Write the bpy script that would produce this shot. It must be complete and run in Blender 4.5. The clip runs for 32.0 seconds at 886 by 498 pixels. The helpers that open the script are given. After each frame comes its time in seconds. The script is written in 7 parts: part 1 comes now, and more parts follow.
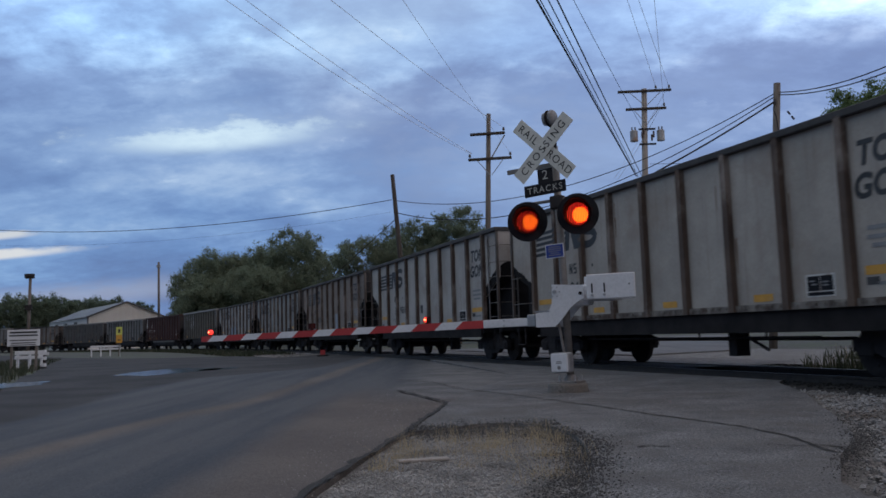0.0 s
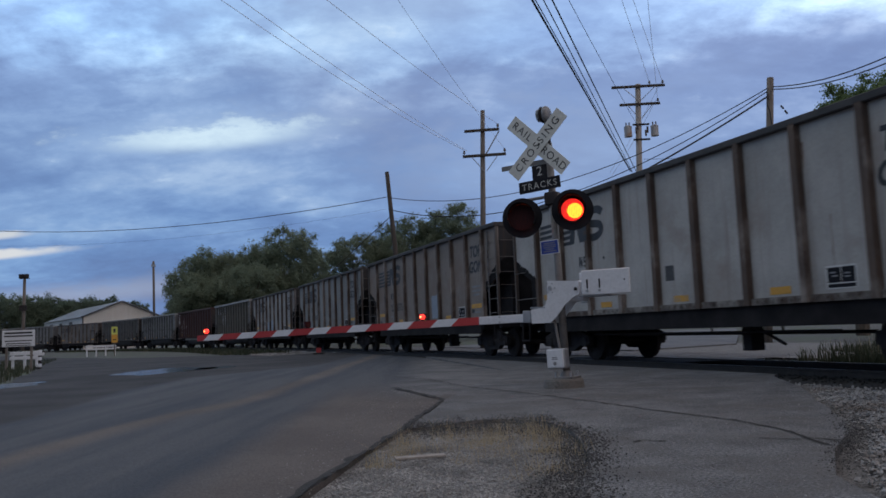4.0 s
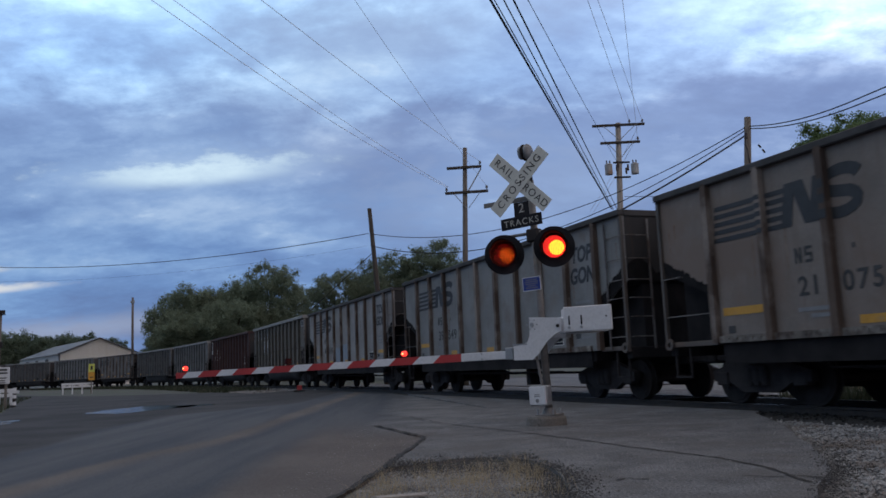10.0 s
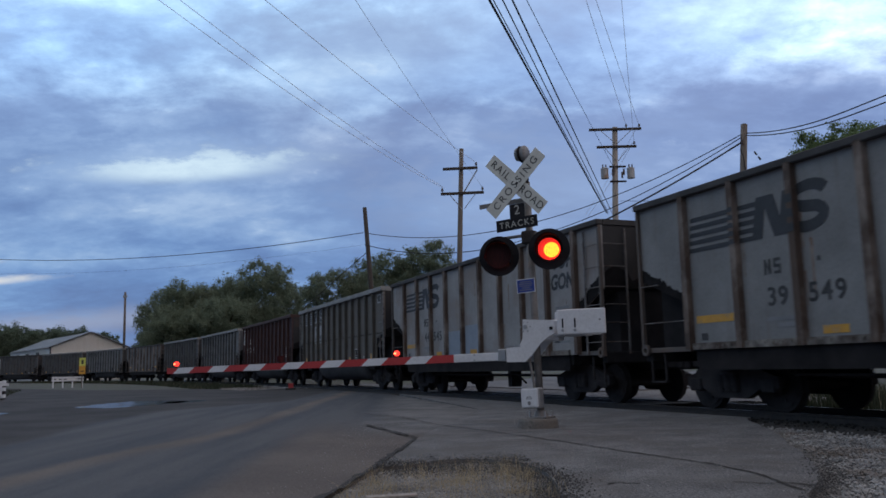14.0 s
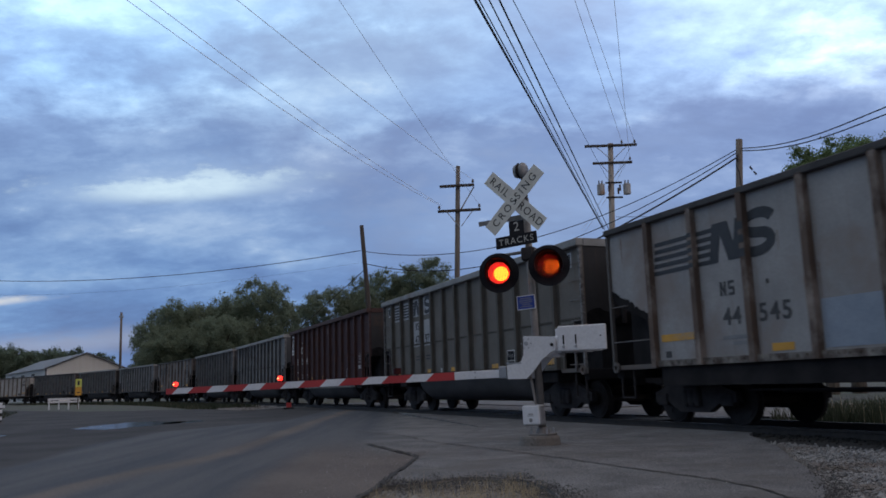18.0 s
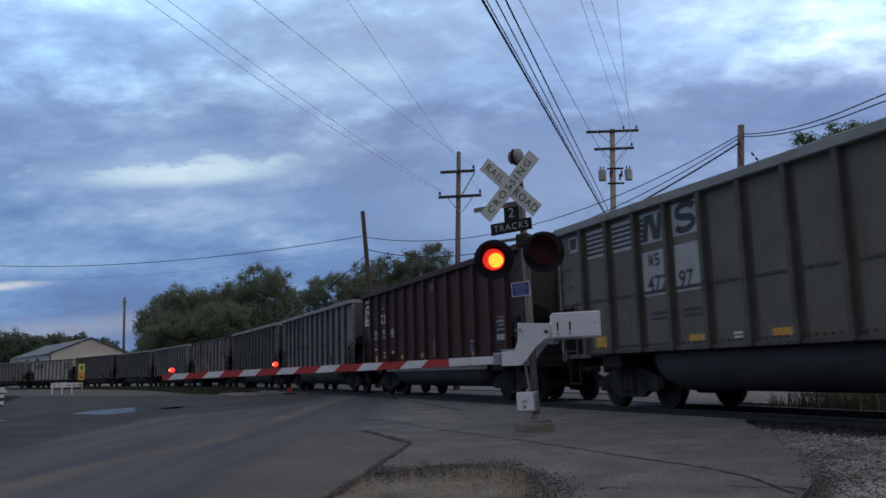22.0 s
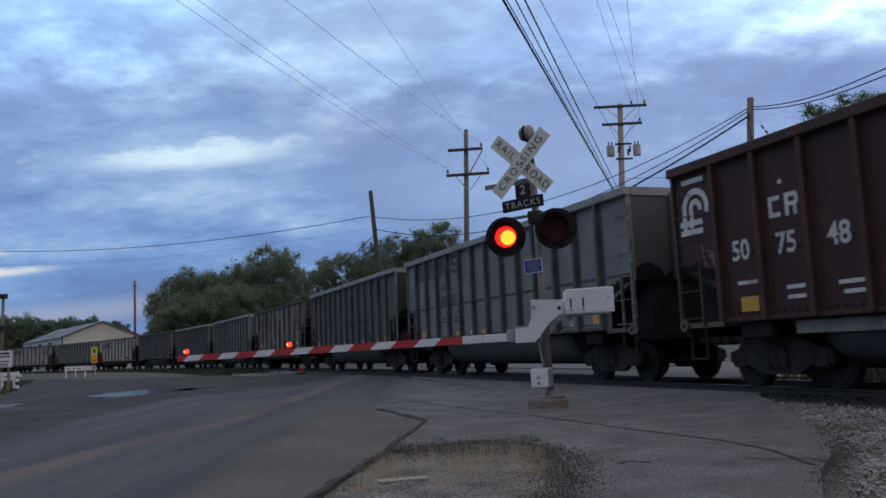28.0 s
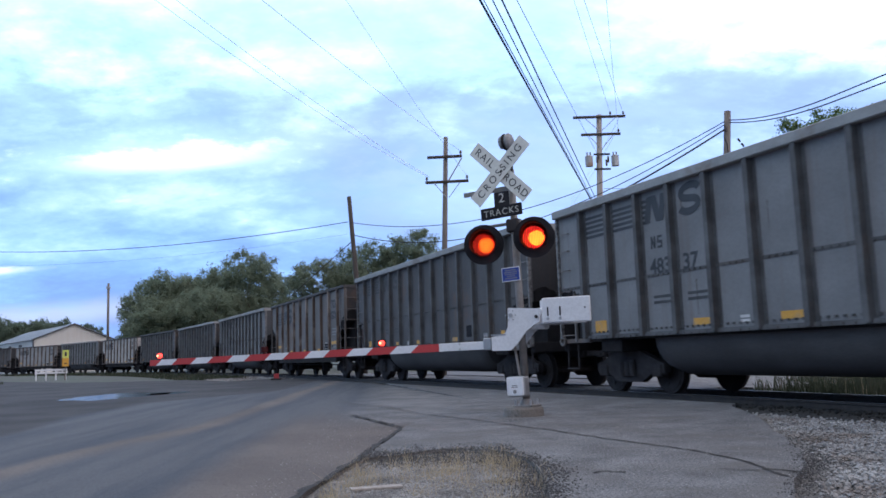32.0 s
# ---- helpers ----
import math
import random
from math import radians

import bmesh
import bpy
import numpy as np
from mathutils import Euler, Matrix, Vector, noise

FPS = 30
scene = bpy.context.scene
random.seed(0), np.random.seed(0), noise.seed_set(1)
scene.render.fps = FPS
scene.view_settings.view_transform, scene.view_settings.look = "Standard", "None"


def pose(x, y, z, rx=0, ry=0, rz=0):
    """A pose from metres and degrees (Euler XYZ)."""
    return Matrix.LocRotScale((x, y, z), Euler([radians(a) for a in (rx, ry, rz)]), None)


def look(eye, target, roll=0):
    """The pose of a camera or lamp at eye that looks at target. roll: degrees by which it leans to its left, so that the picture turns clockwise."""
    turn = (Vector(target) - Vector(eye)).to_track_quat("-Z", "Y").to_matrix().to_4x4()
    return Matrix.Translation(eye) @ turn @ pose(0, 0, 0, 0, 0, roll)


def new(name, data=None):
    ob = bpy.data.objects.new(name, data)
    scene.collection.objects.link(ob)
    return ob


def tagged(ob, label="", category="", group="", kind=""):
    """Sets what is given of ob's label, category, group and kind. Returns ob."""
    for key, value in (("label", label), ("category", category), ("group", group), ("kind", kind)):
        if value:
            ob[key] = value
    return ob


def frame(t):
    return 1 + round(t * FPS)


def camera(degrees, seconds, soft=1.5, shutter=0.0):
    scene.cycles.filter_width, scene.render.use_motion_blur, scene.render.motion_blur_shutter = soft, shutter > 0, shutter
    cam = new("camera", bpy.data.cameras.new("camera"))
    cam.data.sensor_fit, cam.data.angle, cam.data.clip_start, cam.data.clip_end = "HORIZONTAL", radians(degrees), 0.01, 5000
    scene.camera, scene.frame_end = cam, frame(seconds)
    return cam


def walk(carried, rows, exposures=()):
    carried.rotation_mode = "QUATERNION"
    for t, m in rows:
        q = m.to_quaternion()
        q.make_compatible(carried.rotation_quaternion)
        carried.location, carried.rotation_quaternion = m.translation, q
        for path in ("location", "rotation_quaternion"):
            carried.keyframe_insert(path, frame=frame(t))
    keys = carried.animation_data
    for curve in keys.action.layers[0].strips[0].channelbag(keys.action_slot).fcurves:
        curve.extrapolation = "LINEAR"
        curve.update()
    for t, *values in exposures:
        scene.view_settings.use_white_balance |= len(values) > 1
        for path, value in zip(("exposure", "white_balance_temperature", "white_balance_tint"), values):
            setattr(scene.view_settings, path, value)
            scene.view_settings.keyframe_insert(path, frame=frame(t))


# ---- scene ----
cam = camera(57.1, 32.0, soft=1.6, shutter=0.5)

# ---- camera path: seconds, x, y, z, pitch, roll, yaw ----
PATH = (
    (0.0, -0.008, -0.024, 0.859, 5.922, 1.784, 0.627),
    (0.5, -0.010, -0.026, 0.863, 5.720, 1.973, 0.541),
    (1.0, -0.007, -0.013, 0.858, 5.680, 2.284, 0.660),
    (1.5, -0.009, -0.018, 0.857, 5.919, 2.509, 0.272),
    (2.0, -0.001, -0.022, 0.859, 6.111, 2.319, 0.022),
    (2.5, -0.001, -0.027, 0.863, 5.904, 2.295, 0.232),
    (4.5, -0.008, -0.035, 0.861, 5.683, 2.328, 0.385),
    (5.0, -0.007, -0.019, 0.860, 5.772, 2.584, 0.529),
    (5.5, -0.005, -0.021, 0.864, 6.399, 2.978, 0.446),
    (6.0, -0.003, -0.016, 0.861, 6.920, 2.580, -0.004),
    (6.5, -0.016, -0.028, 0.858, 6.114, 2.826, 0.663),
    (7.0, -0.014, 0.001, 0.861, 6.202, 2.684, 0.800),
    (7.5, -0.016, -0.005, 0.862, 7.205, 2.746, -0.286),
    (8.0, -0.006, -0.012, 0.864, 7.492, 2.499, -1.327),
    (8.5, -0.009, -0.003, 0.861, 7.869, 1.779, -1.689),
    (9.0, -0.010, -0.016, 0.860, 8.127, 1.768, -1.286),
    (9.5, -0.008, -0.032, 0.860, 8.201, 2.205, -0.911),
    (10.0, -0.006, -0.033, 0.861, 8.204, 2.330, -0.912),
    (10.5, -0.003, -0.030, 0.857, 8.213, 2.277, -1.075),
    (11.0, -0.006, -0.018, 0.856, 8.269, 2.171, -1.114),
    (11.5, 0.000, -0.008, 0.855, 8.131, 2.206, -1.087),
    (12.0, -0.001, -0.008, 0.858, 7.896, 2.322, -1.205),
    (12.5, -0.005, -0.005, 0.862, 7.870, 2.005, -1.214),
    (13.0, -0.003, 0.010, 0.859, 7.889, 1.467, -1.306),
    (13.5, -0.007, -0.004, 0.858, 8.042, 1.305, -1.385),
    (15.5, -0.013, -0.007, 0.852, 8.586, 1.173, -1.640),
    (16.0, -0.014, -0.011, 0.855, 8.447, 1.210, -1.479),
    (16.5, -0.016, -0.017, 0.853, 7.682, 1.596, -1.346),
    (17.0, -0.011, 0.011, 0.859, 7.722, 1.942, -1.201),
    (17.5, -0.030, -0.001, 0.858, 8.625, 1.650, -1.215),
    (18.0, -0.062, -0.007, 0.858, 9.455, 1.790, -1.644),
    (18.5, -0.055, 0.003, 0.852, 10.405, 1.537, -1.823),
    (19.0, -0.015, 0.002, 0.861, 10.078, 1.558, -1.249),
    (19.5, 0.051, 0.003, 0.871, 10.284, 2.063, 0.514),
    (20.0, 0.105, 0.045, 0.870, 9.610, 1.314, -0.592),
    (20.5, 0.093, 0.030, 0.874, 8.751, 0.836, -0.780),
    (21.0, 0.090, 0.045, 0.871, 7.520, 0.894, -1.498),
    (21.5, 0.084, 0.063, 0.874, 8.559, 1.380, -1.394),
    (22.0, 0.074, 0.032, 0.871, 8.456, 1.668, -1.418),
    (22.5, 0.057, 0.053, 0.873, 8.059, 1.864, -1.077),
    (23.0, 0.046, 0.040, 0.874, 8.047, 2.567, -1.415),
    (23.5, 0.032, 0.050, 0.872, 8.281, 2.380, -1.242),
    (24.0, 0.005, 0.035, 0.866, 7.605, 2.301, -1.302),
    (24.5, 0.001, 0.027, 0.865, 7.314, 2.708, -0.949),
    (25.0, 0.006, 0.004, 0.862, 6.411, 2.141, -0.919),
    (25.5, 0.005, 0.043, 0.869, 7.613, 2.305, -0.505),
    (27.5, 0.008, 0.051, 0.861, 7.293, 2.468, -0.727),
    (28.0, 0.004, 0.033, 0.868, 6.976, 2.487, -0.781),
    (28.5, 0.005, 0.004, 0.866, 6.639, 3.208, -1.013),
    (29.0, 0.010, 0.020, 0.866, 6.624, 2.780, -1.322),
    (29.5, 0.007, 0.006, 0.870, 6.764, 2.871, -1.294),
    (30.0, 0.005, 0.032, 0.870, 6.913, 2.469, -1.601),
    (30.5, -0.001, 0.051, 0.869, 6.904, 1.968, -2.054),
    (31.0, -0.003, 0.062, 0.872, 7.072, 1.619, -2.216),
    (31.5, 0.003, 0.061, 0.869, 7.197, 1.617, -2.369),
    (32.0, 0.004, 0.061, 0.868, 7.423, 1.797, -2.435),
)
# seconds, stops, kelvin, tint
EXPOSURE = ((0.0, 0.0, 6500, 14), (17.5, 0.0, 6500, 14), (19.5, -0.08, 6500, 14), (24.2, -0.08, 6500, 14), (25.0, 0.08, 6500, 14), (28.0, 0.08, 6500, 14), (28.55, 0.08, 6500, 14), (29.0, 0.84, 6400, 14), (29.6, 1.10, 6300, 14), (30.5, 1.15, 6200, 14), (32.0, 1.14, 6150, 14))
walk(cam, [(t, pose(x, y, z, 90 + p, r, w)) for t, x, y, z, p, r, w in PATH], EXPOSURE)

# ---- the line of the track: near side of the wagons, by distance from the crossing ----
TRACK = (4.52178, 14.897, 0.351185, 0.000147165, 5.65304e-05, 8.90138e-08)
# metres gone by the train at each full second
GONE = (-22.98, -19.16, -15.25, -11.40, -7.57, -3.73, 0.05, 3.82, 7.49, 11.14, 14.87, 18.55, 22.22, 25.90, 29.51, 33.08, 36.55, 40.18, 43.78, 47.17, 50.21, 53.40, 56.85, 60.23, 63.64, 66.95, 70.18, 73.41, 76.45, 79.49, 82.57, 85.53, 88.42)
PITCH = 15.31
HALF = 1.55
_S = np.linspace(-120, 360, 1921)
_sc = np.clip(_S, -25, 230)
_A = TRACK[2] + TRACK[3] * _sc + TRACK[4] * _sc ** 2 / 2 + TRACK[5] * _sc ** 3 / 6
_i0 = int(np.argmin(np.abs(_S)))
_X = np.concatenate([[0], np.cumsum(-(np.sin(_A[1:]) + np.sin(_A[:-1])) / 2 * np.diff(_S))])
_Y = np.concatenate([[0], np.cumsum((np.cos(_A[1:]) + np.cos(_A[:-1])) / 2 * np.diff(_S))])
_X += TRACK[0] - _X[_i0]
_Y += TRACK[1] - _Y[_i0]


def along(s, off=0.0):
    """Point of the line at s, off metres to the far side, and its heading."""
    a = float(np.interp(s, _S, _A))
    return float(np.interp(s, _S, _X)) + off * math.cos(a), float(np.interp(s, _S, _Y)) + off * math.sin(a), a


def gone(t):
    """Smooth distance run at t."""
    n = len(GONE)
    i = min(max(int(math.floor(t)), 0), n - 2)
    u = t - i
    g = lambda k: 2 * GONE[0] - GONE[1] if k < 0 else (2 * GONE[-1] - GONE[-2] if k > n - 1 else GONE[k])
    p0, p1, p2, p3 = g(i - 1), g(i), g(i + 1), g(i + 2)
    return p1 + 0.5 * u * (p2 - p0 + u * (2 * p0 - 5 * p1 + 4 * p2 - p3 + u * (3 * (p1 - p2) + p3 - p0)))


# ---- world: dusk under a broken overcast ----
def sky_world():
    w = bpy.data.worlds.new("dusk_sky")
    w.use_nodes = True
    nt = w.node_tree
    nt.nodes.clear()
    N, Lk = nt.nodes.new, nt.links.new
    out, bg = N("ShaderNodeOutputWorld"), N("ShaderNodeBackground")
    Lk(bg.outputs[0], out.inputs[0])
    sky = N("ShaderNodeTexSky")
    sky.sky_type, sky.sun_disc = "NISHITA", False
    sky.sun_elevation, sky.sun_rotation = radians(12.0), radians(140)
    co = N("ShaderNodeTexCoord")
    sep = N("ShaderNodeSeparateXYZ")
    Lk(co.outputs["Generated"], sep.inputs[0])

    def m(op, a, b=None, c=None):
        n = N("ShaderNodeMath")
        n.operation = op
        for k, v in enumerate((a, b, c)):
            if v is None:
                continue
            if isinstance(v, (int, float)):
                n.inputs[k].default_value = v
            else:
                Lk(v, n.inputs[k])
        return n.outputs[0]

    def ramp(fac, stops):
        n = N("ShaderNodeValToRGB")
        e = n.color_ramp.elements
        while len(e) < len(stops):
            e.new(0.5)
        for el, (p, c) in zip(e, stops):
            el.position, el.color = p, (*c, 1)
        Lk(fac, n.inputs[0])
        return n.outputs[0]

    def mixc(fac, a, b, mode="MIX"):
        n = N("ShaderNodeMix")
        n.data_type, n.blend_type = "RGBA", mode
        if isinstance(fac, (int, float)):
            n.inputs[0].default_value = fac
        else:
            Lk(fac, n.inputs[0])
        for k, v in ((6, a), (7, b)):
            if isinstance(v, tuple):
                n.inputs[k].default_value = (*v, 1)
            else:
                Lk(v, n.inputs[k])
        return n.outputs[2]

    zz = m("MAXIMUM", sep.outputs[2], 0.0)
    den = m("ADD", zz, 0.30)
    comb = N("ShaderNodeCombineXYZ")
    Lk(m("DIVIDE", sep.outputs[0], den), comb.inputs[0])
    Lk(m("DIVIDE", sep.outputs[1], den), comb.inputs[1])

    def cloud(scale, detail, rough, dist, sx, off):
        mp = N("ShaderNodeMapping")
        mp.inputs["Scale"].default_value = (sx, 1.0, 1.0)
        mp.inputs["Location"].default_value = off
        mp.inputs["Rotation"].default_value = (0, 0, radians(0))
        Lk(comb.outputs[0], mp.inputs[0])
        n = N("ShaderNodeTexNoise")
        n.inputs["Scale"].default_value, n.inputs["Detail"].default_value = scale, detail
        n.inputs["Roughness"].default_value, n.inputs["Distortion"].default_value = rough, dist
        Lk(mp.outputs[0], n.inputs["Vector"])
        return n.outputs[0]

    big = cloud(1.25, 6, 0.56, 0.2, 0.80, (3.1, 1.7, 0))
    fine = cloud(4.6, 8, 0.60, 0.12, 0.72, (0.4, 7.3, 0))
    curds = cloud(13.0, 7, 0.62, 0.15, 0.85, (5.4, 2.3, 0))
    body = m("ADD", m("ADD", m("MULTIPLY", big, 0.54), m("MULTIPLY", fine, 0.31)), m("MULTIPLY", curds, 0.15))
    cl = ramp(body, ((0.36, (0.158, 0.225, 0.415)), (0.45, (0.178, 0.280, 0.515)), (0.515, (0.225, 0.355, 0.610)), (0.57, (0.310, 0.465, 0.720)), (0.64, (0.47, 0.63, 0.84))))
    # the high sky is lighter, the low sky a deeper blue
    lift = ramp(m("ADD", zz, m("MULTIPLY", m("SUBTRACT", fine, 0.5), 0.16)), ((0.0, (0.58, 0.65, 0.80)), (0.09, (0.60, 0.77, 0.91)), (0.20, (0.87, 0.91, 0.94)), (0.30, (1.04, 1.02, 1.00)), (0.35, (1.65, 1.70, 1.52)), (0.43, (2.30, 2.25, 1.80)), (0.6, (2.4, 1.75, 1.15)), (1.0, (2.4, 1.55, 0.95))))
    cl = mixc(1.0, cl, lift, "MULTIPLY")

    # bluer to the west, a touch of mauve to the east
    side = N("ShaderNodeMapRange")
    side.interpolation_type = "SMOOTHSTEP"
    side.inputs[1].default_value, side.inputs[2].default_value = -0.35, 0.45
    Lk(sep.outputs[0], side.inputs[0])
    cl = mixc(1.0, cl, mixc(side.outputs[0], (0.87, 0.91, 0.97), (1.10, 1.02, 1.05)), "MULTIPLY")

    # lighter towards both sides of the high sky
    flank = N("ShaderNodeMapRange")
    flank.interpolation_type = "SMOOTHSTEP"
    flank.inputs[1].default_value, flank.inputs[2].default_value = 0.12, 0.50
    Lk(m("ABSOLUTE", sep.outputs[0]), flank.inputs[0])
    high = N("ShaderNodeMapRange")
    high.interpolation_type = "SMOOTHSTEP"
    high.inputs[1].default_value, high.inputs[2].default_value = 0.22, 0.38
    Lk(sep.outputs[2], high.inputs[0])
    rag = N("ShaderNodeMapRange")
    rag.interpolation_type = "SMOOTHSTEP"
    rag.inputs[1].default_value, rag.inputs[2].default_value = 0.40, 0.58
    rag.inputs[3].default_value, rag.inputs[4].default_value = 0.60, 1.12
    Lk(m("ADD", m("MULTIPLY", fine, 0.6), m("MULTIPLY", curds, 0.4)), rag.inputs[0])
    cl = mixc(m("MULTIPLY", m("MULTIPLY", flank.outputs[0], high.outputs[0]), rag.outputs[0]), cl, mixc(1.0, cl, (1.66, 1.62, 1.48), "MULTIPLY"))

    # the torn bright opening in the cloud deck and the pale gap over the western horizon
    def blob(cx, cz, wx, wz, soft, warp):
        dx = m("SUBTRACT", m("ARCTAN2", sep.outputs[0], sep.outputs[1]), cx)
        dz = m("SUBTRACT", sep.outputs[2], m("ADD", cz, m("MULTIPLY", dx, 0.10)))
        wob = m("MULTIPLY", m("ADD", m("MULTIPLY", m("SUBTRACT", fine, 0.5), 0.7), m("MULTIPLY", m("SUBTRACT", curds, 0.5), 0.5)), warp)
        d = m("SQRT", m("ADD", m("POWER", m("DIVIDE", dx, wx), 2.0), m("POWER", m("DIVIDE", m("ADD", dz, m("MULTIPLY", wob, wz)), wz), 2.0)))
        n = N("ShaderNodeMapRange")
        n.interpolation_type = "SMOOTHSTEP"
        n.inputs[1].default_value, n.inputs[2].default_value = 1.0 + soft, 1.0 - soft
        Lk(m("ADD", d, wob), n.inputs[0])
        return n.outputs[0]

    cl = mixc(m("MULTIPLY", blob(-0.085, 0.262, 0.11, 0.030, 0.85, 2.5), 0.35), cl, (0.225, 0.285, 0.480))
    cl = mixc(m("MULTIPLY", blob(-0.08, 0.375, 0.15, 0.05, 0.85, 2.5), 0.45), cl, (0.33, 0.42, 0.60))
    cl = mixc(m("MULTIPLY", blob(0.14, 0.20, 0.17, 0.055, 0.85, 3.0), 0.40), cl, (0.40, 0.54, 0.78))
    torn = N("ShaderNodeMapRange")
    torn.inputs[1].default_value, torn.inputs[2].default_value = 0.36, 0.58
    torn.inputs[3].default_value, torn.inputs[4].default_value = 0.70, 1.0
    Lk(curds, torn.inputs[0])
    cl = mixc(m("MULTIPLY", blob(-0.255, 0.240, 0.12, 0.016, 0.80, 4.5), 0.45), cl, (0.50, 0.68, 0.86))
    cl = mixc(m("MULTIPLY", blob(-0.280, 0.236, 0.098, 0.012, 0.70, 4.6), torn.outputs[0]), cl, (0.66, 0.86, 0.97))
    cl = mixc(m("MULTIPLY", blob(-0.54, 0.096, 0.095, 0.005, 0.45, 1.8), 0.95), cl, (0.72, 0.75, 0.76))
    cl = mixc(m("MULTIPLY", blob(-0.55, 0.116, 0.075, 0.005, 0.40, 1.8), 0.9), cl, (0.66, 0.70, 0.72))
    cl = mixc(m("MULTIPLY", blob(-0.50, 0.047, 0.30, 0.012, 0.8, 1.0), 0.5), cl, (0.38, 0.42, 0.54))
    # small torn rifts in the middle sky
    rift = N("ShaderNodeMapRange")
    rift.interpolation_type = "SMOOTHSTEP"
    rift.inputs[1].default_value, rift.inputs[2].default_value = 0.60, 0.74
    Lk(m("ADD", m("MULTIPLY", fine, 0.55), m("MULTIPLY", curds, 0.45)), rift.inputs[0])
    mid = N("ShaderNodeMapRange")
    mid.interpolation_type = "SMOOTHSTEP"
    mid.inputs[1].default_value, mid.inputs[2].default_value = 0.13, 0.22
    Lk(sep.outputs[2], mid.inputs[0])
    cl = mixc(m("MULTIPLY", m("MULTIPLY", rift.outputs[0], mid.outputs[0]), 0.8), cl, (0.62, 0.78, 0.93))
    # dimmer away from the lit western side
    back = N("ShaderNodeMapRange")
    back.interpolation_type = "SMOOTHSTEP"
    back.inputs[1].default_value, back.inputs[2].default_value = 0.35, -0.75
    back.inputs[3].default_value, back.inputs[4].default_value = 1.0, 0.45
    Lk(sep.outputs[1], back.inputs[0])
    warm = N("ShaderNodeMapRange")
    warm.inputs[1].default_value, warm.inputs[2].default_value = 0.25, -0.45
    Lk(sep.outputs[1], warm.inputs[0])
    gray = N("ShaderNodeCombineColor")
    for k in range(3):
        Lk(back.outputs[0], gray.inputs[k])
    cl = mixc(1.0, cl, gray.outputs[0], "MULTIPLY")
    # greyer, warmer cloud behind
    cl = mixc(1.0, cl, mixc(warm.outputs[0], (1.0, 1.0, 1.0), (1.12, 1.02, 0.94)), "MULTIPLY")
    nis = mixc(1.0, sky.outputs[0], (0.10, 0.10, 0.10), "MULTIPLY")
    Lk(mixc(0.90, nis, cl), bg.inputs[0])
    bg.inputs[1].default_value = 1.0
    scene.world = w


sky_world()
sun = new("sun", bpy.data.lights.new("sun", "SUN"))
sun.data.energy, sun.data.angle, sun.data.color = 0.42, radians(60), (1.0, 0.84, 0.75)
sun.matrix_world = look((50, -60, 55), (0, 0, 0))


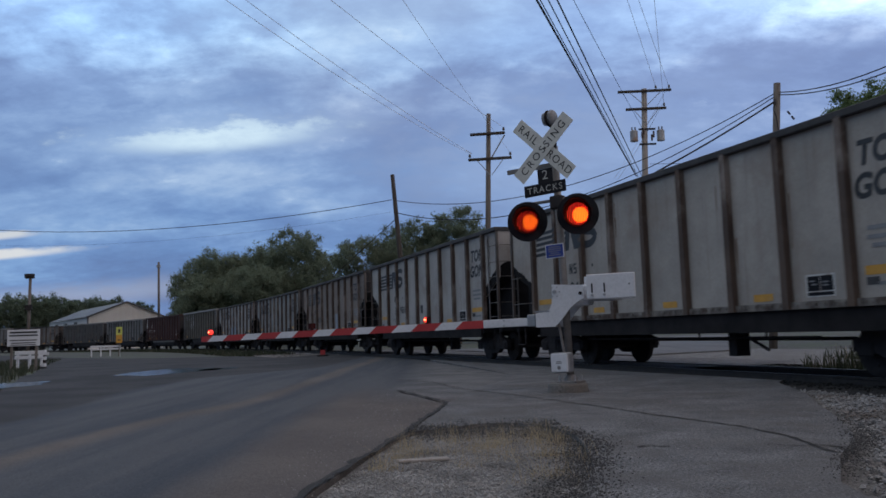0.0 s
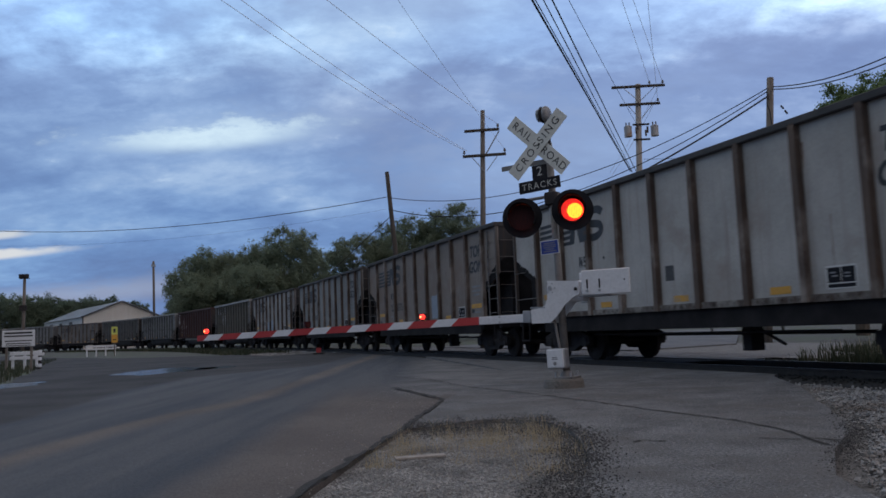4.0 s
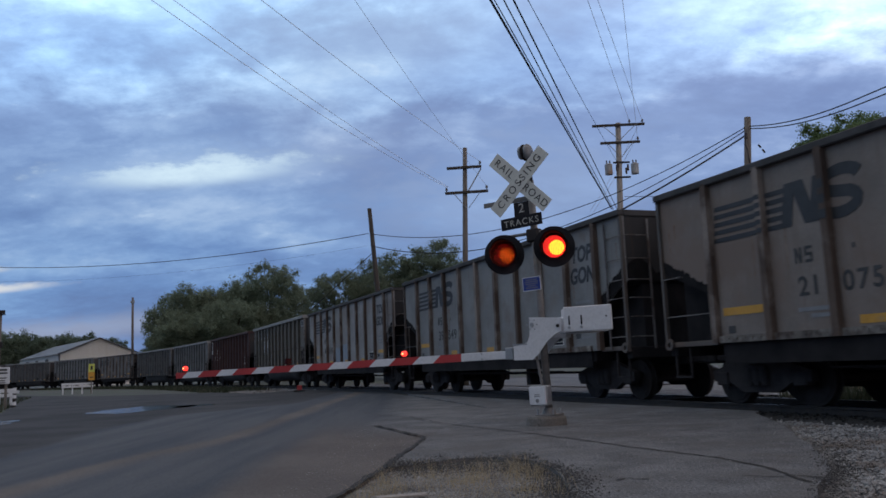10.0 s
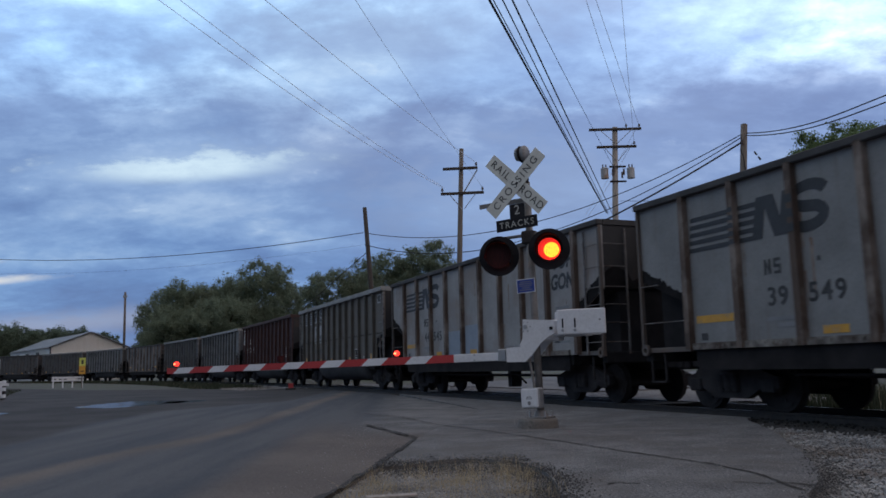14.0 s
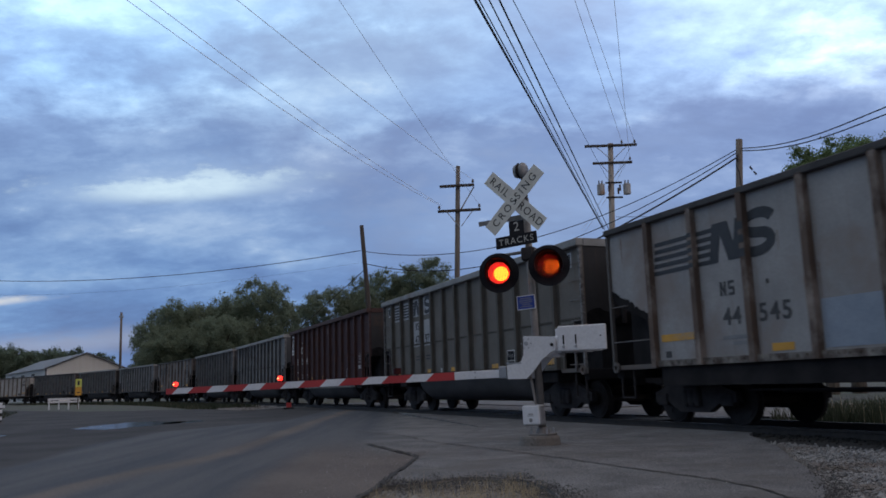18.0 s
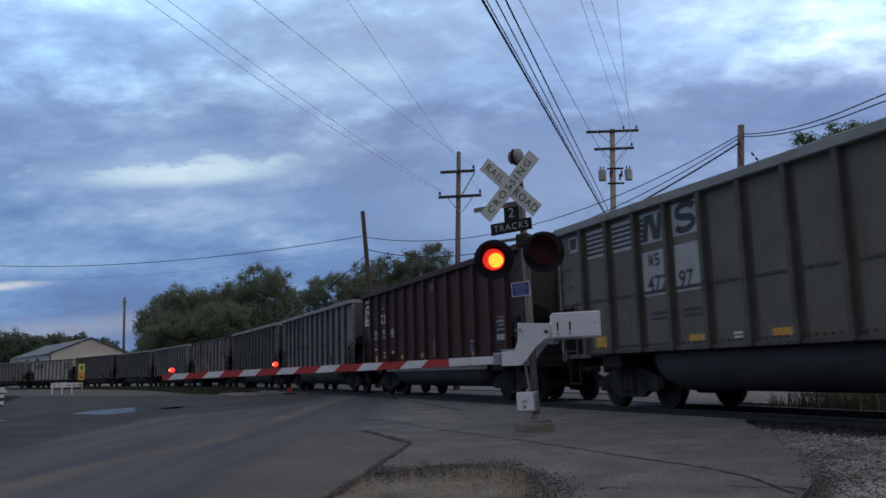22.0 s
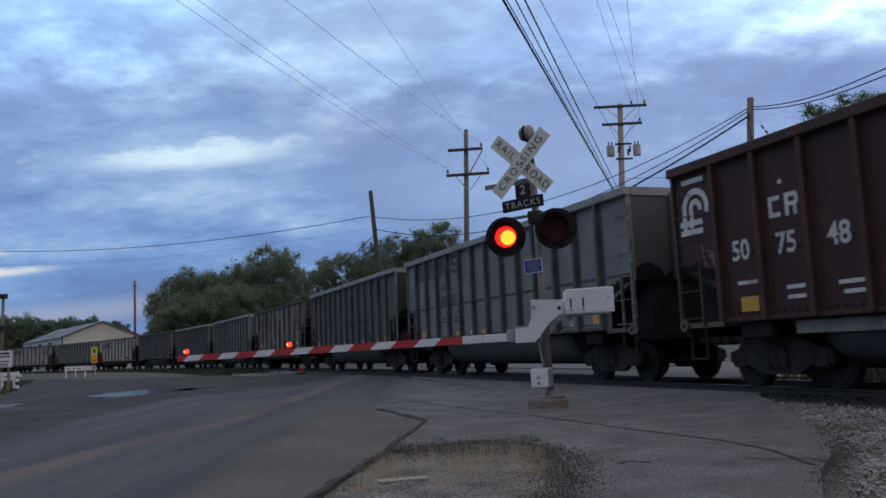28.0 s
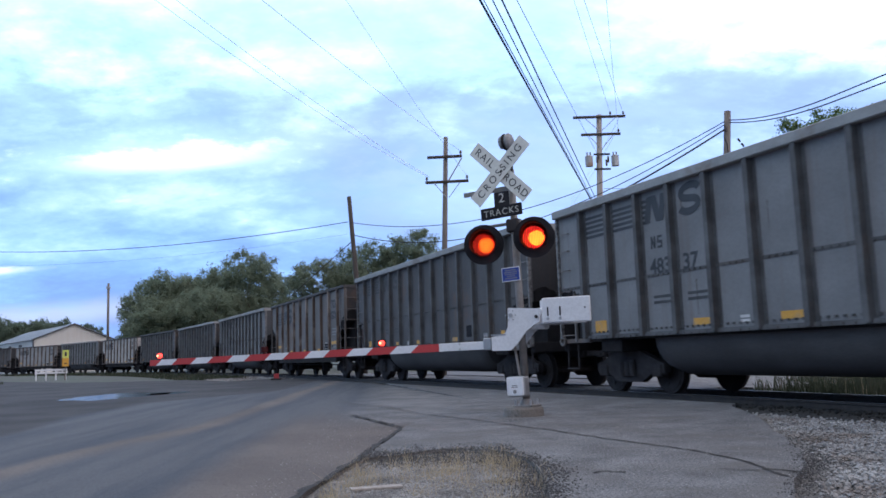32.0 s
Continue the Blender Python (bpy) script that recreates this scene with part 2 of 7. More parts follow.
# ---- materials ----
def mat(name, c1, c2, scale=3.0, rough=0.8, bump=0.25, fine=60.0, metal=0.0, third=None, amount=0.5, stretch=(1, 1, 1), depth=0.01, world=False, spec=0.5, streak=None, speck=0.88):
    """Two tones by a coarse and a fine noise, an optional third tone in patches, and relief."""
    ma = bpy.data.materials.new(name)
    ma.use_nodes = True
    nt = ma.node_tree
    N, Lk = nt.nodes.new, nt.links.new
    b = nt.nodes["Principled BSDF"]
    co = N("ShaderNodeTexCoord")
    info = N("ShaderNodeObjectInfo")
    add = N("ShaderNodeVectorMath")
    add.operation = "ADD"
    sc = N("ShaderNodeVectorMath")
    sc.operation = "SCALE"
    sc.inputs[0].default_value = (37, 53, 71)
    Lk(info.outputs["Random"], sc.inputs["Scale"])
    Lk(co.outputs["Object"], add.inputs[0])
    if not world:
        Lk(sc.outputs[0], add.inputs[1])
    mp = N("ShaderNodeMapping")
    mp.inputs["Scale"].default_value = stretch
    Lk(add.outputs[0], mp.inputs[0])

    def noi(s, d, r=0.55, src=None):
        n = N("ShaderNodeTexNoise")
        n.inputs["Scale"].default_value, n.inputs["Detail"].default_value, n.inputs["Roughness"].default_value = s, d, r
        Lk(src or mp.outputs[0], n.inputs["Vector"])
        return n.outputs[0]

    def mix(f, a, c, mode="MIX"):
        n = N("ShaderNodeMix")
        n.data_type, n.blend_type = "RGBA", mode
        if isinstance(f, float):
            n.inputs[0].default_value = f
        else:
            Lk(f, n.inputs[0])
        for k, v in ((6, a), (7, c)):
            if isinstance(v, tuple):
                n.inputs[k].default_value = (*v, 1)
            else:
                Lk(v, n.inputs[k])
        return n.outputs[2]

    def rng(v, lo, hi):
        n = N("ShaderNodeMapRange")
        n.inputs[1].default_value, n.inputs[2].default_value = lo, hi
        Lk(v, n.inputs[0])
        return n.outputs[0]

    coarse, grain = noi(scale, 5), noi(fine, 3, 0.6)
    col = mix(rng(coarse, 0.32, 0.68), c1, c2)
    lo, hi = (0.40, 0.58) if speck < 0.5 else (0.30, 0.62)
    col = mix(rng(grain, lo, hi), mix(1.0, col, (speck, speck, speck), "MULTIPLY"), col)
    if speck < 0.5:
        # pale stones showing in the surface
        col = mix(rng(noi(fine * 1.7, 2, 0.5), 0.60, 0.68), col, mix(1.0, col, (1.9, 1.9, 1.9), "MULTIPLY"))
    if third:
        col = mix(rng(noi(scale * 0.45, 7, 0.65), 0.66 - amount * 0.3, 0.74 - amount * 0.2), col, third)
    if streak:
        m2 = N("ShaderNodeMapping")
        m2.inputs["Scale"].default_value = (7.0, 7.0, 0.35)
        Lk(add.outputs[0], m2.inputs[0])
        col = mix(rng(noi(1.0, 5, 0.6, m2.outputs[0]), 0.56, 0.80), col, streak)
    Lk(col, b.inputs["Base Color"])
    b.inputs["Roughness"].default_value, b.inputs["Metallic"].default_value = rough, metal
    b.inputs["Specular IOR Level"].default_value = spec
    bm = N("ShaderNodeBump")
    bm.inputs["Strength"].default_value, bm.inputs["Distance"].default_value = bump, depth
    Lk(grain, bm.inputs["Height"])
    Lk(bm.outputs[0], b.inputs["Normal"])
    return ma


def pavement_material():
    """Road and lot in one sheet of asphalt: darker lot, grey wheel lanes and brownish worn bands that run into one another."""
    ma = bpy.data.materials.new("worn_asphalt")
    ma.use_nodes = True
    nt = ma.node_tree
    N, Lk = nt.nodes.new, nt.links.new
    b = nt.nodes["Principled BSDF"]
    co, sep = N("ShaderNodeTexCoord"), N("ShaderNodeSeparateXYZ")
    Lk(co.outputs["Object"], sep.inputs[0])

    def noi(s, d, r, stretch=(1, 1, 1)):
        mp, n = N("ShaderNodeMapping"), N("ShaderNodeTexNoise")
        mp.inputs["Scale"].default_value = stretch
        Lk(co.outputs["Object"], mp.inputs[0])
        n.inputs["Scale"].default_value, n.inputs["Detail"].default_value, n.inputs["Roughness"].default_value = s, d, r
        Lk(mp.outputs[0], n.inputs["Vector"])
        return n.outputs[0]

    def mth(op, a, c):
        n = N("ShaderNodeMath")
        n.operation = op
        for k, v in enumerate((a, c)):
            if isinstance(v, (int, float)):
                n.inputs[k].default_value = v
            else:
                Lk(v, n.inputs[k])
        return n.outputs[0]

    def rng(v, lo, hi):
        n = N("ShaderNodeMapRange")
        n.interpolation_type = "SMOOTHSTEP"
        n.inputs[1].default_value, n.inputs[2].default_value = lo, hi
        Lk(v, n.inputs[0])
        return n.outputs[0]

    def mix(f, a, c, mode="MIX"):
        n = N("ShaderNodeMix")
        n.data_type, n.blend_type = "RGBA", mode
        if isinstance(f, float):
            n.inputs[0].default_value = f
        else:
            Lk(f, n.inputs[0])
        for k, v in ((6, a), (7, c)):
            if isinstance(v, tuple):
                n.inputs[k].default_value = (*v, 1)
            else:
                Lk(v, n.inputs[k])
        return n.outputs[2]
    wob = mth("MULTIPLY", mth("SUBTRACT", noi(0.8, 5, 0.6, (1, 0.35, 1)), 0.5), 0.7)
    x = mth("ADD", sep.outputs[0], wob)
    big = noi(0.45, 5, 0.55)
    lanes = noi(0.9, 5, 0.6, (1.6, 0.12, 1))
    lot = mix(rng(big, 0.35, 0.65), (0.036, 0.034, 0.036), (0.062, 0.059, 0.060))
    road = mix(rng(lanes, 0.36, 0.64), (0.062, 0.069, 0.083), (0.098, 0.101, 0.110))
    far = mth("MULTIPLY", rng(sep.outputs[1], 10.0, 17.0), -0.95)
    near = mth("MULTIPLY", rng(sep.outputs[1], 20.0, 26.0), 2.4)
    rim = mth("SUBTRACT", mth("SUBTRACT", x, far), near)
    col = mix(rng(rim, -5.62, -5.22), lot, road)
    tan = mix(rng(big, 0.35, 0.65), (0.117, 0.097, 0.086), (0.159, 0.134, 0.119))
    lane = mth("SUBTRACT", x, mth("MULTIPLY", rng(sep.outputs[1], 8.5, 13.0), 0.65))
    band = mth("MULTIPLY", rng(lane, -3.95, -3.68), rng(lane, -3.20, -3.62))
    col = mix(mth("MULTIPLY", band, 0.85), col, tan)
    edge = mth("MULTIPLY", rng(x, -2.05, -1.45), rng(sep.outputs[1], 16.0, 10.5))
    col = mix(mth("MULTIPLY", edge, 0.80), col, tan)
    # the paving by the signal is the same old grey asphalt as the apron
    patch = mth("MULTIPLY", rng(x, -1.5, -0.2), rng(sep.outputs[1], 10.6, 12.6))
    col = mix(patch, col, mix(rng(noi(1.3, 5, 0.55), 0.32, 0.68), (0.118, 0.117, 0.119), (0.190, 0.189, 0.192)))
    grain = noi(60, 3, 0.6)
    col = mix(rng(grain, 0.38, 0.60), mix(1.0, col, (0.72, 0.72, 0.72), "MULTIPLY"), col)
    col = mix(rng(noi(95, 2, 0.5), 0.60, 0.68), col, mix(1.0, col, (1.35, 1.35, 1.35), "MULTIPLY"))
    spots = noi(2.6, 7, 0.7)
    col = mix(mth("MULTIPLY", rng(spots, 0.62, 0.72), 0.55), col, (0.045, 0.042, 0.040))
    Lk(col, b.inputs["Base Color"])
    b.inputs["Roughness"].default_value = 0.85
    b.inputs["Specular IOR Level"].default_value = 0.15
    u = N("ShaderNodeBump")
    u.inputs["Strength"].default_value, u.inputs["Distance"].default_value = 0.6, 0.01
    Lk(grain, u.inputs["Height"])
    Lk(u.outputs[0], b.inputs["Normal"])
    return ma


def glow(name, col, strength):
    ma = bpy.data.materials.new(name)
    ma.use_nodes = True
    b = ma.node_tree.nodes["Principled BSDF"]
    b.inputs["Base Color"].default_value = (*col, 1)
    b.inputs["Emission Color"].default_value = (*col, 1)
    b.inputs["Emission Strength"].default_value = strength
    return ma


M = {}
M["soil"] = mat("soil", (0.058, 0.052, 0.048), (0.098, 0.090, 0.082), 0.6, 0.95, 0.6, 40, third=(0.055, 0.072, 0.035), amount=0.7, world=True, speck=0.45)
M["road"] = mat("road_asphalt", (0.082, 0.082, 0.088), (0.128, 0.122, 0.120), 0.5, 0.8, 0.8, 60, third=(0.066, 0.064, 0.066), amount=0.5, world=True, stretch=(2.2, 0.30, 1))
M["apron"] = mat("old_apron_asphalt", (0.112, 0.112, 0.116), (0.225, 0.226, 0.232), 1.9, 0.9, 1.3, 48, third=(0.105, 0.100, 0.098), amount=0.62, world=True, speck=0.38, depth=0.016)
M["crack"] = mat("crack_fill", (0.014, 0.012, 0.011), (0.032, 0.029, 0.026), 8, 0.95, 0.5, 60, world=True)
M["gravel"] = mat("gravel_bed", (0.118, 0.114, 0.110), (0.22, 0.214, 0.208), 3.0, 0.95, 0.8, 45, world=True, speck=0.45)
M["darkgravel"] = mat("damp_dark_gravel", (0.050, 0.049, 0.050), (0.108, 0.106, 0.108), 3.0, 0.9, 0.8, 45, world=True, speck=0.45)
M["stone"] = mat("ballast_stone", (0.16, 0.157, 0.158), (0.40, 0.395, 0.39), 2.0, 0.9, 0.4, 40, third=(0.17, 0.14, 0.12), amount=0.5, world=True)
M["pebble"] = mat("pebble", (0.18, 0.175, 0.17), (0.40, 0.39, 0.38), 3.0, 0.9, 0.4, 40, world=True)
# taken almost to black: the shadow below the train is in this colour
M["dirty_shaded_ballast"] = mat("oily_ballast", (0.016, 0.015, 0.0145), (0.034, 0.031, 0.029), 1.5, 0.9, 0.8, 30, world=True, speck=0.5)
M["straw"] = mat("dry_grass", (0.36, 0.28, 0.17), (0.54, 0.44, 0.29), 4, 0.9, 0.1, 20, world=True)
M["weed"] = mat("green_weeds", (0.030, 0.038, 0.022), (0.058, 0.066, 0.040), 1.2, 0.9, 0.1, 20, world=True, third=(0.12, 0.11, 0.075), amount=0.5)
M["leaf"] = mat("leaves", (0.165, 0.205, 0.145), (0.225, 0.262, 0.185), 0.25, 0.8, 0.1, 3, world=True, spec=0.1)
M["leaf_near"] = mat("light_green_leaves", (0.120, 0.175, 0.080), (0.175, 0.235, 0.115), 0.4, 0.8, 0.1, 3, world=True, spec=0.1)
M["leaf_far"] = mat("distant_leaves", (0.130, 0.168, 0.122), (0.185, 0.228, 0.158), 0.12, 0.8, 0.1, 2, world=True, spec=0.2)
for _k in ("leaf", "leaf_near", "leaf_far", "weed", "straw"):
    # thin blades let part of the light through
    _nt = M[_k].node_tree
    _b = _nt.nodes["Principled BSDF"]
    _t, _m = _nt.nodes.new("ShaderNodeBsdfTranslucent"), _nt.nodes.new("ShaderNodeMixShader")
    _nt.links.new(_b.inputs["Base Color"].links[0].from_socket, _t.inputs["Color"])
    _m.inputs[0].default_value = 0.55
    _nt.links.new(_b.outputs[0], _m.inputs[1])
    _nt.links.new(_t.outputs[0], _m.inputs[2])
    _nt.links.new(_m.outputs[0], _nt.nodes["Material Output"].inputs[0])
M["bark"] = mat("bark", (0.05, 0.04, 0.032), (0.10, 0.08, 0.065), 3, 0.95, 0.8, 30, stretch=(3, 3, 0.5))
M["pole"] = mat("weathered_pole_wood", (0.12, 0.10, 0.088), (0.20, 0.175, 0.155), 3, 0.9, 0.5, 25, stretch=(6, 6, 0.4))
M["polelight"] = mat("bleached_pole_wood", (0.26, 0.23, 0.21), (0.36, 0.33, 0.30), 3, 0.9, 0.5, 25, stretch=(6, 6, 0.4))
M["poledark"] = mat("creosoted_pole_wood", (0.045, 0.037, 0.033), (0.08, 0.065, 0.055), 3, 0.9, 0.5, 25, stretch=(6, 6, 0.4))
M["wire"] = mat("black_cable", (0.018, 0.018, 0.022), (0.03, 0.03, 0.034), 2, 0.7, 0.05, 20)
M["linewire"] = mat("bare_aluminium_wire", (0.76, 0.76, 0.78), (0.84, 0.84, 0.86), 2, 0.7, 0.05, 20)
M["ceramic"] = mat("grey_transformer_paint", (0.36, 0.36, 0.37), (0.46, 0.46, 0.47), 2, 0.5, 0.1, 20, third=(0.30, 0.17, 0.10), amount=0.4)
M["insulator"] = mat("brown_porcelain", (0.05, 0.03, 0.025), (0.08, 0.05, 0.04), 5, 0.3, 0.05, 20)
M["rail"] = mat("rail_steel", (0.030, 0.025, 0.022), (0.055, 0.043, 0.036), 6, 0.7, 0.3, 40, metal=0.2)
M["railtop"] = mat("polished_rail_head", (0.26, 0.26, 0.28), (0.38, 0.38, 0.41), 6, 0.42, 0.05, 40, metal=0.9)
M["tie"] = mat("creosoted_tie", (0.035, 0.028, 0.024), (0.075, 0.06, 0.05), 3, 0.95, 0.7, 20, stretch=(6, 0.6, 6))
M["steel"] = mat("galvanised_steel", (0.30, 0.31, 0.33), (0.42, 0.43, 0.45), 3, 0.5, 0.15, 30, metal=0.5, third=(0.22, 0.15, 0.11), amount=0.3)
M["silver"] = mat("aluminium_paint", (0.17, 0.155, 0.148), (0.26, 0.245, 0.235), 4, 0.6, 0.2, 30, metal=0.2, third=(0.30, 0.24, 0.2), amount=0.3)
M["white"] = mat("white_enamel", (0.64, 0.65, 0.68), (0.71, 0.72, 0.75), 1.6, 0.55, 0.06, 25, third=(0.55, 0.54, 0.53), amount=0.15)
M["signwhite"] = mat("aged_white_sheeting", (0.58, 0.58, 0.54), (0.70, 0.70, 0.65), 3, 0.5, 0.05, 25, third=(0.46, 0.45, 0.40), amount=0.3)
M["signgrey"] = mat("aged_grey_lettering", (0.36, 0.36, 0.34), (0.46, 0.46, 0.44), 3, 0.6, 0.05, 25)
M["black"] = mat("flat_black_paint", (0.018, 0.018, 0.022), (0.030, 0.030, 0.035), 4, 0.95, 0.1, 30, spec=0.1)
M["lettering"] = mat("black_lettering", (0.02, 0.02, 0.022), (0.035, 0.035, 0.038), 5, 0.6, 0.05, 30)
M["armred"] = mat("red_reflective_stripe", (0.42, 0.035, 0.035), (0.50, 0.05, 0.05), 3, 0.5, 0.05, 30)
M["armwhite"] = mat("white_reflective_stripe", (0.66, 0.67, 0.70), (0.74, 0.75, 0.78), 3, 0.5, 0.05, 30)
M["blue"] = mat("blue_sign_sheeting", (0.018, 0.045, 0.26), (0.026, 0.06, 0.32), 3, 0.5, 0.05, 30)
M["concrete"] = mat("concrete", (0.16, 0.148, 0.138), (0.23, 0.215, 0.20), 3, 0.95, 0.6, 40, third=(0.17, 0.15, 0.135), amount=0.5, speck=0.5)
M["bell"] = mat("grey_bell_casting", (0.17, 0.17, 0.18), (0.26, 0.26, 0.27), 6, 0.55, 0.2, 30, third=(0.40, 0.40, 0.40), amount=0.3)
M["unlit_red"] = mat("dark_red_lens", (0.030, 0.004, 0.004), (0.050, 0.006, 0.006), 8, 0.5, 0.1, 60, spec=0.2)
M["bulb"] = glow("lit_lamp", (1.0, 0.135, 0.010), 7.5)
M["bulbrim"] = glow("lit_lens_rim", (1.0, 0.035, 0.025), 0.9)
M["tiplight"] = glow("lit_arm_lamp", (1.0, 0.045, 0.03), 1.6)
M["tipcore"] = glow("lit_arm_lamp_core", (1.0, 0.22, 0.08), 4.0)
M["iron"] = mat("grimy_cast_iron", (0.030, 0.027, 0.029), (0.056, 0.051, 0.052), 3, 0.95, 0.5, 30, spec=0.12)
M["wheel"] = mat("wheel_steel", (0.024, 0.021, 0.021), (0.044, 0.038, 0.038), 4, 0.8, 0.3, 30, spec=0.2)
# near black, with the shade beneath and inside the wagons put into the colour
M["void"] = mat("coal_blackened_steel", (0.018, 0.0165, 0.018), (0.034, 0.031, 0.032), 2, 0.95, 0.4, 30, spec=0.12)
M["yellow"] = mat("yellow_reflector", (0.55, 0.27, 0.03), (0.66, 0.34, 0.04), 4, 0.5, 0.05, 30, third=(0.38, 0.26, 0.14), amount=0.4)
M["metalwall"] = mat("cream_metal_siding", (0.86, 0.81, 0.74), (0.90, 0.86, 0.80), 0.5, 0.6, 0.1, 8, stretch=(4, 4, 0.2))
M["metalwhite"] = mat("white_metal_siding", (0.76, 0.77, 0.78), (0.84, 0.85, 0.86), 0.5, 0.6, 0.1, 8, stretch=(4, 4, 0.2))
M["metalroof"] = mat("grey_metal_roofing", (0.26, 0.28, 0.31), (0.36, 0.38, 0.41), 0.3, 0.5, 0.1, 6)
M["lime"] = mat("yellow_green_sheeting", (0.50, 0.54, 0.10), (0.62, 0.66, 0.16), 4, 0.5, 0.05, 30)
M["darktrim"] = mat("dark_trim", (0.05, 0.05, 0.055), (0.08, 0.08, 0.085), 2, 0.6, 0.1, 20)


def water_material():
    ma = bpy.data.materials.new("puddle_water")
    ma.use_nodes = True
    b = ma.node_tree.nodes["Principled BSDF"]
    b.inputs["Base Color"].default_value = (0.02, 0.02, 0.022, 1)
    b.inputs["Roughness"].default_value = 0.14
    b.inputs["IOR"].default_value = 1.33
    n = ma.node_tree.nodes.new("ShaderNodeTexNoise")
    n.inputs["Scale"].default_value = 9
    u = ma.node_tree.nodes.new("ShaderNodeBump")
    u.inputs["Strength"].default_value, u.inputs["Distance"].default_value = 0.8, 0.025
    ma.node_tree.links.new(n.outputs[0], u.inputs["Height"])
    ma.node_tree.links.new(u.outputs[0], b.inputs["Normal"])
    return ma


M["water"] = water_material()
M["pave"] = pavement_material()


# ---- building helpers ----
def part(name, bm, material, parent=None, label="", smooth=False):
    """Links a bmesh, or a ready mesh, as one object under parent."""
    if isinstance(bm, bmesh.types.BMesh):
        me = bpy.data.meshes.new(name)
        bm.to_mesh(me)
        bm.free()
        me.materials.append(material)
        if smooth:
            for p in me.polygons:
                p.use_smooth = True
    else:
        me = bm
    ob = new(name, me)
    if parent is not None:
        ob.parent = parent
    if label:
        ob["label"] = label
    return ob


def thing(name, label, category, group="", at=None, kind=""):
    ob = new(name)
    ob.empty_display_size = 0.2
    if at is not None:
        ob.matrix_basis = at
    return tagged(ob, label, category, group, kind)


def B():
    return bmesh.new()


def box(bm, x0, x1, y0, y1, z0, z1, bevel=0.0, m=None):
    r = bmesh.ops.create_cube(bm, size=1)
    bmesh.ops.transform(bm, verts=r["verts"], matrix=Matrix.Translation(((x0 + x1) / 2, (y0 + y1) / 2, (z0 + z1) / 2)) @ Matrix.Diagonal((abs(x1 - x0), abs(y1 - y0), abs(z1 - z0), 1)))
    vs = r["verts"]
    if bevel:
        es = list({e for v in vs for e in v.link_edges})
        r2 = bmesh.ops.bevel(bm, geom=es, offset=bevel, segments=1, affect="EDGES", profile=0.5)
        vs = list({v for f in r2["faces"] for v in f.verts} | {v for v in vs if v.is_valid})
    if m is not None:
        bmesh.ops.transform(bm, verts=vs, matrix=m)
    return bm


def tube(bm, a, b, r0, r1=None, n=8, caps=True):
    """A tapered round bar from a to b."""
    a, b = Vector(a), Vector(b)
    d = b - a
    m = Matrix.Translation((a + b) / 2) @ d.to_track_quat("Z", "Y").to_matrix().to_4x4()
    bmesh.ops.create_cone(bm, cap_ends=caps, segments=n, radius1=r0, radius2=r0 if r1 is None else r1, depth=d.length, matrix=m)
    return bm


def prism(bm, pts, y0, y1, m=None):
    """A plate: outline pts in x and z, from y0 to y1."""
    lo = [bm.verts.new((x, y0, z)) for x, z in pts]
    hi = [bm.verts.new((x, y1, z)) for x, z in pts]
    fs = [bm.faces.new(lo), bm.faces.new(hi[::-1])]
    for i in range(len(pts)):
        j = (i + 1) % len(pts)
        fs.append(bm.faces.new((lo[j], lo[i], hi[i], hi[j])))
    bmesh.ops.recalc_face_normals(bm, faces=fs)
    if m is not None:
        bmesh.ops.transform(bm, verts=lo + hi, matrix=m)
    return bm


def ball(bm, c, r, sx=1, sy=1, sz=1, u=12, v=8):
    bmesh.ops.create_uvsphere(bm, u_segments=u, v_segments=v, radius=r, matrix=Matrix.Translation(c) @ Matrix.Diagonal((sx, sy, sz, 1)))
    return bm


def slab(name, pts, z, material, label, thick=0.06, cells=0.0, kind="structure", wob=0.0):
    """A flat paved area with its own thickness."""
    bm = B()
    top = [bm.verts.new((x, y, z + wob * noise.noise((x, y, 0)))) for x, y in pts]
    low = [bm.verts.new((x, y, z - thick)) for x, y in pts]
    f = bm.faces.new(top)
    if f.normal.z < 0 or f.calc_area() and (f.normal_update() or f.normal.z < 0):
        f.normal_flip()
    for i in range(len(pts)):
        j = (i + 1) % len(pts)
        bm.faces.new((top[i], top[j], low[j], low[i]))
    bmesh.ops.triangulate(bm, faces=[f])
    bmesh.ops.recalc_face_normals(bm, faces=bm.faces)
    return tagged(part(name, bm, material), label, name.replace("_", " "), kind=kind)


def text(name, body, size, material, parent, m, label="", extrude=0.002, space=1.0, bold=0.0):
    """Lettering turned into a mesh, centred, lying in the plane of m."""
    cu = bpy.data.curves.new(name, "FONT")
    cu.offset = size * bold
    cu.body, cu.size, cu.extrude, cu.align_x, cu.align_y, cu.space_character = body, size, extrude, "CENTER", "CENTER", space
    tmp = new(name, cu)
    me = bpy.data.meshes.new_from_object(tmp.evaluated_get(bpy.context.evaluated_depsgraph_get()))
    bpy.data.objects.remove(tmp)
    me.materials.clear()
    me.materials.append(material)
    ob = new(name, me)
    ob.parent = parent
    ob.matrix_basis = m
    if label:
        ob["label"] = label
    return ob


def edge_walk(pts, step, rng, amp):
    """An uneven outline through pts."""
    out = []
    for (x0, y0), (x1, y1) in zip(pts, pts[1:] + pts[:1]):
        n = max(1, int(math.hypot(x1 - x0, y1 - y0) / step))
        for k in range(n):
            u = k / n
            out.append((x0 + (x1 - x0) * u + rng.uniform(-amp, amp), y0 + (y1 - y0) * u + rng.uniform(-amp, amp)))
    return out


# ---- ground ----
RNG = random.Random(7)


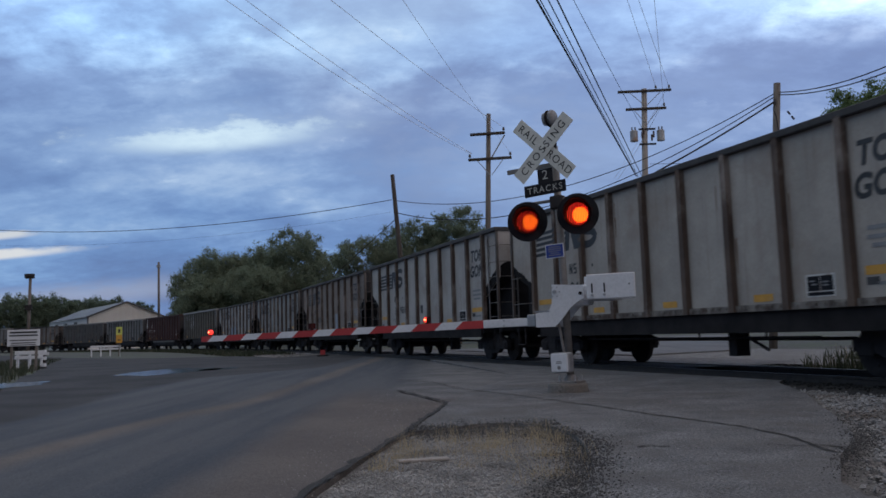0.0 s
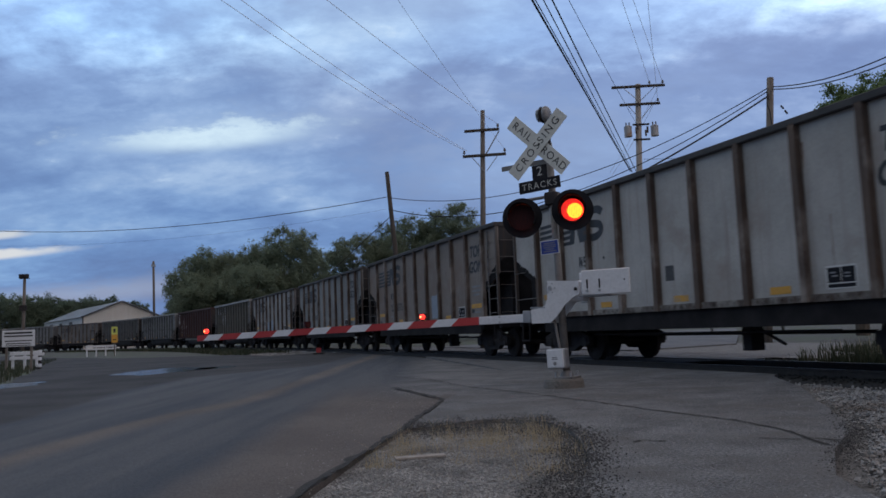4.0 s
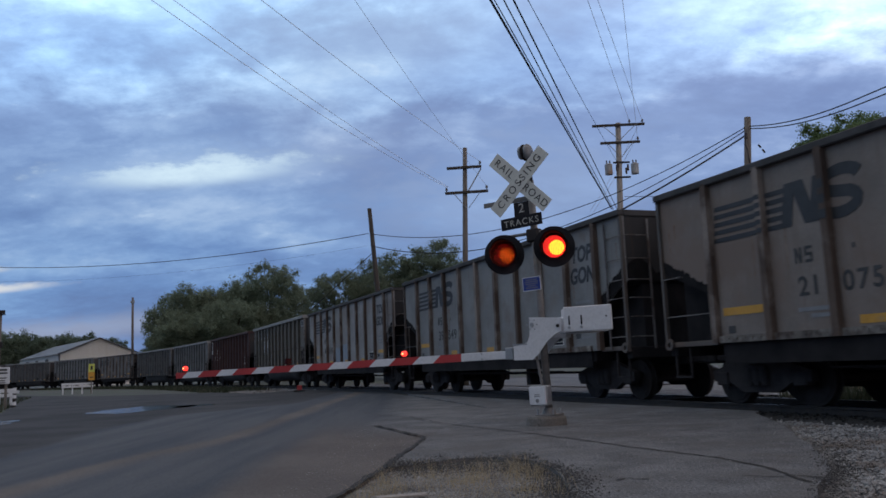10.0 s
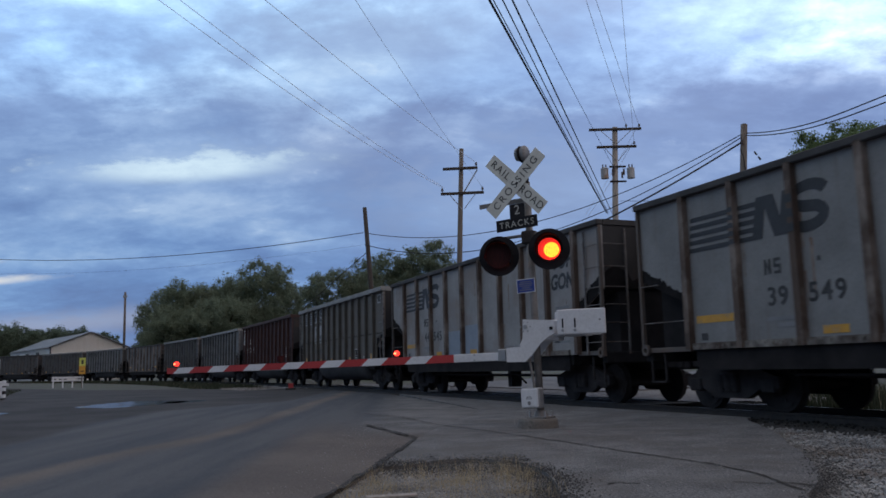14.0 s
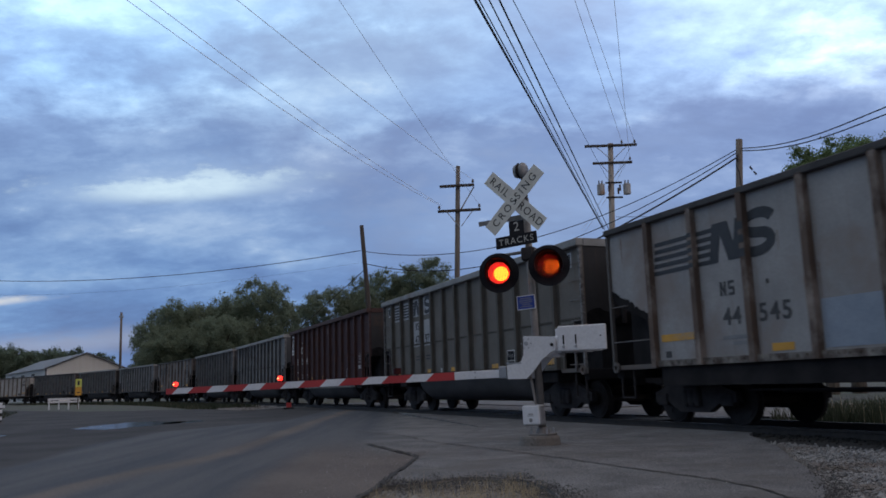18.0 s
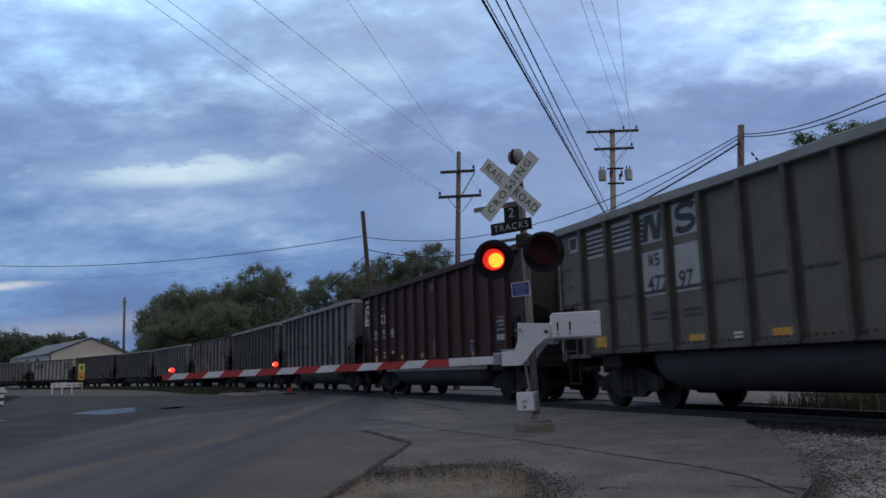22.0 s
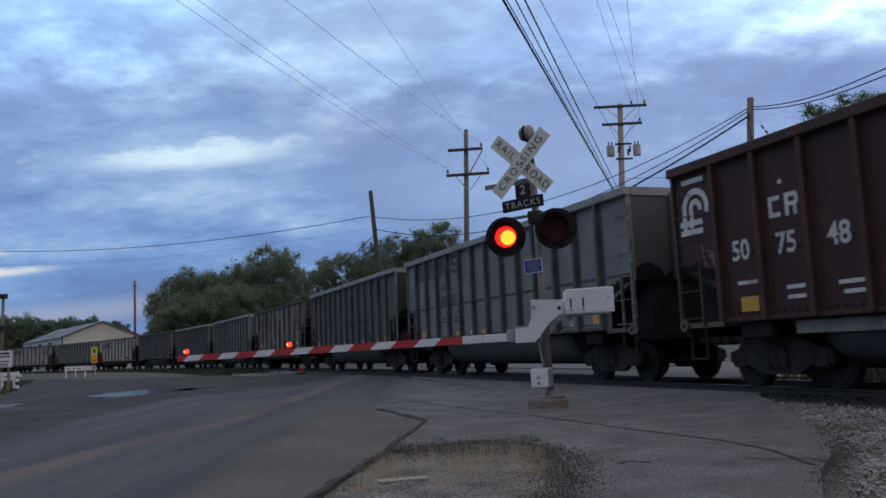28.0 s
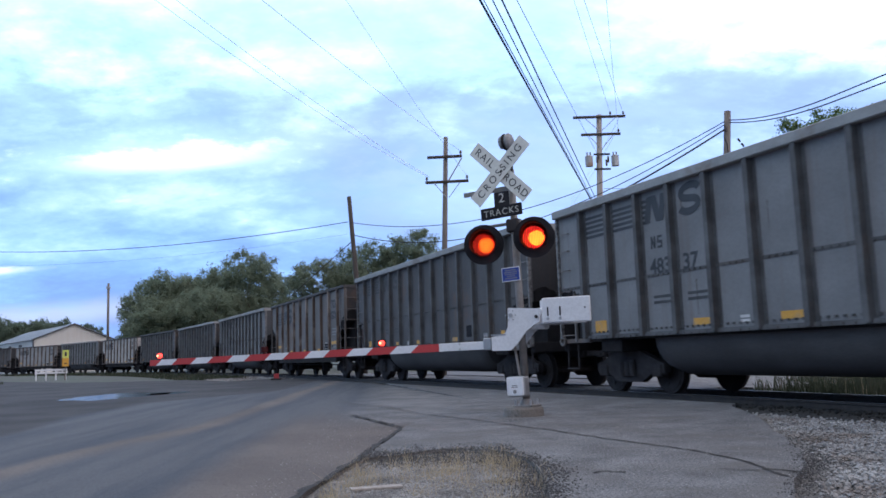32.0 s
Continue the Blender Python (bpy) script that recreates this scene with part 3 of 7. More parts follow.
def ground_sheet():
    bm = B()
    xs = [-1500, -500, -200, -90, -40, -15, 0, 15, 40, 90, 200, 500, 1500]
    ys = [-600, -200, -60, -20, 0, 20, 45, 80, 140, 220, 400, 900, 2500]
    vs = [[bm.verts.new((x, y, -0.14)) for x in xs] for y in ys]
    for j in range(len(ys) - 1):
        for i in range(len(xs) - 1):
            bm.faces.new((vs[j][i], vs[j][i + 1], vs[j + 1][i + 1], vs[j + 1][i]))
    tagged(part("ground", bm, M["soil"]), "bare soil and thin grass reaching to the horizon", "ground", kind="structure")


ground_sheet()


def strip(bm, s0, s1, o0, o1, z0, z1=None, step=2.0):
    """A ribbon along the track between two offsets."""
    n = max(1, int(abs(s1 - s0) / step))
    prev = None
    for k in range(n + 1):
        s = s0 + (s1 - s0) * k / n
        a, b = along(s, o0), along(s, o1)
        cur = (bm.verts.new((a[0], a[1], z0)), bm.verts.new((b[0], b[1], z0 if z1 is None else z1)))
        if prev:
            bm.faces.new((prev[0], cur[0], cur[1], prev[1]))
        prev = cur
    return bm


def sweep(bm, s0, s1, off, prof, step=3.0):
    """A profile of (offset, z) carried along the track."""
    n = max(1, int((s1 - s0) / step))
    prev = None
    for k in range(n + 1):
        s = s0 + (s1 - s0) * k / n
        cur = []
        for o, z in prof:
            x, y, _ = along(s, off + o)
            cur.append(bm.verts.new((x, y, z)))
        if prev:
            for i in range(len(prof)):
                j = (i + 1) % len(prof)
                bm.faces.new((prev[i], prev[j], cur[j], cur[i]))
        prev = cur
    bmesh.ops.recalc_face_normals(bm, faces=bm.faces)
    return bm


# paved areas
lot_pts = [(-1.6, -12), (-1.2, 3.0), (-1.0, 12.0), (-0.5, 20), along(16, -0.3)[:2], along(24, -0.3)[:2], along(31, -0.3)[:2], (-8.6, 40), (-12.2, 46.5), (-15.5, 47), (-20, 50), (-30, 62), (-44, 84), (-52, 92), (-50, 80), (-36, 56), (-23, 44), (-17.2, 34.5), (-11.5, 21.3), (-9.4, 17.0), (-9.6, 8), (-11, -12)]
slab("parking_lot", edge_walk(lot_pts, 1.2, RNG, 0.10), -0.062, M["pave"], "dark patched asphalt lot beside the road", 0.1)
road_pts = [(-5.6, -12), (-5.35, 9.4), (-5.15, 12.2), (-5.3, 19.8), (-5.0, 26), along(30, -0.25)[:2], along(16, -0.25)[:2], (1.2, 17.5), (-0.1, 10.75), (-0.38, 7.8), (-0.69, 6.4), (-0.88, 4.8), (-1.2, 3), (-2.0, -12)]
slab("road", road_pts, -0.055, M["pave"], "worn grey asphalt road leading to the level crossing", 0.1)
apron_pts = [(-0.09, 10.75), (1.2, 17.5), along(15, -0.15)[:2], along(8, -0.15)[:2], along(3, -0.15)[:2], (5.2, 13.0), (4.95, 12.6), (4.63, 11.1), (4.1, 9.45), (3.7, 8.2), (3.37, 7.1), (3.04, 6.3), (2.6, 5.6), (2.15, 4.7), (1.75, 1.0), (1.5, -12), (0.2, -12), (0.45, 2.5), (0.66, 4.4), (0.86, 5.4), (1.02, 6.5), (1.03, 7.2), (0.90, 7.85), (0.62, 8.15), (0.30, 8.20), (-0.10, 7.85), (-0.42, 7.65)]
slab("crossing_apron", edge_walk(apron_pts, 0.5, RNG, 0.025), -0.040, M["apron"], "cracked grey asphalt apron beside the track", 0.1)
slab("gravel_verge", [(-1.3, -12), (-0.86, 4.8), (-0.68, 6.4), (-0.40, 7.8), (-0.05, 8.05), (0.40, 8.38), (0.95, 8.1), (1.15, 6.6), (0.8, 4.4), (0.6, 2.5), (0.4, -12)], -0.085, M["gravel"], "gravel verge with dry grass between road and apron", 0.05)
bm = B()
strip(bm, 2.0, 34, 1.03, 1.55 + 0.52, -0.012)
# asphalt given the dark gravel tone to paint the shade under the train
tagged(part("crossing_infill", bm, M["darkgravel"]), "asphalt filling between the rails at the crossing", "asphalt infill", kind="structure")
bm = B()
strip(bm, 1.9, 34, 2.42, 4.6, -0.014)
tagged(part("crossing_far_side", bm, M["apron"]), "asphalt on the far side of the level crossing", "asphalt", kind="structure")
slab("far_road", [along(11, 5.8)[:2], along(30, 5.8)[:2], (6, 52), (14, 75), (26, 74), (17, 48), (10.5, 30)], -0.05, M["road"], "grey asphalt road beyond the track", 0.08)


def crack(pts, w, rng, name="crack"):
    pts = [p for p in pts]
    fine = []
    for (x0, y0), (x1, y1) in zip(pts, pts[1:]):
        n = max(2, int(math.hypot(x1 - x0, y1 - y0) / 0.12))
        for k in range(n):
            u = k / n
            fine.append((x0 + (x1 - x0) * u + rng.uniform(-0.02, 0.02), y0 + (y1 - y0) * u + rng.uniform(-0.02, 0.02)))
    fine.append(pts[-1])
    bm = B()
    prev = None
    for i, (x, y) in enumerate(fine):
        x2, y2 = fine[min(i + 1, len(fine) - 1)]
        x1, y1 = fine[max(i - 1, 0)]
        d = Vector((x2 - x1, y2 - y1)).normalized()
        ww = w * rng.uniform(0.35, 1.2) / 2
        cur = (bm.verts.new((x - d.y * ww, y + d.x * ww, -0.0345)), bm.verts.new((x + d.y * ww, y - d.x * ww, -0.0345)))
        if prev:
            bm.faces.new((prev[0], prev[1], cur[1], cur[0]))
        prev = cur
    tagged(part(name, bm, M["crack"]), "dark line in the asphalt, for open cracks and the apron's step shadow", "crack", "cracks in the asphalt", "structure")


# this first strip paints the shadow line at the step from apron to road
crack([(-0.91, 13.38), (-0.5, 12.1), (-0.10, 10.78), (-0.26, 9.4), (-0.44, 7.93), (-0.66, 6.43), (-0.86, 5.2), (-1.0, 3.5)], 0.075, RNG)
crack([(-1.43, 17.5), (-0.95, 16.2), (-0.41, 15.4), (0.23, 13.0), (0.85, 11.67), (1.61, 9.74), (2.08, 8.39), (2.5, 7.34), (2.64, 6.59), (2.61, 5.74)], 0.038, RNG)
crack([(3.0, 12.4), (3.5, 12.0), (4.1, 11.9), (4.5, 11.7)], 0.020, RNG)
crack([(1.02, 6.2), (1.12, 6.3), (1.20, 6.28)], 0.03, RNG)
crack([(2.3, 6.2), (2.5, 6.05), (2.62, 6.1), (2.8, 5.9)], 0.03, RNG)
crack([(1.36, 6.24), (1.44, 6.32), (1.52, 6.26), (1.60, 6.22)], 0.035, RNG)


def puddle(cx, cy, rx, ry, rng, label):
    pts = []
    for k in range(28):
        a = k / 28 * math.tau
        r = 1 + 0.35 * noise.noise((cx + math.cos(a) * 1.6, cy + math.sin(a) * 1.6, 3.0)) + rng.uniform(-0.08, 0.08)
        pts.append((cx + rx * r * math.cos(a), cy + ry * r * math.sin(a)))
    bm = B()
    bm.faces.new([bm.verts.new((x, y, -0.056)) for x, y in pts])
    tagged(part("puddle", bm, M["water"]), label, "puddle", "puddles on the lot", "structure")


puddle(-8.9, 25.6, 1.30, 2.7, RNG, "shallow rain puddle reflecting the sky on the lot")
puddle(-7.55, 26.6, 0.55, 1.2, RNG, "small rain puddle on the broken asphalt")
puddle(-10.9, 19.6, 1.0, 1.7, RNG, "rain puddle at the edge of the grass")

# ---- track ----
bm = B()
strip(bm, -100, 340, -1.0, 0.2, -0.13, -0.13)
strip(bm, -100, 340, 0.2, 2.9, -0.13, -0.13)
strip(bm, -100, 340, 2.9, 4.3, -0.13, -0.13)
# bed tone carries the train's shade besides the oil
tagged(part("track_bed", bm, M["dirty_shaded_ballast"]), "oily ballast bed under the track, darkened for the train's shade", "track bed", kind="structure")
PROF = ((-0.065, -0.165), (0.065, -0.165), (0.065, -0.15), (0.012, -0.13), (0.012, -0.04), (0.036, -0.034), (0.036, -0.004), (-0.036, -0.004), (-0.036, -0.034), (-0.012, -0.04), (-0.012, -0.13), (-0.065, -0.15))
track = thing("railway_track", "single railway track on dark ties, curving away", "railway track", kind="structure")
for off in (HALF - 0.7535, HALF + 0.7535):
    r = part("rail", sweep(B(), -100, 340, off, PROF), M["rail"], track)
    bm = B()
    strip(bm, -100, 340, off - 0.02, off + 0.02, -0.001)
    part("rail_head", bm, M["railtop"], r, "shiny worn rail head")
tie_me = None
for k in range(170):
    s = -42 + 0.56 * k
    if 1.5 < s < 34.5:
        continue
    x, y, a = along(s, HALF)
    if tie_me is None:
        tie_me = bpy.data.meshes.new("tie")
        b0 = box(B(), -1.27, 1.27, -0.115, 0.115, -0.33, -0.152, 0.012)
        b0.to_mesh(tie_me)
        b0.free()
        tie_me.materials.append(M["tie"])
    t = part("tie", tie_me, None, track)
    t.matrix_basis = pose(x, y, RNG.uniform(-0.012, 0.012), 0, 0, math.degrees(a) + RNG.uniform(-1, 1))


def scatter(name, count, place, size, material, label, category, seed, flat=0.7):
    """Many small broken stones in one mesh."""
    rng = random.Random(seed)
    base = [(1, 0, 0), (-1, 0, 0), (0, 1, 0), (0, -1, 0), (0, 0, 1), (0, 0, -1)]
    faces = [(0, 2, 4), (2, 1, 4), (1, 3, 4), (3, 0, 4), (2, 0, 5), (1, 2, 5), (3, 1, 5), (0, 3, 5)]
    V, F = [], []
    while count > 0:
        p = place(rng)
        if p is None:
            continue
        count -= 1
        s = rng.uniform(*size)
        rot = Euler((rng.uniform(0, 6.3), rng.uniform(0, 6.3), rng.uniform(0, 6.3))).to_matrix()
        n = len(V)
        for v in base:
            w = rot @ (Vector(v) * s * rng.uniform(0.6, 1.15))
            V.append((p[0] + w.x, p[1] + w.y, p[2] + w.z * flat))
        F += [tuple(n + i for i in f) for f in faces]
    me = bpy.data.meshes.new(name)
    me.from_pydata(V, [], F)
    me.materials.append(material)
    return tagged(new(name, me), label, category, kind="stuff")


EDGE_Y = (-12, 1.0, 4.7, 5.6, 6.3, 7.1, 8.2, 9.45, 11.1, 12.6, 13.4)
EDGE_X = (1.5, 1.75, 2.15, 2.6, 3.04, 3.37, 3.7, 4.1, 4.63, 4.95, 5.3)


def ballast_place(rng):
    s, o = rng.uniform(-16, 1.2), -rng.random() ** 0.8 * 6.0 - 0.75 + rng.gauss(0, 0.12)
    x, y, _ = along(s, o)
    if y > 13.4 or x < float(np.interp(y, EDGE_Y, EDGE_X)) + abs(rng.gauss(0, 0.16)) + (0.10 if y < 8.5 else 0.0):
        return None
    return x, y, -0.108 + 0.03 * rng.random()


shoulder = [along(q, -0.7)[:2] for q in (-30, -20, -12, -6, 0, 1.8)] + [(5.2, 12.9), (4.5, 10.9), (3.6, 8.2), (2.95, 6.3), (2.1, 4.7), (1.7, 1.0), (1.45, -12)]
slab("ballast_shoulder", shoulder, -0.118, M["gravel"], "dusty gravel shoulder beside the track", 0.03)
scatter("ballast_stones", 42000, ballast_place, (0.008, 0.030), M["stone"], "loose pale grey crushed ballast stones beside the track", "ballast", 3)


def dark_place(rng):
    s, o = rng.uniform(-24, 1.6), rng.uniform(-0.1, 3.4)
    x, y, _ = along(s, o)
    return x, y, -0.135 + 0.025 * rng.random()


scatter("track_stones", 6000, dark_place, (0.018, 0.04), M["dirty_shaded_ballast"], "oily ballast stones between the ties, darkened for the train's shade", "ballast", 4)


def dirt_place(rng):
    y = rng.gauss(6.2, 0.75)
    x = float(np.interp(y, EDGE_Y, EDGE_X)) + rng.gauss(0.06, 0.075)
    return x, y, -0.040 + 0.008 * rng.random()


scatter("edge_dirt", 1500, dirt_place, (0.003, 0.009), M["darkgravel"], "dark crumbled dirt along the edge of the apron", "gravel", 21)


def verge_place(rng):
    y = rng.uniform(2.5, 8.1)
    x = rng.uniform(-0.95, 1.05)
    if x < -0.95 + (y - 4) * 0.13 or x > 0.45 + (y - 2.5) * 0.13 or y > 8.1 - abs(x - 0.4) * 0.3:
        return None
    return x, y, -0.082 + 0.006 * rng.random()


scatter("gravel", 17000, verge_place, (0.004, 0.014), M["pebble"], "fine pale gravel on the verge", "gravel", 5)


def loose_place(rng):
    x, y = rng.uniform(-1.2, 4.5), rng.uniform(3.5, 14)
    if x > 2.2 + max(0, (y - 4.5)) * 0.45:
        return None
    return x, y, -0.036 if x > 0.9 else -0.048


scatter("loose_grit", 5000, loose_place, (0.002, 0.008), M["pebble"], "loose grit lying on the asphalt", "grit", 6)


def far_stones(rng):
    s, o = rng.uniform(30, 70), rng.uniform(-3.5, 0.2)
    x, y, _ = along(s, o)
    return x, y, -0.10


scatter("verge_stones", 2500, far_stones, (0.03, 0.08), M["stone"], "pale stones along the track beyond the lot", "ballast", 8)


def grass(name, count, place, h, material, label, seed, lean=0.35, w=0.004):
    """Thin bent blades in one mesh."""
    rng = random.Random(seed)
    V, F = [], []
    for _ in range(count):
        p = place(rng)
        while p is None:
            p = place(rng)
        x, y, z = p
        hh, a = rng.uniform(*h), rng.uniform(0, math.tau)
        dx, dy = math.cos(a), math.sin(a)
        l = rng.uniform(0.1, 1) * lean * hh
        n = len(V)
        ww = w * rng.uniform(0.6, 1.4)
        b = rng.uniform(0, math.tau)
        px, py = math.cos(b) * ww, math.sin(b) * ww
        V += [(x - px, y - py, z), (x + px, y + py, z), (x + dx * l * 0.35 - px * 0.7, y + dy * l * 0.35 - py * 0.7, z + hh * 0.6), (x + dx * l * 0.35 + px * 0.7, y + dy * l * 0.35 + py * 0.7, z + hh * 0.6), (x + dx * l, y + dy * l, z + hh)]
        F += [(n, n + 1, n + 3, n + 2), (n + 2, n + 3, n + 4)]
    me = bpy.data.meshes.new(name)
    me.from_pydata(V, [], F)
    me.materials.append(material)
    return tagged(new(name, me), label, "grass", kind="stuff")


def damp_place(rng):
    """The dark rim of the verge, spilling over the edge of the apron."""
    if rng.random() < 0.6:
        y = rng.uniform(3.0, 7.7)
        e = float(np.interp(y, (2.5, 4.4, 5.6, 6.65, 7.3, 7.75), (0.45, 0.66, 0.92, 1.05, 1.0, 0.88)))
        x = e + rng.gauss(-0.07, 0.13)
        over = x > e - 0.02
    else:
        x, y = rng.uniform(-0.45, 1.0), rng.gauss(7.75, 0.30)
        over = y > float(np.interp(x, (-0.42, -0.10, 0.30, 0.62, 0.90), (7.65, 7.85, 8.20, 8.15, 7.85))) - 0.02
    return x, y, (-0.038 if over else -0.070) + 0.006 * rng.random()


scatter("damp_gravel", 11000, damp_place, (0.003, 0.010), M["darkgravel"], "damp dark gravel along the rim of the verge", "gravel", 15)


TUFTS = [(RNG.gauss(cx, sp), RNG.gauss(cy, sp * 1.3)) for cx, cy, sp, n in ((-0.40, 6.65, 0.14, 12), (0.32, 6.85, 0.16, 16), (0.60, 7.25, 0.13, 14), (0.74, 6.85, 0.08, 9), (0.58, 5.35, 0.10, 7), (-0.62, 5.85, 0.07, 7), (0.05, 6.55, 0.16, 9), (0.70, 6.2, 0.10, 7), (-0.1, 7.1, 0.14, 7), (0.3, 5.9, 0.35, 12)) for _ in range(n)]


def straw_place(rng):
    tx, ty = rng.choice(TUFTS)
    x, y = rng.gauss(tx, 0.05), rng.gauss(ty, 0.06)
    if x < -0.85 + (y - 4) * 0.12 or x > 1.05 or y > 8.0:
        return None
    return x, y, -0.085


grass("dry_grass", 1000, straw_place, (0.04, 0.22), M["straw"], "tufts of dry straw-coloured grass on the verge", 11, 1.1, 0.0013)
grass("flattened_straw", 2600, straw_place, (0.008, 0.03), M["straw"], "flattened dry straw lying on the verge gravel", 23, 4.5, 0.0016)


def weeds_far(rng):
    if rng.random() < 0.92:
        s, o = rng.uniform(-12, 1.4), 3.3 + 8 * rng.random() ** 1.1
    else:
        s, o = rng.uniform(1.4, 5.0), 7.5 + 5 * rng.random()
    x, y, _ = along(s, o)
    return x, y, -0.14


def weed_stones(rng):
    s, o = rng.uniform(-10, 16.0), 4.0 + 9 * rng.random()
    x, y, _ = along(s, o)
    return x, y, -0.125


scatter("verge_stones", 1800, weed_stones, (0.02, 0.06), M["stone"], "pale stones among the weeds beyond the track", "ballast", 9)
grass("trackside_weeds", 20000, weeds_far, (0.06, 0.42), M["weed"], "low green weeds beyond the track", 12, 0.6, 0.011)
grass("dry_weeds", 500, weeds_far, (0.25, 0.60), M["straw"], "thin dry weed stems beyond the track", 22, 0.35, 0.004)
slab("gravel_pull_off", [along(1.4, 4.62)[:2], along(16, 4.62)[:2], along(18, 12)[:2], along(8, 13)[:2], along(5, 8)[:2], along(2.2, 6.4)[:2]], -0.10, M["gravel"], "pale trodden gravel beyond the crossing", 0.04)


def weeds_left(rng):
    s, o = rng.uniform(36, 120), rng.uniform(-4.6, -0.8)
    x, y, _ = along(s, o)
    return x, y, -0.12


grass("trackside_grass", 9000, weeds_left, (0.08, 0.30), M["weed"], "low green grass between lot and track", 13, 0.6, 0.03)


def lawn(rng):
    x, y = rng.uniform(-38, -9.8), rng.uniform(17, 54)
    e = -9.6 - (y - 17) * 0.43
    if x > e - 0.3:
        return None
    return x, y, -0.14


grass("lawn_grass", 16000, lawn, (0.08, 0.28), M["weed"], "unmown green grass beside the lot", 14, 0.6, 0.02)


# ---- wagons ----
LB = 13.9
RIB0, RIBP = 1.40, 1.275
BOGIE = 5.2
MESH = {}


def share(key, build, material):
    """Mesh data made once for each key and material."""
    k = (key, material.name)
    if k not in MESH:
        bm = build()
        me = bpy.data.meshes.new(key)
        bm.to_mesh(me)
        bm.free()
        me.materials.append(material)
        MESH[k] = me
    return MESH[k]


def put(name, me, parent, m=None, label=""):
    ob = new(name, me)
    ob.parent = parent
    if m is not None:
        ob.matrix_basis = m
    if label:
        ob["label"] = label
    return ob


def round_plate(bm, r, y0, y1, cx=0.0, cz=0.0, n=24):
    return prism(bm, [(cx + r * math.cos(i / n * math.tau), cz + r * math.sin(i / n * math.tau)) for i in range(n)], y0, y1)


def wheelset_mesh():
    bm = B()
    tube(bm, (0, -0.95, 0), (0, 0.95, 0), 0.075, n=10)
    for s in (-1, 1):
        round_plate(bm, 0.42, s * 0.70, s * 0.80)
        round_plate(bm, 0.455, s * 0.672, s * 0.70)
        round_plate(bm, 0.36, s * 0.80, s * 0.815)
        round_plate(bm, 0.13, s * 0.80, s * 0.87, n=12)
        for k in range(4):
            a = k * math.tau / 4
            round_plate(bm, 0.035, s * 0.815, s * 0.83, 0.24 * math.cos(a), 0.24 * math.sin(a), 8)
    return bm


def frame_mesh():
    bm = B()
    pts = [(-1.12, 0.40), (-1.12, 0.58), (-0.85, 0.66), (-0.35, 0.84), (0.35, 0.84), (0.85, 0.66), (1.12, 0.58), (1.12, 0.40), (0.74, 0.40), (0.40, 0.22), (-0.40, 0.22), (-0.74, 0.40)]
    prism(bm, pts, -0.07, 0.07)
    for k in (-0.17, 0, 0.17):
        tube(bm, (k, -0.09, 0.34), (k, -0.09, 0.62), 0.075, n=8)
    for x in (-0.89, 0.89):
        box(bm, x - 0.15, x + 0.15, -0.10, 0.10, 0.33, 0.56, 0.02)
    return bm


def bogie(parent, x):
    g = put("bogie", share("bogie_bolster", lambda: box(box(B(), -0.2, 0.2, -1.15, 1.15, 0.38, 0.68, 0.02), -0.35, 0.35, -0.3, 0.3, 0.55, 0.74), M["iron"]), parent, pose(x, 0, 0), "grimy black cast-iron bogie")
    for s in (-1, 1):
        put("side_frame", share("side_frame", frame_mesh, M["iron"]), g, pose(0, s * 1.02, 0))
    ws = []
    for dx in (-0.89, 0.89):
        ws.append(put("wheelset", share("wheelset", wheelset_mesh, M["wheel"]), g, pose(dx, 0, 0.42)))
    return ws


def rib_mesh(z0, z1, w, d):
    def f():
        bm = B()
        prism(bm, [(-w / 2, 0.004), (-w / 2 * 0.75, -d), (w / 2 * 0.75, -d), (w / 2, 0.004)], z0, z1)
        for v in bm.verts:
            x, y, z = v.co
            v.co = (x, z, y)
        if w < 0.15:
            # riveted flange on both sides of the rib
            box(bm, -0.135, 0.135, -0.010, 0.004, z0, z1)
            for sx in (-1, 1):
                for k in range(13):
                    z = z0 + 0.1 + k * (z1 - z0 - 0.2) / 12
                    box(bm, sx * 0.108 - 0.014, sx * 0.108 + 0.014, -0.022, -0.008, z - 0.014, z + 0.014)
        bmesh.ops.recalc_face_normals(bm, faces=bm.faces)
        return bm
    return f


def side_mesh(pts, y0, y1):
    return lambda: prism(B(), pts, y0, y1)


def rung_mesh(w):
    def f():
        bm = B()
        tube(bm, (-w / 2, -0.06, 0), (w / 2, -0.06, 0), 0.010, n=6)
        tube(bm, (-w / 2, -0.06, 0), (-w / 2, 0, 0), 0.012, n=6)
        tube(bm, (w / 2, -0.06, 0), (w / 2, 0, 0), 0.012, n=6)
        return bm
    return f


def plate_mesh(w, h):
    return lambda: box(B(), -w / 2, w / 2, -0.003, 0.0, -h / 2, h / 2)


def marking(parent, name, x, z, w, h, material, y=-HALF - 0.004, label=""):
    return put(name, share("%s_%.2f_%.2f" % (name, w, h), plate_mesh(w, h), material), parent, pose(x, y, z), label)


def smear(parent, x, z, w, h, material):
    """A blurred line of small writing as a plain bar."""
    marking(parent, "lettering_bar", x, z, w, h, material)


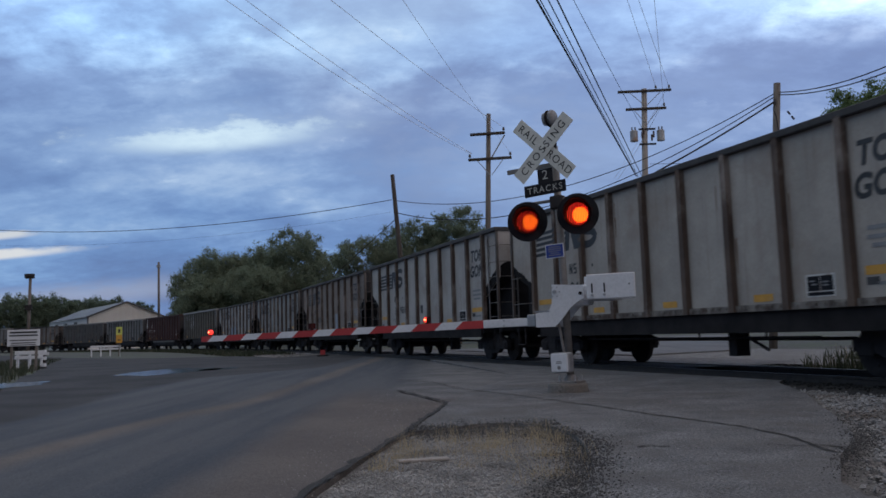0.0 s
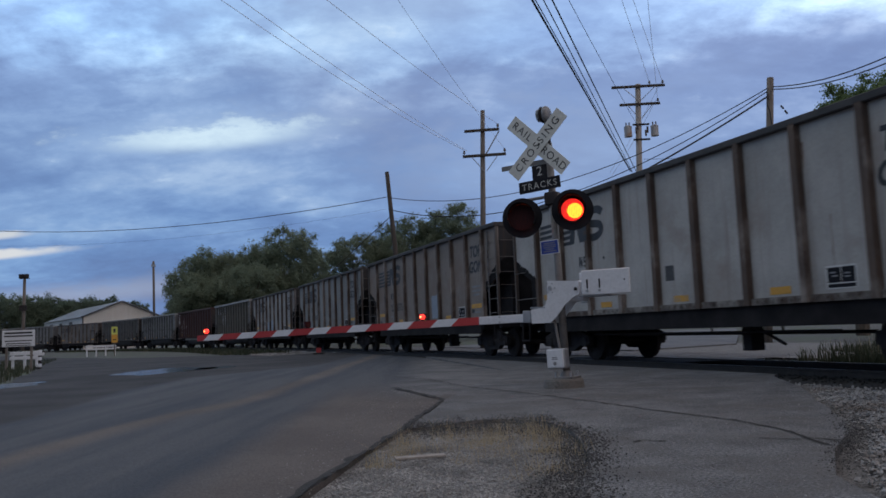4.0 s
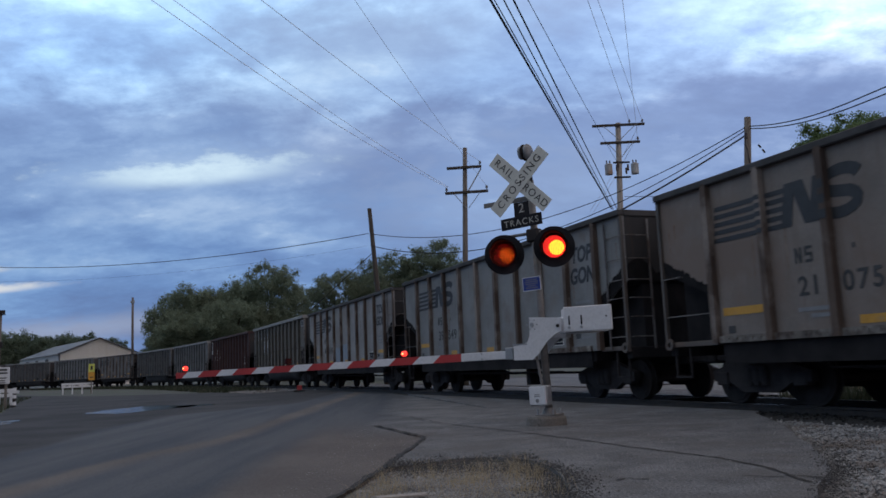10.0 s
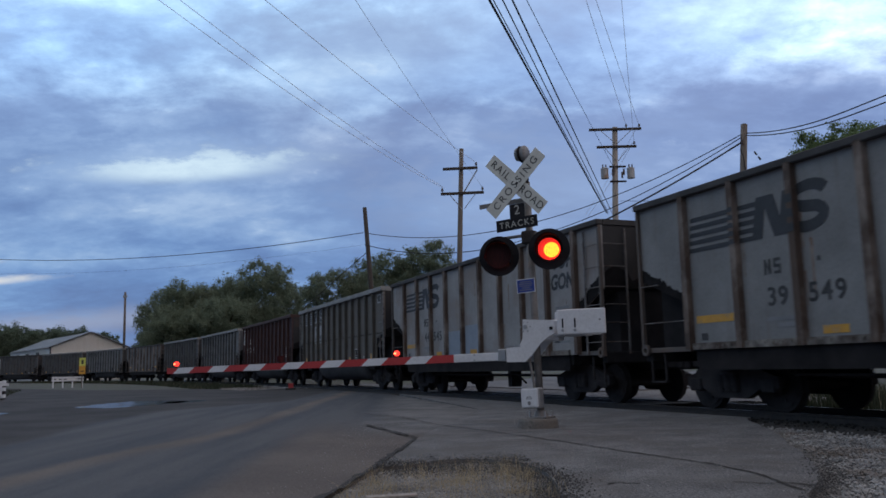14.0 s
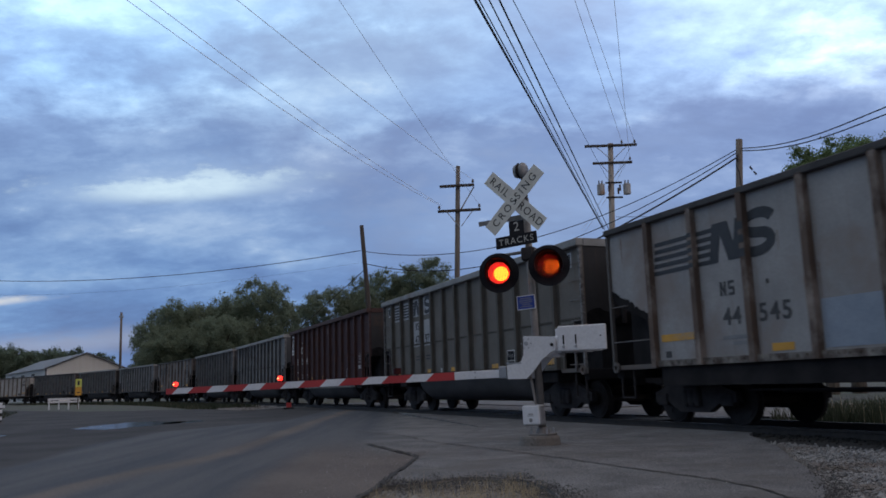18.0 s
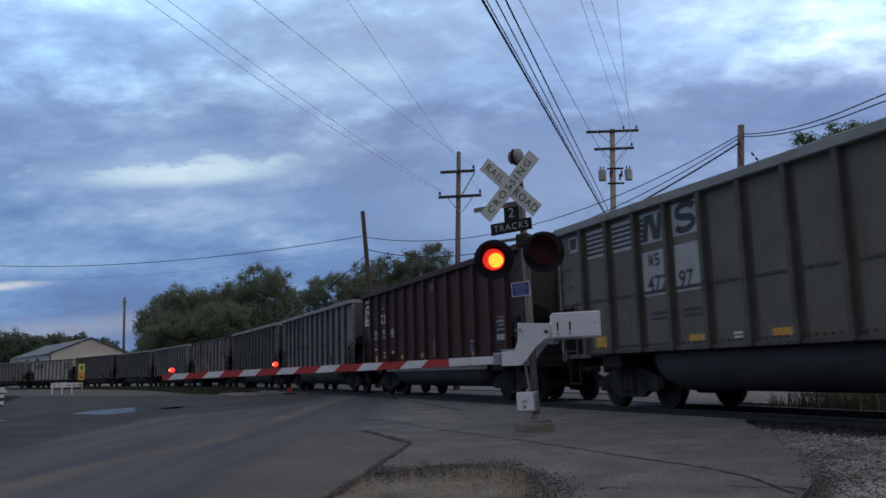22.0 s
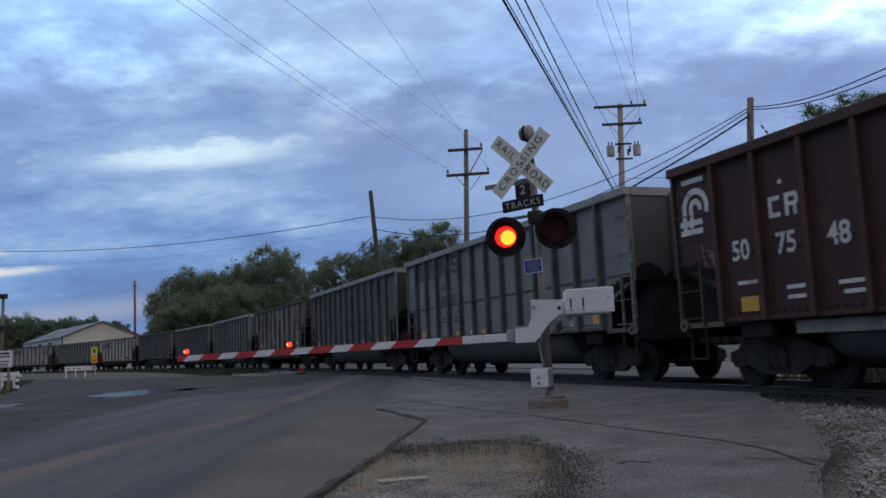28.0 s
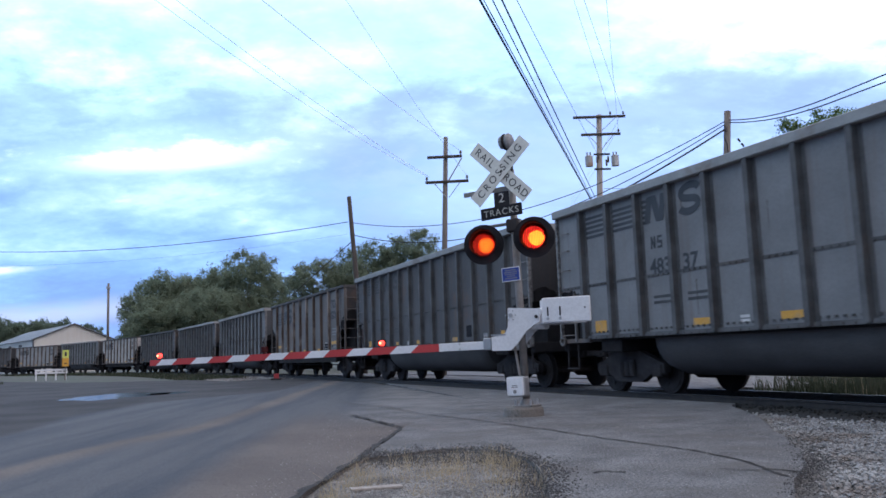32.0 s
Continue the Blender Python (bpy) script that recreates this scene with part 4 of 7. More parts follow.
def emblem(parent, x, z, k, material, split=False):
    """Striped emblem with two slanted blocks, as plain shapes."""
    def stripes(key, n, x0, x1, slant, px, py, pz):
        for i in range(n):
            z0 = -0.31 * k + i * 0.62 * k / n
            z1 = z0 + 0.36 * k / n

            def one():
                return prism(B(), [(x0 + slant * z0, z0), (x1 + slant * z0, z0), (x1 + slant * z1, z1), (x0 + slant * z1, z1)], -0.003, 0)
            put("emblem_stripe", share("%s%d_%.2f" % (key, i, k), one, material), parent, pose(px, py, pz))

    def zig():
        bm = B()
        q = lambda a, c: (a * k + 0.20 * c * k, c * k)
        prism(bm, [q(0.0, -0.31), q(0.20, -0.31), q(0.20, 0.31), q(0.0, 0.31)], -0.003, 0)
        prism(bm, [q(0.10, 0.31), q(0.44, -0.31), q(0.66, -0.31), q(0.34, 0.31)], -0.0029, 0)
        prism(bm, [q(0.52, -0.31), q(0.70, -0.31), q(0.70, 0.31), q(0.52, 0.31)], -0.003, 0)
        return bm

    def curl():
        # a thick double bend
        bm = B()
        mid = [(0.30 * math.cos(t), 0.155 + 0.155 * math.sin(t)) for t in [0.35 + i * (4.55 - 0.35) / 10 for i in range(11)]]
        mid += [(-u, -v) for u, v in mid[-2::-1]]
        n = len(mid)
        out = []
        for i, (u, v) in enumerate(mid):
            du, dv = mid[min(i + 1, n - 1)][0] - mid[max(i - 1, 0)][0], mid[min(i + 1, n - 1)][1] - mid[max(i - 1, 0)][1]
            d = math.hypot(du, dv)
            out.append(((u - dv / d * 0.085, v + du / d * 0.085), (u + dv / d * 0.085, v - du / d * 0.085)))
        ring = [a for a, b in out] + [b for a, b in out[::-1]]
        prism(bm, [((0.38 + u + 0.16 * v) * k, v * 0.92 * k) for u, v in ring], -0.003, 0)
        return bm

    y = -HALF - 0.004
    if split:
        stripes("es", 5, 0, 0.72, 0.0, x, y, z)
        stripes("es", 5, 0, 0.72, 0.0, x + 0.975, y, z)
        stripes("et", 5, 0, 0.12, 0.12, x + 1.93, y, z)
        put("emblem_block", share("ez%.1f" % k, zig, material), parent, pose(x + 2.05, y, z))
        put("emblem_block", share("ec%.1f" % k, curl, material), parent, pose(x + 2.99, y, z + 0.02))
    else:
        stripes("el", 5, 0, 1.60, 0.12, x, y, z)
        # the paint runs over the ribs as well
        stripes("er", 5, -0.055, 0.055, 0.0, -LB / 2 + RIB0 + RIBP, y - 0.10, z)
        stripes("eq", 3, -0.055, 0.055, 0.0, -LB / 2 + RIB0 + 2 * RIBP, y - 0.10, z)
        put("emblem_block", share("ez%.1f" % k, zig, material), parent, pose(x + 1.58, y, z))
        put("emblem_block", share("ec%.1f" % k, curl, material), parent, pose(x + 2.26, y, z + 0.02))


def coupler(parent, sx):
    def f():
        bm = B()
        box(bm, 0, 0.62, -0.09, 0.09, 0.74, 0.92, 0.02)
        box(bm, 0.52, 0.74, -0.16, 0.16, 0.70, 0.98, 0.04)
        return bm
    put("coupler", share("coupler", f, M["iron"]), parent, pose(sx * (LB / 2 - 0.05), 0, 0, 0, 0, 0 if sx > 0 else 180))


def underframe(parent, belly, colour):
    def f():
        bm = B()
        box(bm, -LB / 2, LB / 2, -0.2, 0.2, 0.72, 1.10)
        for x in (-BOGIE, BOGIE):
            box(bm, x - 0.35, x + 0.35, -HALF + 0.06, HALF - 0.06, 0.82, 1.08, 0.02)
        for s in (-1, 1):
            box(bm, s * (LB / 2 - 0.1) - 0.1, s * (LB / 2 - 0.1) + 0.1, -HALF + 0.03, HALF - 0.03, 0.86, 1.10, 0.02)
        return bm
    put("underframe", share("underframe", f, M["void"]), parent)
    if belly:
        def g():
            bm = B()
            n = 12
            for s in (-1, 1):
                cy = s * 0.72
                pts = [(cy + 0.70 * math.cos(math.pi + k / n * math.pi), 1.10 + 0.74 * math.sin(math.pi + k / n * math.pi)) for k in range(n + 1)]
                xs = [-4.0, -3.6, 3.6, 4.0]
                rows = []
                for i, x in enumerate(xs):
                    q = 0.86 if i in (0, 3) else 1.0
                    rows.append([bm.verts.new((x, cy + (py - cy) * q, 1.10 + (pz - 1.10) * q)) for py, pz in pts])
                for a, b in zip(rows, rows[1:]):
                    for k in range(n):
                        bm.faces.new((a[k], a[k + 1], b[k + 1], b[k]))
                bm.faces.new(rows[0])
                bm.faces.new(rows[-1][::-1])
            bmesh.ops.recalc_face_normals(bm, faces=bm.faces)
            return bm
        ob = put("belly_tub", share("belly_tub", g, colour), parent, None, "rounded tub hanging under the wagon body")
        for p in ob.data.polygons:
            p.use_smooth = len(p.vertices) == 4
    else:
        def g():
            bm = B()
            for s in (-1, 1):
                box(bm, -LB / 2 + 1.5, LB / 2 - 1.5, s * (HALF - 0.05) - 0.03, s * (HALF - 0.05) + 0.03, 0.71, 1.06)
            return bm
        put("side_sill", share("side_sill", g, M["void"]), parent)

        def rods():
            bm = B()
            tube(bm, (-3.6, -1.2, 0.62), (3.6, -1.2, 0.62), 0.022, n=6)
            tube(bm, (-3.6, -0.5, 0.58), (3.6, -0.5, 0.58), 0.03, n=6)
            for x in (-2.2, 0.6, 2.4):
                tube(bm, (x, -1.2, 0.62), (x, -1.2, 0.95), 0.02, n=6)
            box(bm, 1.05, 1.27, -0.9, -0.6, 0.28, 0.95)
            tube(bm, (1.3, -0.9, 0.75), (2.1, -0.9, 0.40), 0.03, n=6)
            return bm
        put("brake_rod", share("brake_rod", rods, M["iron"]), parent)


def ragged_end(x, z0, hgt):
    """Soot climbing an end wall, with an uneven upper edge."""
    rng, bm = random.Random(5), B()
    n, w0 = 26, HALF - 0.06
    up = [(-w0 + 2 * w0 * k / n, z0 + hgt * (0.75 + 0.25 * math.sin(k * 0.7)) + rng.uniform(-0.07, 0.07)) for k in range(n + 1)]
    prism(bm, [(-w0, z0), (w0, z0)] + up[::-1], -0.002, 0.002)
    bmesh.ops.transform(bm, verts=bm.verts, matrix=pose(x, 0, 0, 0, 0, 90))
    return bm


def ragged_side(sx, kind):
    """Soot along the sloping lower edge of a side wall."""
    rng, bm = random.Random(17 + sx), B()
    h = LB / 2
    if kind == "hopper":
        x1 = 1.36 if sx < 0 else 1.06
        lo = lambda u: 2.42 - 0.54 * u
        hi = lambda u: 2.66 - 0.66 * u + (0.12 if sx > 0 else 0.0)
    else:
        x1 = 1.12 if sx < 0 else 0.93
        lo = lambda u: 2.05 - 0.07 * u - 0.23 * max(0, u - 0.44) / 0.56
        hi = lambda u: 2.22 - 0.22 * u
    n = 34
    top = [(sx * (h - x1 * k / n), hi(k / n) + rng.uniform(-0.045, 0.045)) for k in range(n + 1)]
    low = [(sx * (h - x1 * k / n), lo(k / n) - 0.01) for k in range(n + 1)]
    prism(bm, top + low[::-1], -HALF - 0.003, -HALF + 0.001)
    return bm


def jack_mesh():
    bm = B()
    n = 16
    prev = None
    for k in range(n + 1):
        a = k / n * math.tau
        cur = [bm.verts.new((r * math.cos(a), y, r * math.sin(a))) for r, y in ((0.105, 0.0), (0.105, -0.05), (0.05, -0.05), (0.05, 0.0))]
        if prev:
            for i in range(4):
                bm.faces.new((prev[i], prev[(i + 1) % 4], cur[(i + 1) % 4], cur[i]))
        prev = cur
    bmesh.ops.recalc_face_normals(bm, faces=bm.faces)
    return bm


def rust_run(parent, rng, k, material, x, z1, ln, w0):
    """A ragged run of rust down a side wall."""
    bm = B()
    n = 12
    l = [(x - w0 * (1 - 0.6 * i / n) * rng.uniform(0.5, 1.0), z1 - ln * i / n) for i in range(n + 1)]
    r = [(x + w0 * (1 - 0.6 * i / n) * rng.uniform(0.5, 1.0), z1 - ln * i / n) for i in range(n + 1)]
    prism(bm, l + r[::-1], -HALF - 0.0025, -HALF + 0.001)
    part("rust_streak", bm, material, parent)


def weather(parent, i, kind, material, much):
    rng = random.Random(100 + i)
    first, pitch = (RIB0, RIBP) if kind == "hopper" else (1.03, 0.975)
    for k in range(much):
        b = rng.randrange(0, 11)
        x = -LB / 2 + first + b * pitch + rng.choice((-1, 1)) * rng.uniform(0.10, 0.16)
        if rng.random() < 0.35:
            x = -LB / 2 + first + (b - rng.random()) * pitch
        if abs(x) > LB / 2 - 0.25:
            continue
        if abs(x) > LB / 2 - 1.5:
            z1, ln = rng.uniform(3.0, 3.7), rng.uniform(0.2, 0.5)
        else:
            z1, ln = rng.uniform(1.9, 3.75), rng.uniform(0.3, 0.9)
        rust_run(parent, rng, k, material, x, z1, ln, rng.uniform(0.010, 0.034))


def wagon(i, kind, paint, ribpaint, chord, marks, label):
    """An open coal wagon, its middle at the origin, running towards +x."""
    w = thing("coal_wagon", label, "railway wagon", "wagons of the coal train")
    hopper = kind == "hopper"
    top = 3.87 if hopper else 3.93
    h = LB / 2
    if hopper:
        pts = [(-h, top), (-h, 2.42), (-h + 1.38, 1.88), (-h + 1.42, 1.06), (h - 1.12, 1.06), (h - 1.08, 1.88), (h, 2.42), (h, top)]
    else:
        pts = [(-h, top), (-h, 2.05), (-h + 0.5, 1.98), (-h + 1.15, 1.75), (-h + 1.15, 1.12), (h - 0.95, 1.12), (h - 0.95, 1.75), (h - 0.45, 1.98), (h, 2.05), (h, top)]
    for s in (-1, 1):
        put("side_wall", share(kind + "_side%d" % s, side_mesh(pts, s * HALF, s * (HALF - 0.05)), paint), w)

    e, zs, xb = h - 0.03, 2.45 if hopper else 2.1, h - (3.4 if hopper else 2.2)

    def slope(sx):
        def f():
            bm = prism(B(), [(sx * e, zs), (sx * xb, 1.12), (sx * xb, 1.06), (sx * e, zs - 0.06)], -HALF + 0.05, HALF - 0.05)
            return bm
        return f
    for sx in (-1, 1):
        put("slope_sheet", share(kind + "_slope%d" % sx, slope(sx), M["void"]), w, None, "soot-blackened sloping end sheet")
        # added dark block fills the end opening, where only shade stands
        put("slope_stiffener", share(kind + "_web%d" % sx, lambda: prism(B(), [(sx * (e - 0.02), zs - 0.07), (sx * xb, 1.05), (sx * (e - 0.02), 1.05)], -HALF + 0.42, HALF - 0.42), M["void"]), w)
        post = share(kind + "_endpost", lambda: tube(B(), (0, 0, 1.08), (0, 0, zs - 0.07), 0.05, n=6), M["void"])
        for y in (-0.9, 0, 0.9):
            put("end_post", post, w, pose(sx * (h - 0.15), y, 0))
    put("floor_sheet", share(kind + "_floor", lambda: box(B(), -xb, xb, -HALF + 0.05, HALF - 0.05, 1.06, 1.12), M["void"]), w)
    # pale end walls in the wagon's colour, all sooty at the foot
    zt = 2.44 if hopper else 2.08
    # other ends darker than the sides: coal dust and the shade of the gap
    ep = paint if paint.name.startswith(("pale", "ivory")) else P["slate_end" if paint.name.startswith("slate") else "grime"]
    for sx in (-1, 1):
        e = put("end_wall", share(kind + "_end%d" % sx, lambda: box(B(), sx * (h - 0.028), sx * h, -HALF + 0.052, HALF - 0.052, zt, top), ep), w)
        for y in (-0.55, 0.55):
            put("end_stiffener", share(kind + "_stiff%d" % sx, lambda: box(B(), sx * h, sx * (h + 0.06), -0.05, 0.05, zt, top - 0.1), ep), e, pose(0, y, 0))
        put("soot_stain", share(kind + "_esoot%d" % sx, lambda: ragged_end(sx * (h + 0.003), zt - 0.02, 0.42 if hopper else 0.30), M["soot"]), e)
        put("soot_stain", share(kind + "_soot%d" % sx, lambda: ragged_side(sx, kind), M["soot"]), w)
        # sill plate and jacking pad at the corner
        ln = (1.36 if sx < 0 else 1.06) if hopper else 1.10
        put("end_sill_plate", share(kind + "_sillplate%d" % sx, lambda: box(B(), sx * (h - 0.05), sx * (h - ln), -HALF - 0.01, -HALF + 0.06, 1.03, 1.12, 0.008), P["plate"]), w)
        put("jacking_pad", share("jacking_pad", jack_mesh, P["plate"]), w, pose(sx * (h - 0.10), -HALF - 0.02, 1.08), "round jacking pad at the corner of the wagon")
    n, first, pitch, rw = (10, RIB0, RIBP, 0.17) if hopper else (13, 1.15, 0.99, 0.13) if label.startswith("dark red") else (13, 1.03, 0.975, 0.13)
    z0 = 1.06 if hopper else 1.12
    me = share(kind + "_rib", rib_mesh(z0, top - 0.06, rw, 0.10 if hopper else 0.11), ribpaint)
    for k in range(n):
        x = -h + first + k * pitch
        put("rib", me, w, pose(x, -HALF, 0))
        put("rib", me, w, pose(x, HALF, 0, 0, 0, 180))

    def rim():
        bm = B()
        d, t = (0.10, 0.10) if hopper else (0.13, 0.15)
        for s in (-1, 1):
            box(bm, -h - 0.02, h + 0.02, s * (HALF - 0.06), s * (HALF + d), top - t, top + 0.02, 0.015)
            box(bm, s * (h - 0.06), s * (h + 0.03), -HALF + 0.06, HALF - 0.06, top - t, top + 0.018)
        return bm
    put("top_chord", share(kind + "_rim", rim, chord), w)

    def flange():
        bm = B()
        for s in (-1, 1):
            e = h - 1.42 if hopper else h - 1.1
            box(bm, -e, e, s * (HALF + 0.001), s * (HALF + 0.055), 1.06 if hopper else 1.10, 1.17)
            for k in range(60):
                x = -e + 0.1 + k * (2 * e - 0.2) / 59
                box(bm, x - 0.02, x + 0.02, s * (HALF + 0.05), s * (HALF + 0.07), 1.10, 1.14)
        return bm
    put("sill_flange", share(kind + "_flange", flange, R["sill"] if hopper else ribpaint), w)
    # ladders, corner posts and grab irons at the ends
    ladder = M["ladderred" if label.startswith("dark red") else "ladder"]
    for sx in (-1, 1):
        pm = share(kind + "_post", lambda: box(B(), -0.03, 0.03, -0.035, 0.035, 1.00, top - 0.1), P["plate"] if hopper else M["ladderred" if label.startswith("dark red") else "ladderdim"])
        for sy in (-1, 1):
            put("corner_post", pm, w, pose(sx * (h - 0.025), sy * (HALF + 0.02), 0))
        if hopper and sx > 0:
            put("ladder_stile", share("stile_long", lambda: box(B(), -0.018, 0.018, -0.06, -0.03, 1.05, 3.7), ladder), w, pose(h - 0.62, -HALF, 0))
            rm, re = share("rung_wide", rung_mesh(0.56), ladder), share("rung_end", rung_mesh(0.5), ladder)
            for z in (1.30, 1.70, 2.08, 2.45, 2.88, 3.36):
                put("rung", rm, w, pose(h - 0.32, -HALF, z))
                put("rung", re, w, pose(h + 0.02, -HALF + 0.30, z, 0, 0, 90))
            put("ladder_stile", share("stile_end", lambda: box(B(), -0.018, 0.018, -0.06, -0.03, 1.05, 3.7), ladder), w, pose(h + 0.02, -HALF + 0.56, 0, 0, 0, 90))
        elif hopper:
            put("grab_iron", share("grab_iron", rung_mesh(1.22), ladder), w, pose(-h + 0.68, -HALF + 0.02, 1.58))
            put("grab_iron", share("grab_short", rung_mesh(0.5), ladder), w, pose(-h + 0.30, -HALF, 2.28))
        else:
            put("ladder_stile", share("stile", lambda: box(B(), -0.02, 0.02, -0.05, 0.0, 1.05, 2.10), ladder), w, pose(sx * (h - (0.62 if sx < 0 else 0.40)), -HALF, 0))
            rm = share("rung", rung_mesh(0.42), ladder)
            for z in (1.20, 1.68):
                put("rung", share("rung_wide", rung_mesh(0.56), ladder), w, pose(sx * (h - 0.32), -HALF, z))
            for z in (2.15, 2.60, 3.02, 3.4):
                put("rung", rm, w, pose(sx * (h - 0.25), -HALF, z))
        put("step", share("step", lambda: box(box(box(B(), -0.22, 0.22, -0.03, 0.03, 0.48, 0.51), -0.22, -0.19, -0.02, 0.02, 0.5, 1.0), 0.19, 0.22, -0.02, 0.02, 0.5, 1.0), M["iron"]), w, pose(sx * (h - 0.35), -HALF + 0.05, 0))
        coupler(w, sx)
    underframe(w, not hopper, M["tub"])
    if not hopper:
        def seam():
            bm = B()
            for s in (-1, 1):
                box(bm, -h + 0.1, h - 0.1, s * HALF, s * (HALF + 0.006), 2.17, 2.23)
                for z in (2.20, 1.23):
                    for k in range(96):
                        x = -h + 0.2 + k * (2 * h - 0.4) / 95
                        if z < 2 and abs(x) > h - 1.1:
                            continue
                        box(bm, x - 0.02, x + 0.02, s * (HALF + 0.004), s * (HALF + 0.030), z - 0.018, z + 0.018)
            return bm
        put("rivet_seam", share("rivet_seam", seam, ribpaint), w)
    marks(w)
    if -2 <= i <= 6:
        weather(w, i, kind, W[kind if paint.name[:3] != "red" else "oxide"], {3: 26, 1: 24, -1: 12}.get(i, 14))
    wheels = bogie(w, -BOGIE) + bogie(w, BOGIE)
    return w, wheels


M["soot"] = mat("soot", (0.013, 0.012, 0.013), (0.024, 0.022, 0.023), 4, 0.95, 0.4, 30, spec=0.1)
M["ladderdim"] = mat("chipped_corner_post", (0.055, 0.05, 0.05), (0.27, 0.26, 0.25), 13, 0.7, 0.2, 30)
M["ladderred"] = mat("oxide_ladder_paint", (0.040, 0.026, 0.027), (0.085, 0.050, 0.048), 6, 0.8, 0.2, 30)
M["ladder"] = mat("pale_ladder_paint", (0.13, 0.12, 0.115), (0.22, 0.205, 0.20), 4, 0.6, 0.1, 30, third=(0.08, 0.055, 0.045), amount=0.7)
M["tub"] = mat("tub_grime", (0.060, 0.055, 0.056), (0.100, 0.094, 0.094), 1.2, 0.9, 0.3, 30, stretch=(0.4, 1, 1), spec=0.25)
RUST = (0.13, 0.065, 0.035)


def paint(name, c, rust=0.5, rough=0.75):
    """Weathered wagon paint: blotches, rust stains and faint runs of dirt."""
    c = tuple(v * k for v, k in zip(c, (0.88, 0.84, 0.82)))
    d = tuple(v * 0.74 for v in c)
    return mat(name, d, c, 1.1, rough, 0.2, 22, third=tuple(0.55 * v + 0.45 * r for v, r in zip(c, RUST)), amount=rust, depth=0.004, streak=tuple(0.5 * v + 0.4 * r for v, r in zip(c, RUST)), spec=0.3)


P = {
    "pale": paint("pale_grey_wagon_paint", (0.52, 0.51, 0.49), 0.35),
    "ivory": paint("ivory_wagon_paint", (0.50, 0.47, 0.43), 0.40),
    "tan": paint("stained_tan_wagon_paint", (0.31, 0.275, 0.25), 0.75),
    "grey": paint("grey_wagon_paint", (0.31, 0.32, 0.325), 0.25),
    "stone": paint("blue_grey_wagon_paint", (0.40, 0.405, 0.41), 0.5),
    "olive": paint("olive_grey_wagon_paint", (0.192, 0.183, 0.166), 0.35),
    "oxide": paint("red_oxide_wagon_paint", (0.066, 0.032, 0.036), 0.25),
    "slate": paint("slate_grey_wagon_paint", (0.252, 0.264, 0.276), 0.15),
    "dark": paint("dark_grey_wagon_paint", (0.125, 0.128, 0.136), 0.35),
    "dim": paint("dim_grey_wagon_paint", (0.21, 0.208, 0.208), 0.4),
    "plate": paint("grimy_sill_paint", (0.15, 0.143, 0.138), 0.7),
    # end tones with coal dust and the neighbouring wagon's shade mixed in
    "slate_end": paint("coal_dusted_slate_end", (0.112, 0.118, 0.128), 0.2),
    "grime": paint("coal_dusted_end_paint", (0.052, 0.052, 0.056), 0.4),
}
W = {
    "hopper": mat("rust_run", (0.15, 0.085, 0.055), (0.24, 0.16, 0.12), 5, 0.9, 0.3, 25, third=(0.28, 0.22, 0.18), amount=0.6),
    "gondola": mat("dirt_run", (0.085, 0.070, 0.060), (0.13, 0.115, 0.10), 5, 0.9, 0.3, 25),
    "oxide": mat("oxide_run", (0.060, 0.026, 0.022), (0.085, 0.035, 0.030), 5, 0.9, 0.3, 25),
}
R = {
    "sill": mat("rusted_sill_paint", (0.055, 0.040, 0.033), (0.30, 0.27, 0.24), 5, 0.85, 0.4, 25, third=(0.07, 0.045, 0.035), amount=0.6),
    "rusty": mat("rusty_rib_paint", (0.066, 0.044, 0.035), (0.130, 0.088, 0.066), 2.2, 0.85, 0.4, 25, third=(0.27, 0.22, 0.19), amount=0.55, stretch=(1, 1, 0.6)),
    "olive": mat("olive_rib_paint", (0.072, 0.064, 0.055), (0.112, 0.100, 0.086), 2.2, 0.8, 0.3, 25),
    "oxide": mat("oxide_rib_paint", (0.050, 0.020, 0.017), (0.075, 0.028, 0.023), 2.2, 0.8, 0.3, 25),
    "slate": mat("slate_rib_paint", (0.058, 0.056, 0.057), (0.125, 0.125, 0.128), 2.2, 0.8, 0.3, 25, third=(0.10, 0.085, 0.078), amount=0.4),
}
CH = {
    "dark": mat("dark_chord_paint", (0.035, 0.033, 0.034), (0.07, 0.065, 0.065), 2, 0.8, 0.2, 25),
    "light": mat("light_chord_paint", (0.22, 0.22, 0.215), (0.30, 0.30, 0.295), 2, 0.7, 0.2, 25, third=(0.17, 0.13, 0.11), amount=0.4),
    "oxide": mat("oxide_chord_paint", (0.045, 0.022, 0.020), (0.07, 0.03, 0.026), 2, 0.8, 0.2, 25),
}
M["stencil"] = mat("faded_black_stencil", (0.040, 0.040, 0.042), (0.075, 0.075, 0.078), 3, 0.8, 0.1, 30)
M["stencilpale"] = mat("faded_grey_stencil", (0.20, 0.20, 0.21), (0.26, 0.26, 0.27), 3, 0.8, 0.1, 30)
M["whitemark"] = mat("white_stencil", (0.55, 0.53, 0.51), (0.66, 0.64, 0.62), 3, 0.7, 0.1, 30, third=(0.3, 0.2, 0.17), amount=0.4)
M["patch"] = mat("pale_blue_patch_paint", (0.235, 0.275, 0.33), (0.285, 0.325, 0.385), 3, 0.7, 0.1, 30)
M["greypatch"] = mat("light_grey_patch_paint", (0.34, 0.34, 0.35), (0.42, 0.42, 0.43), 3, 0.7, 0.1, 30)
Y = -HALF - 0.005


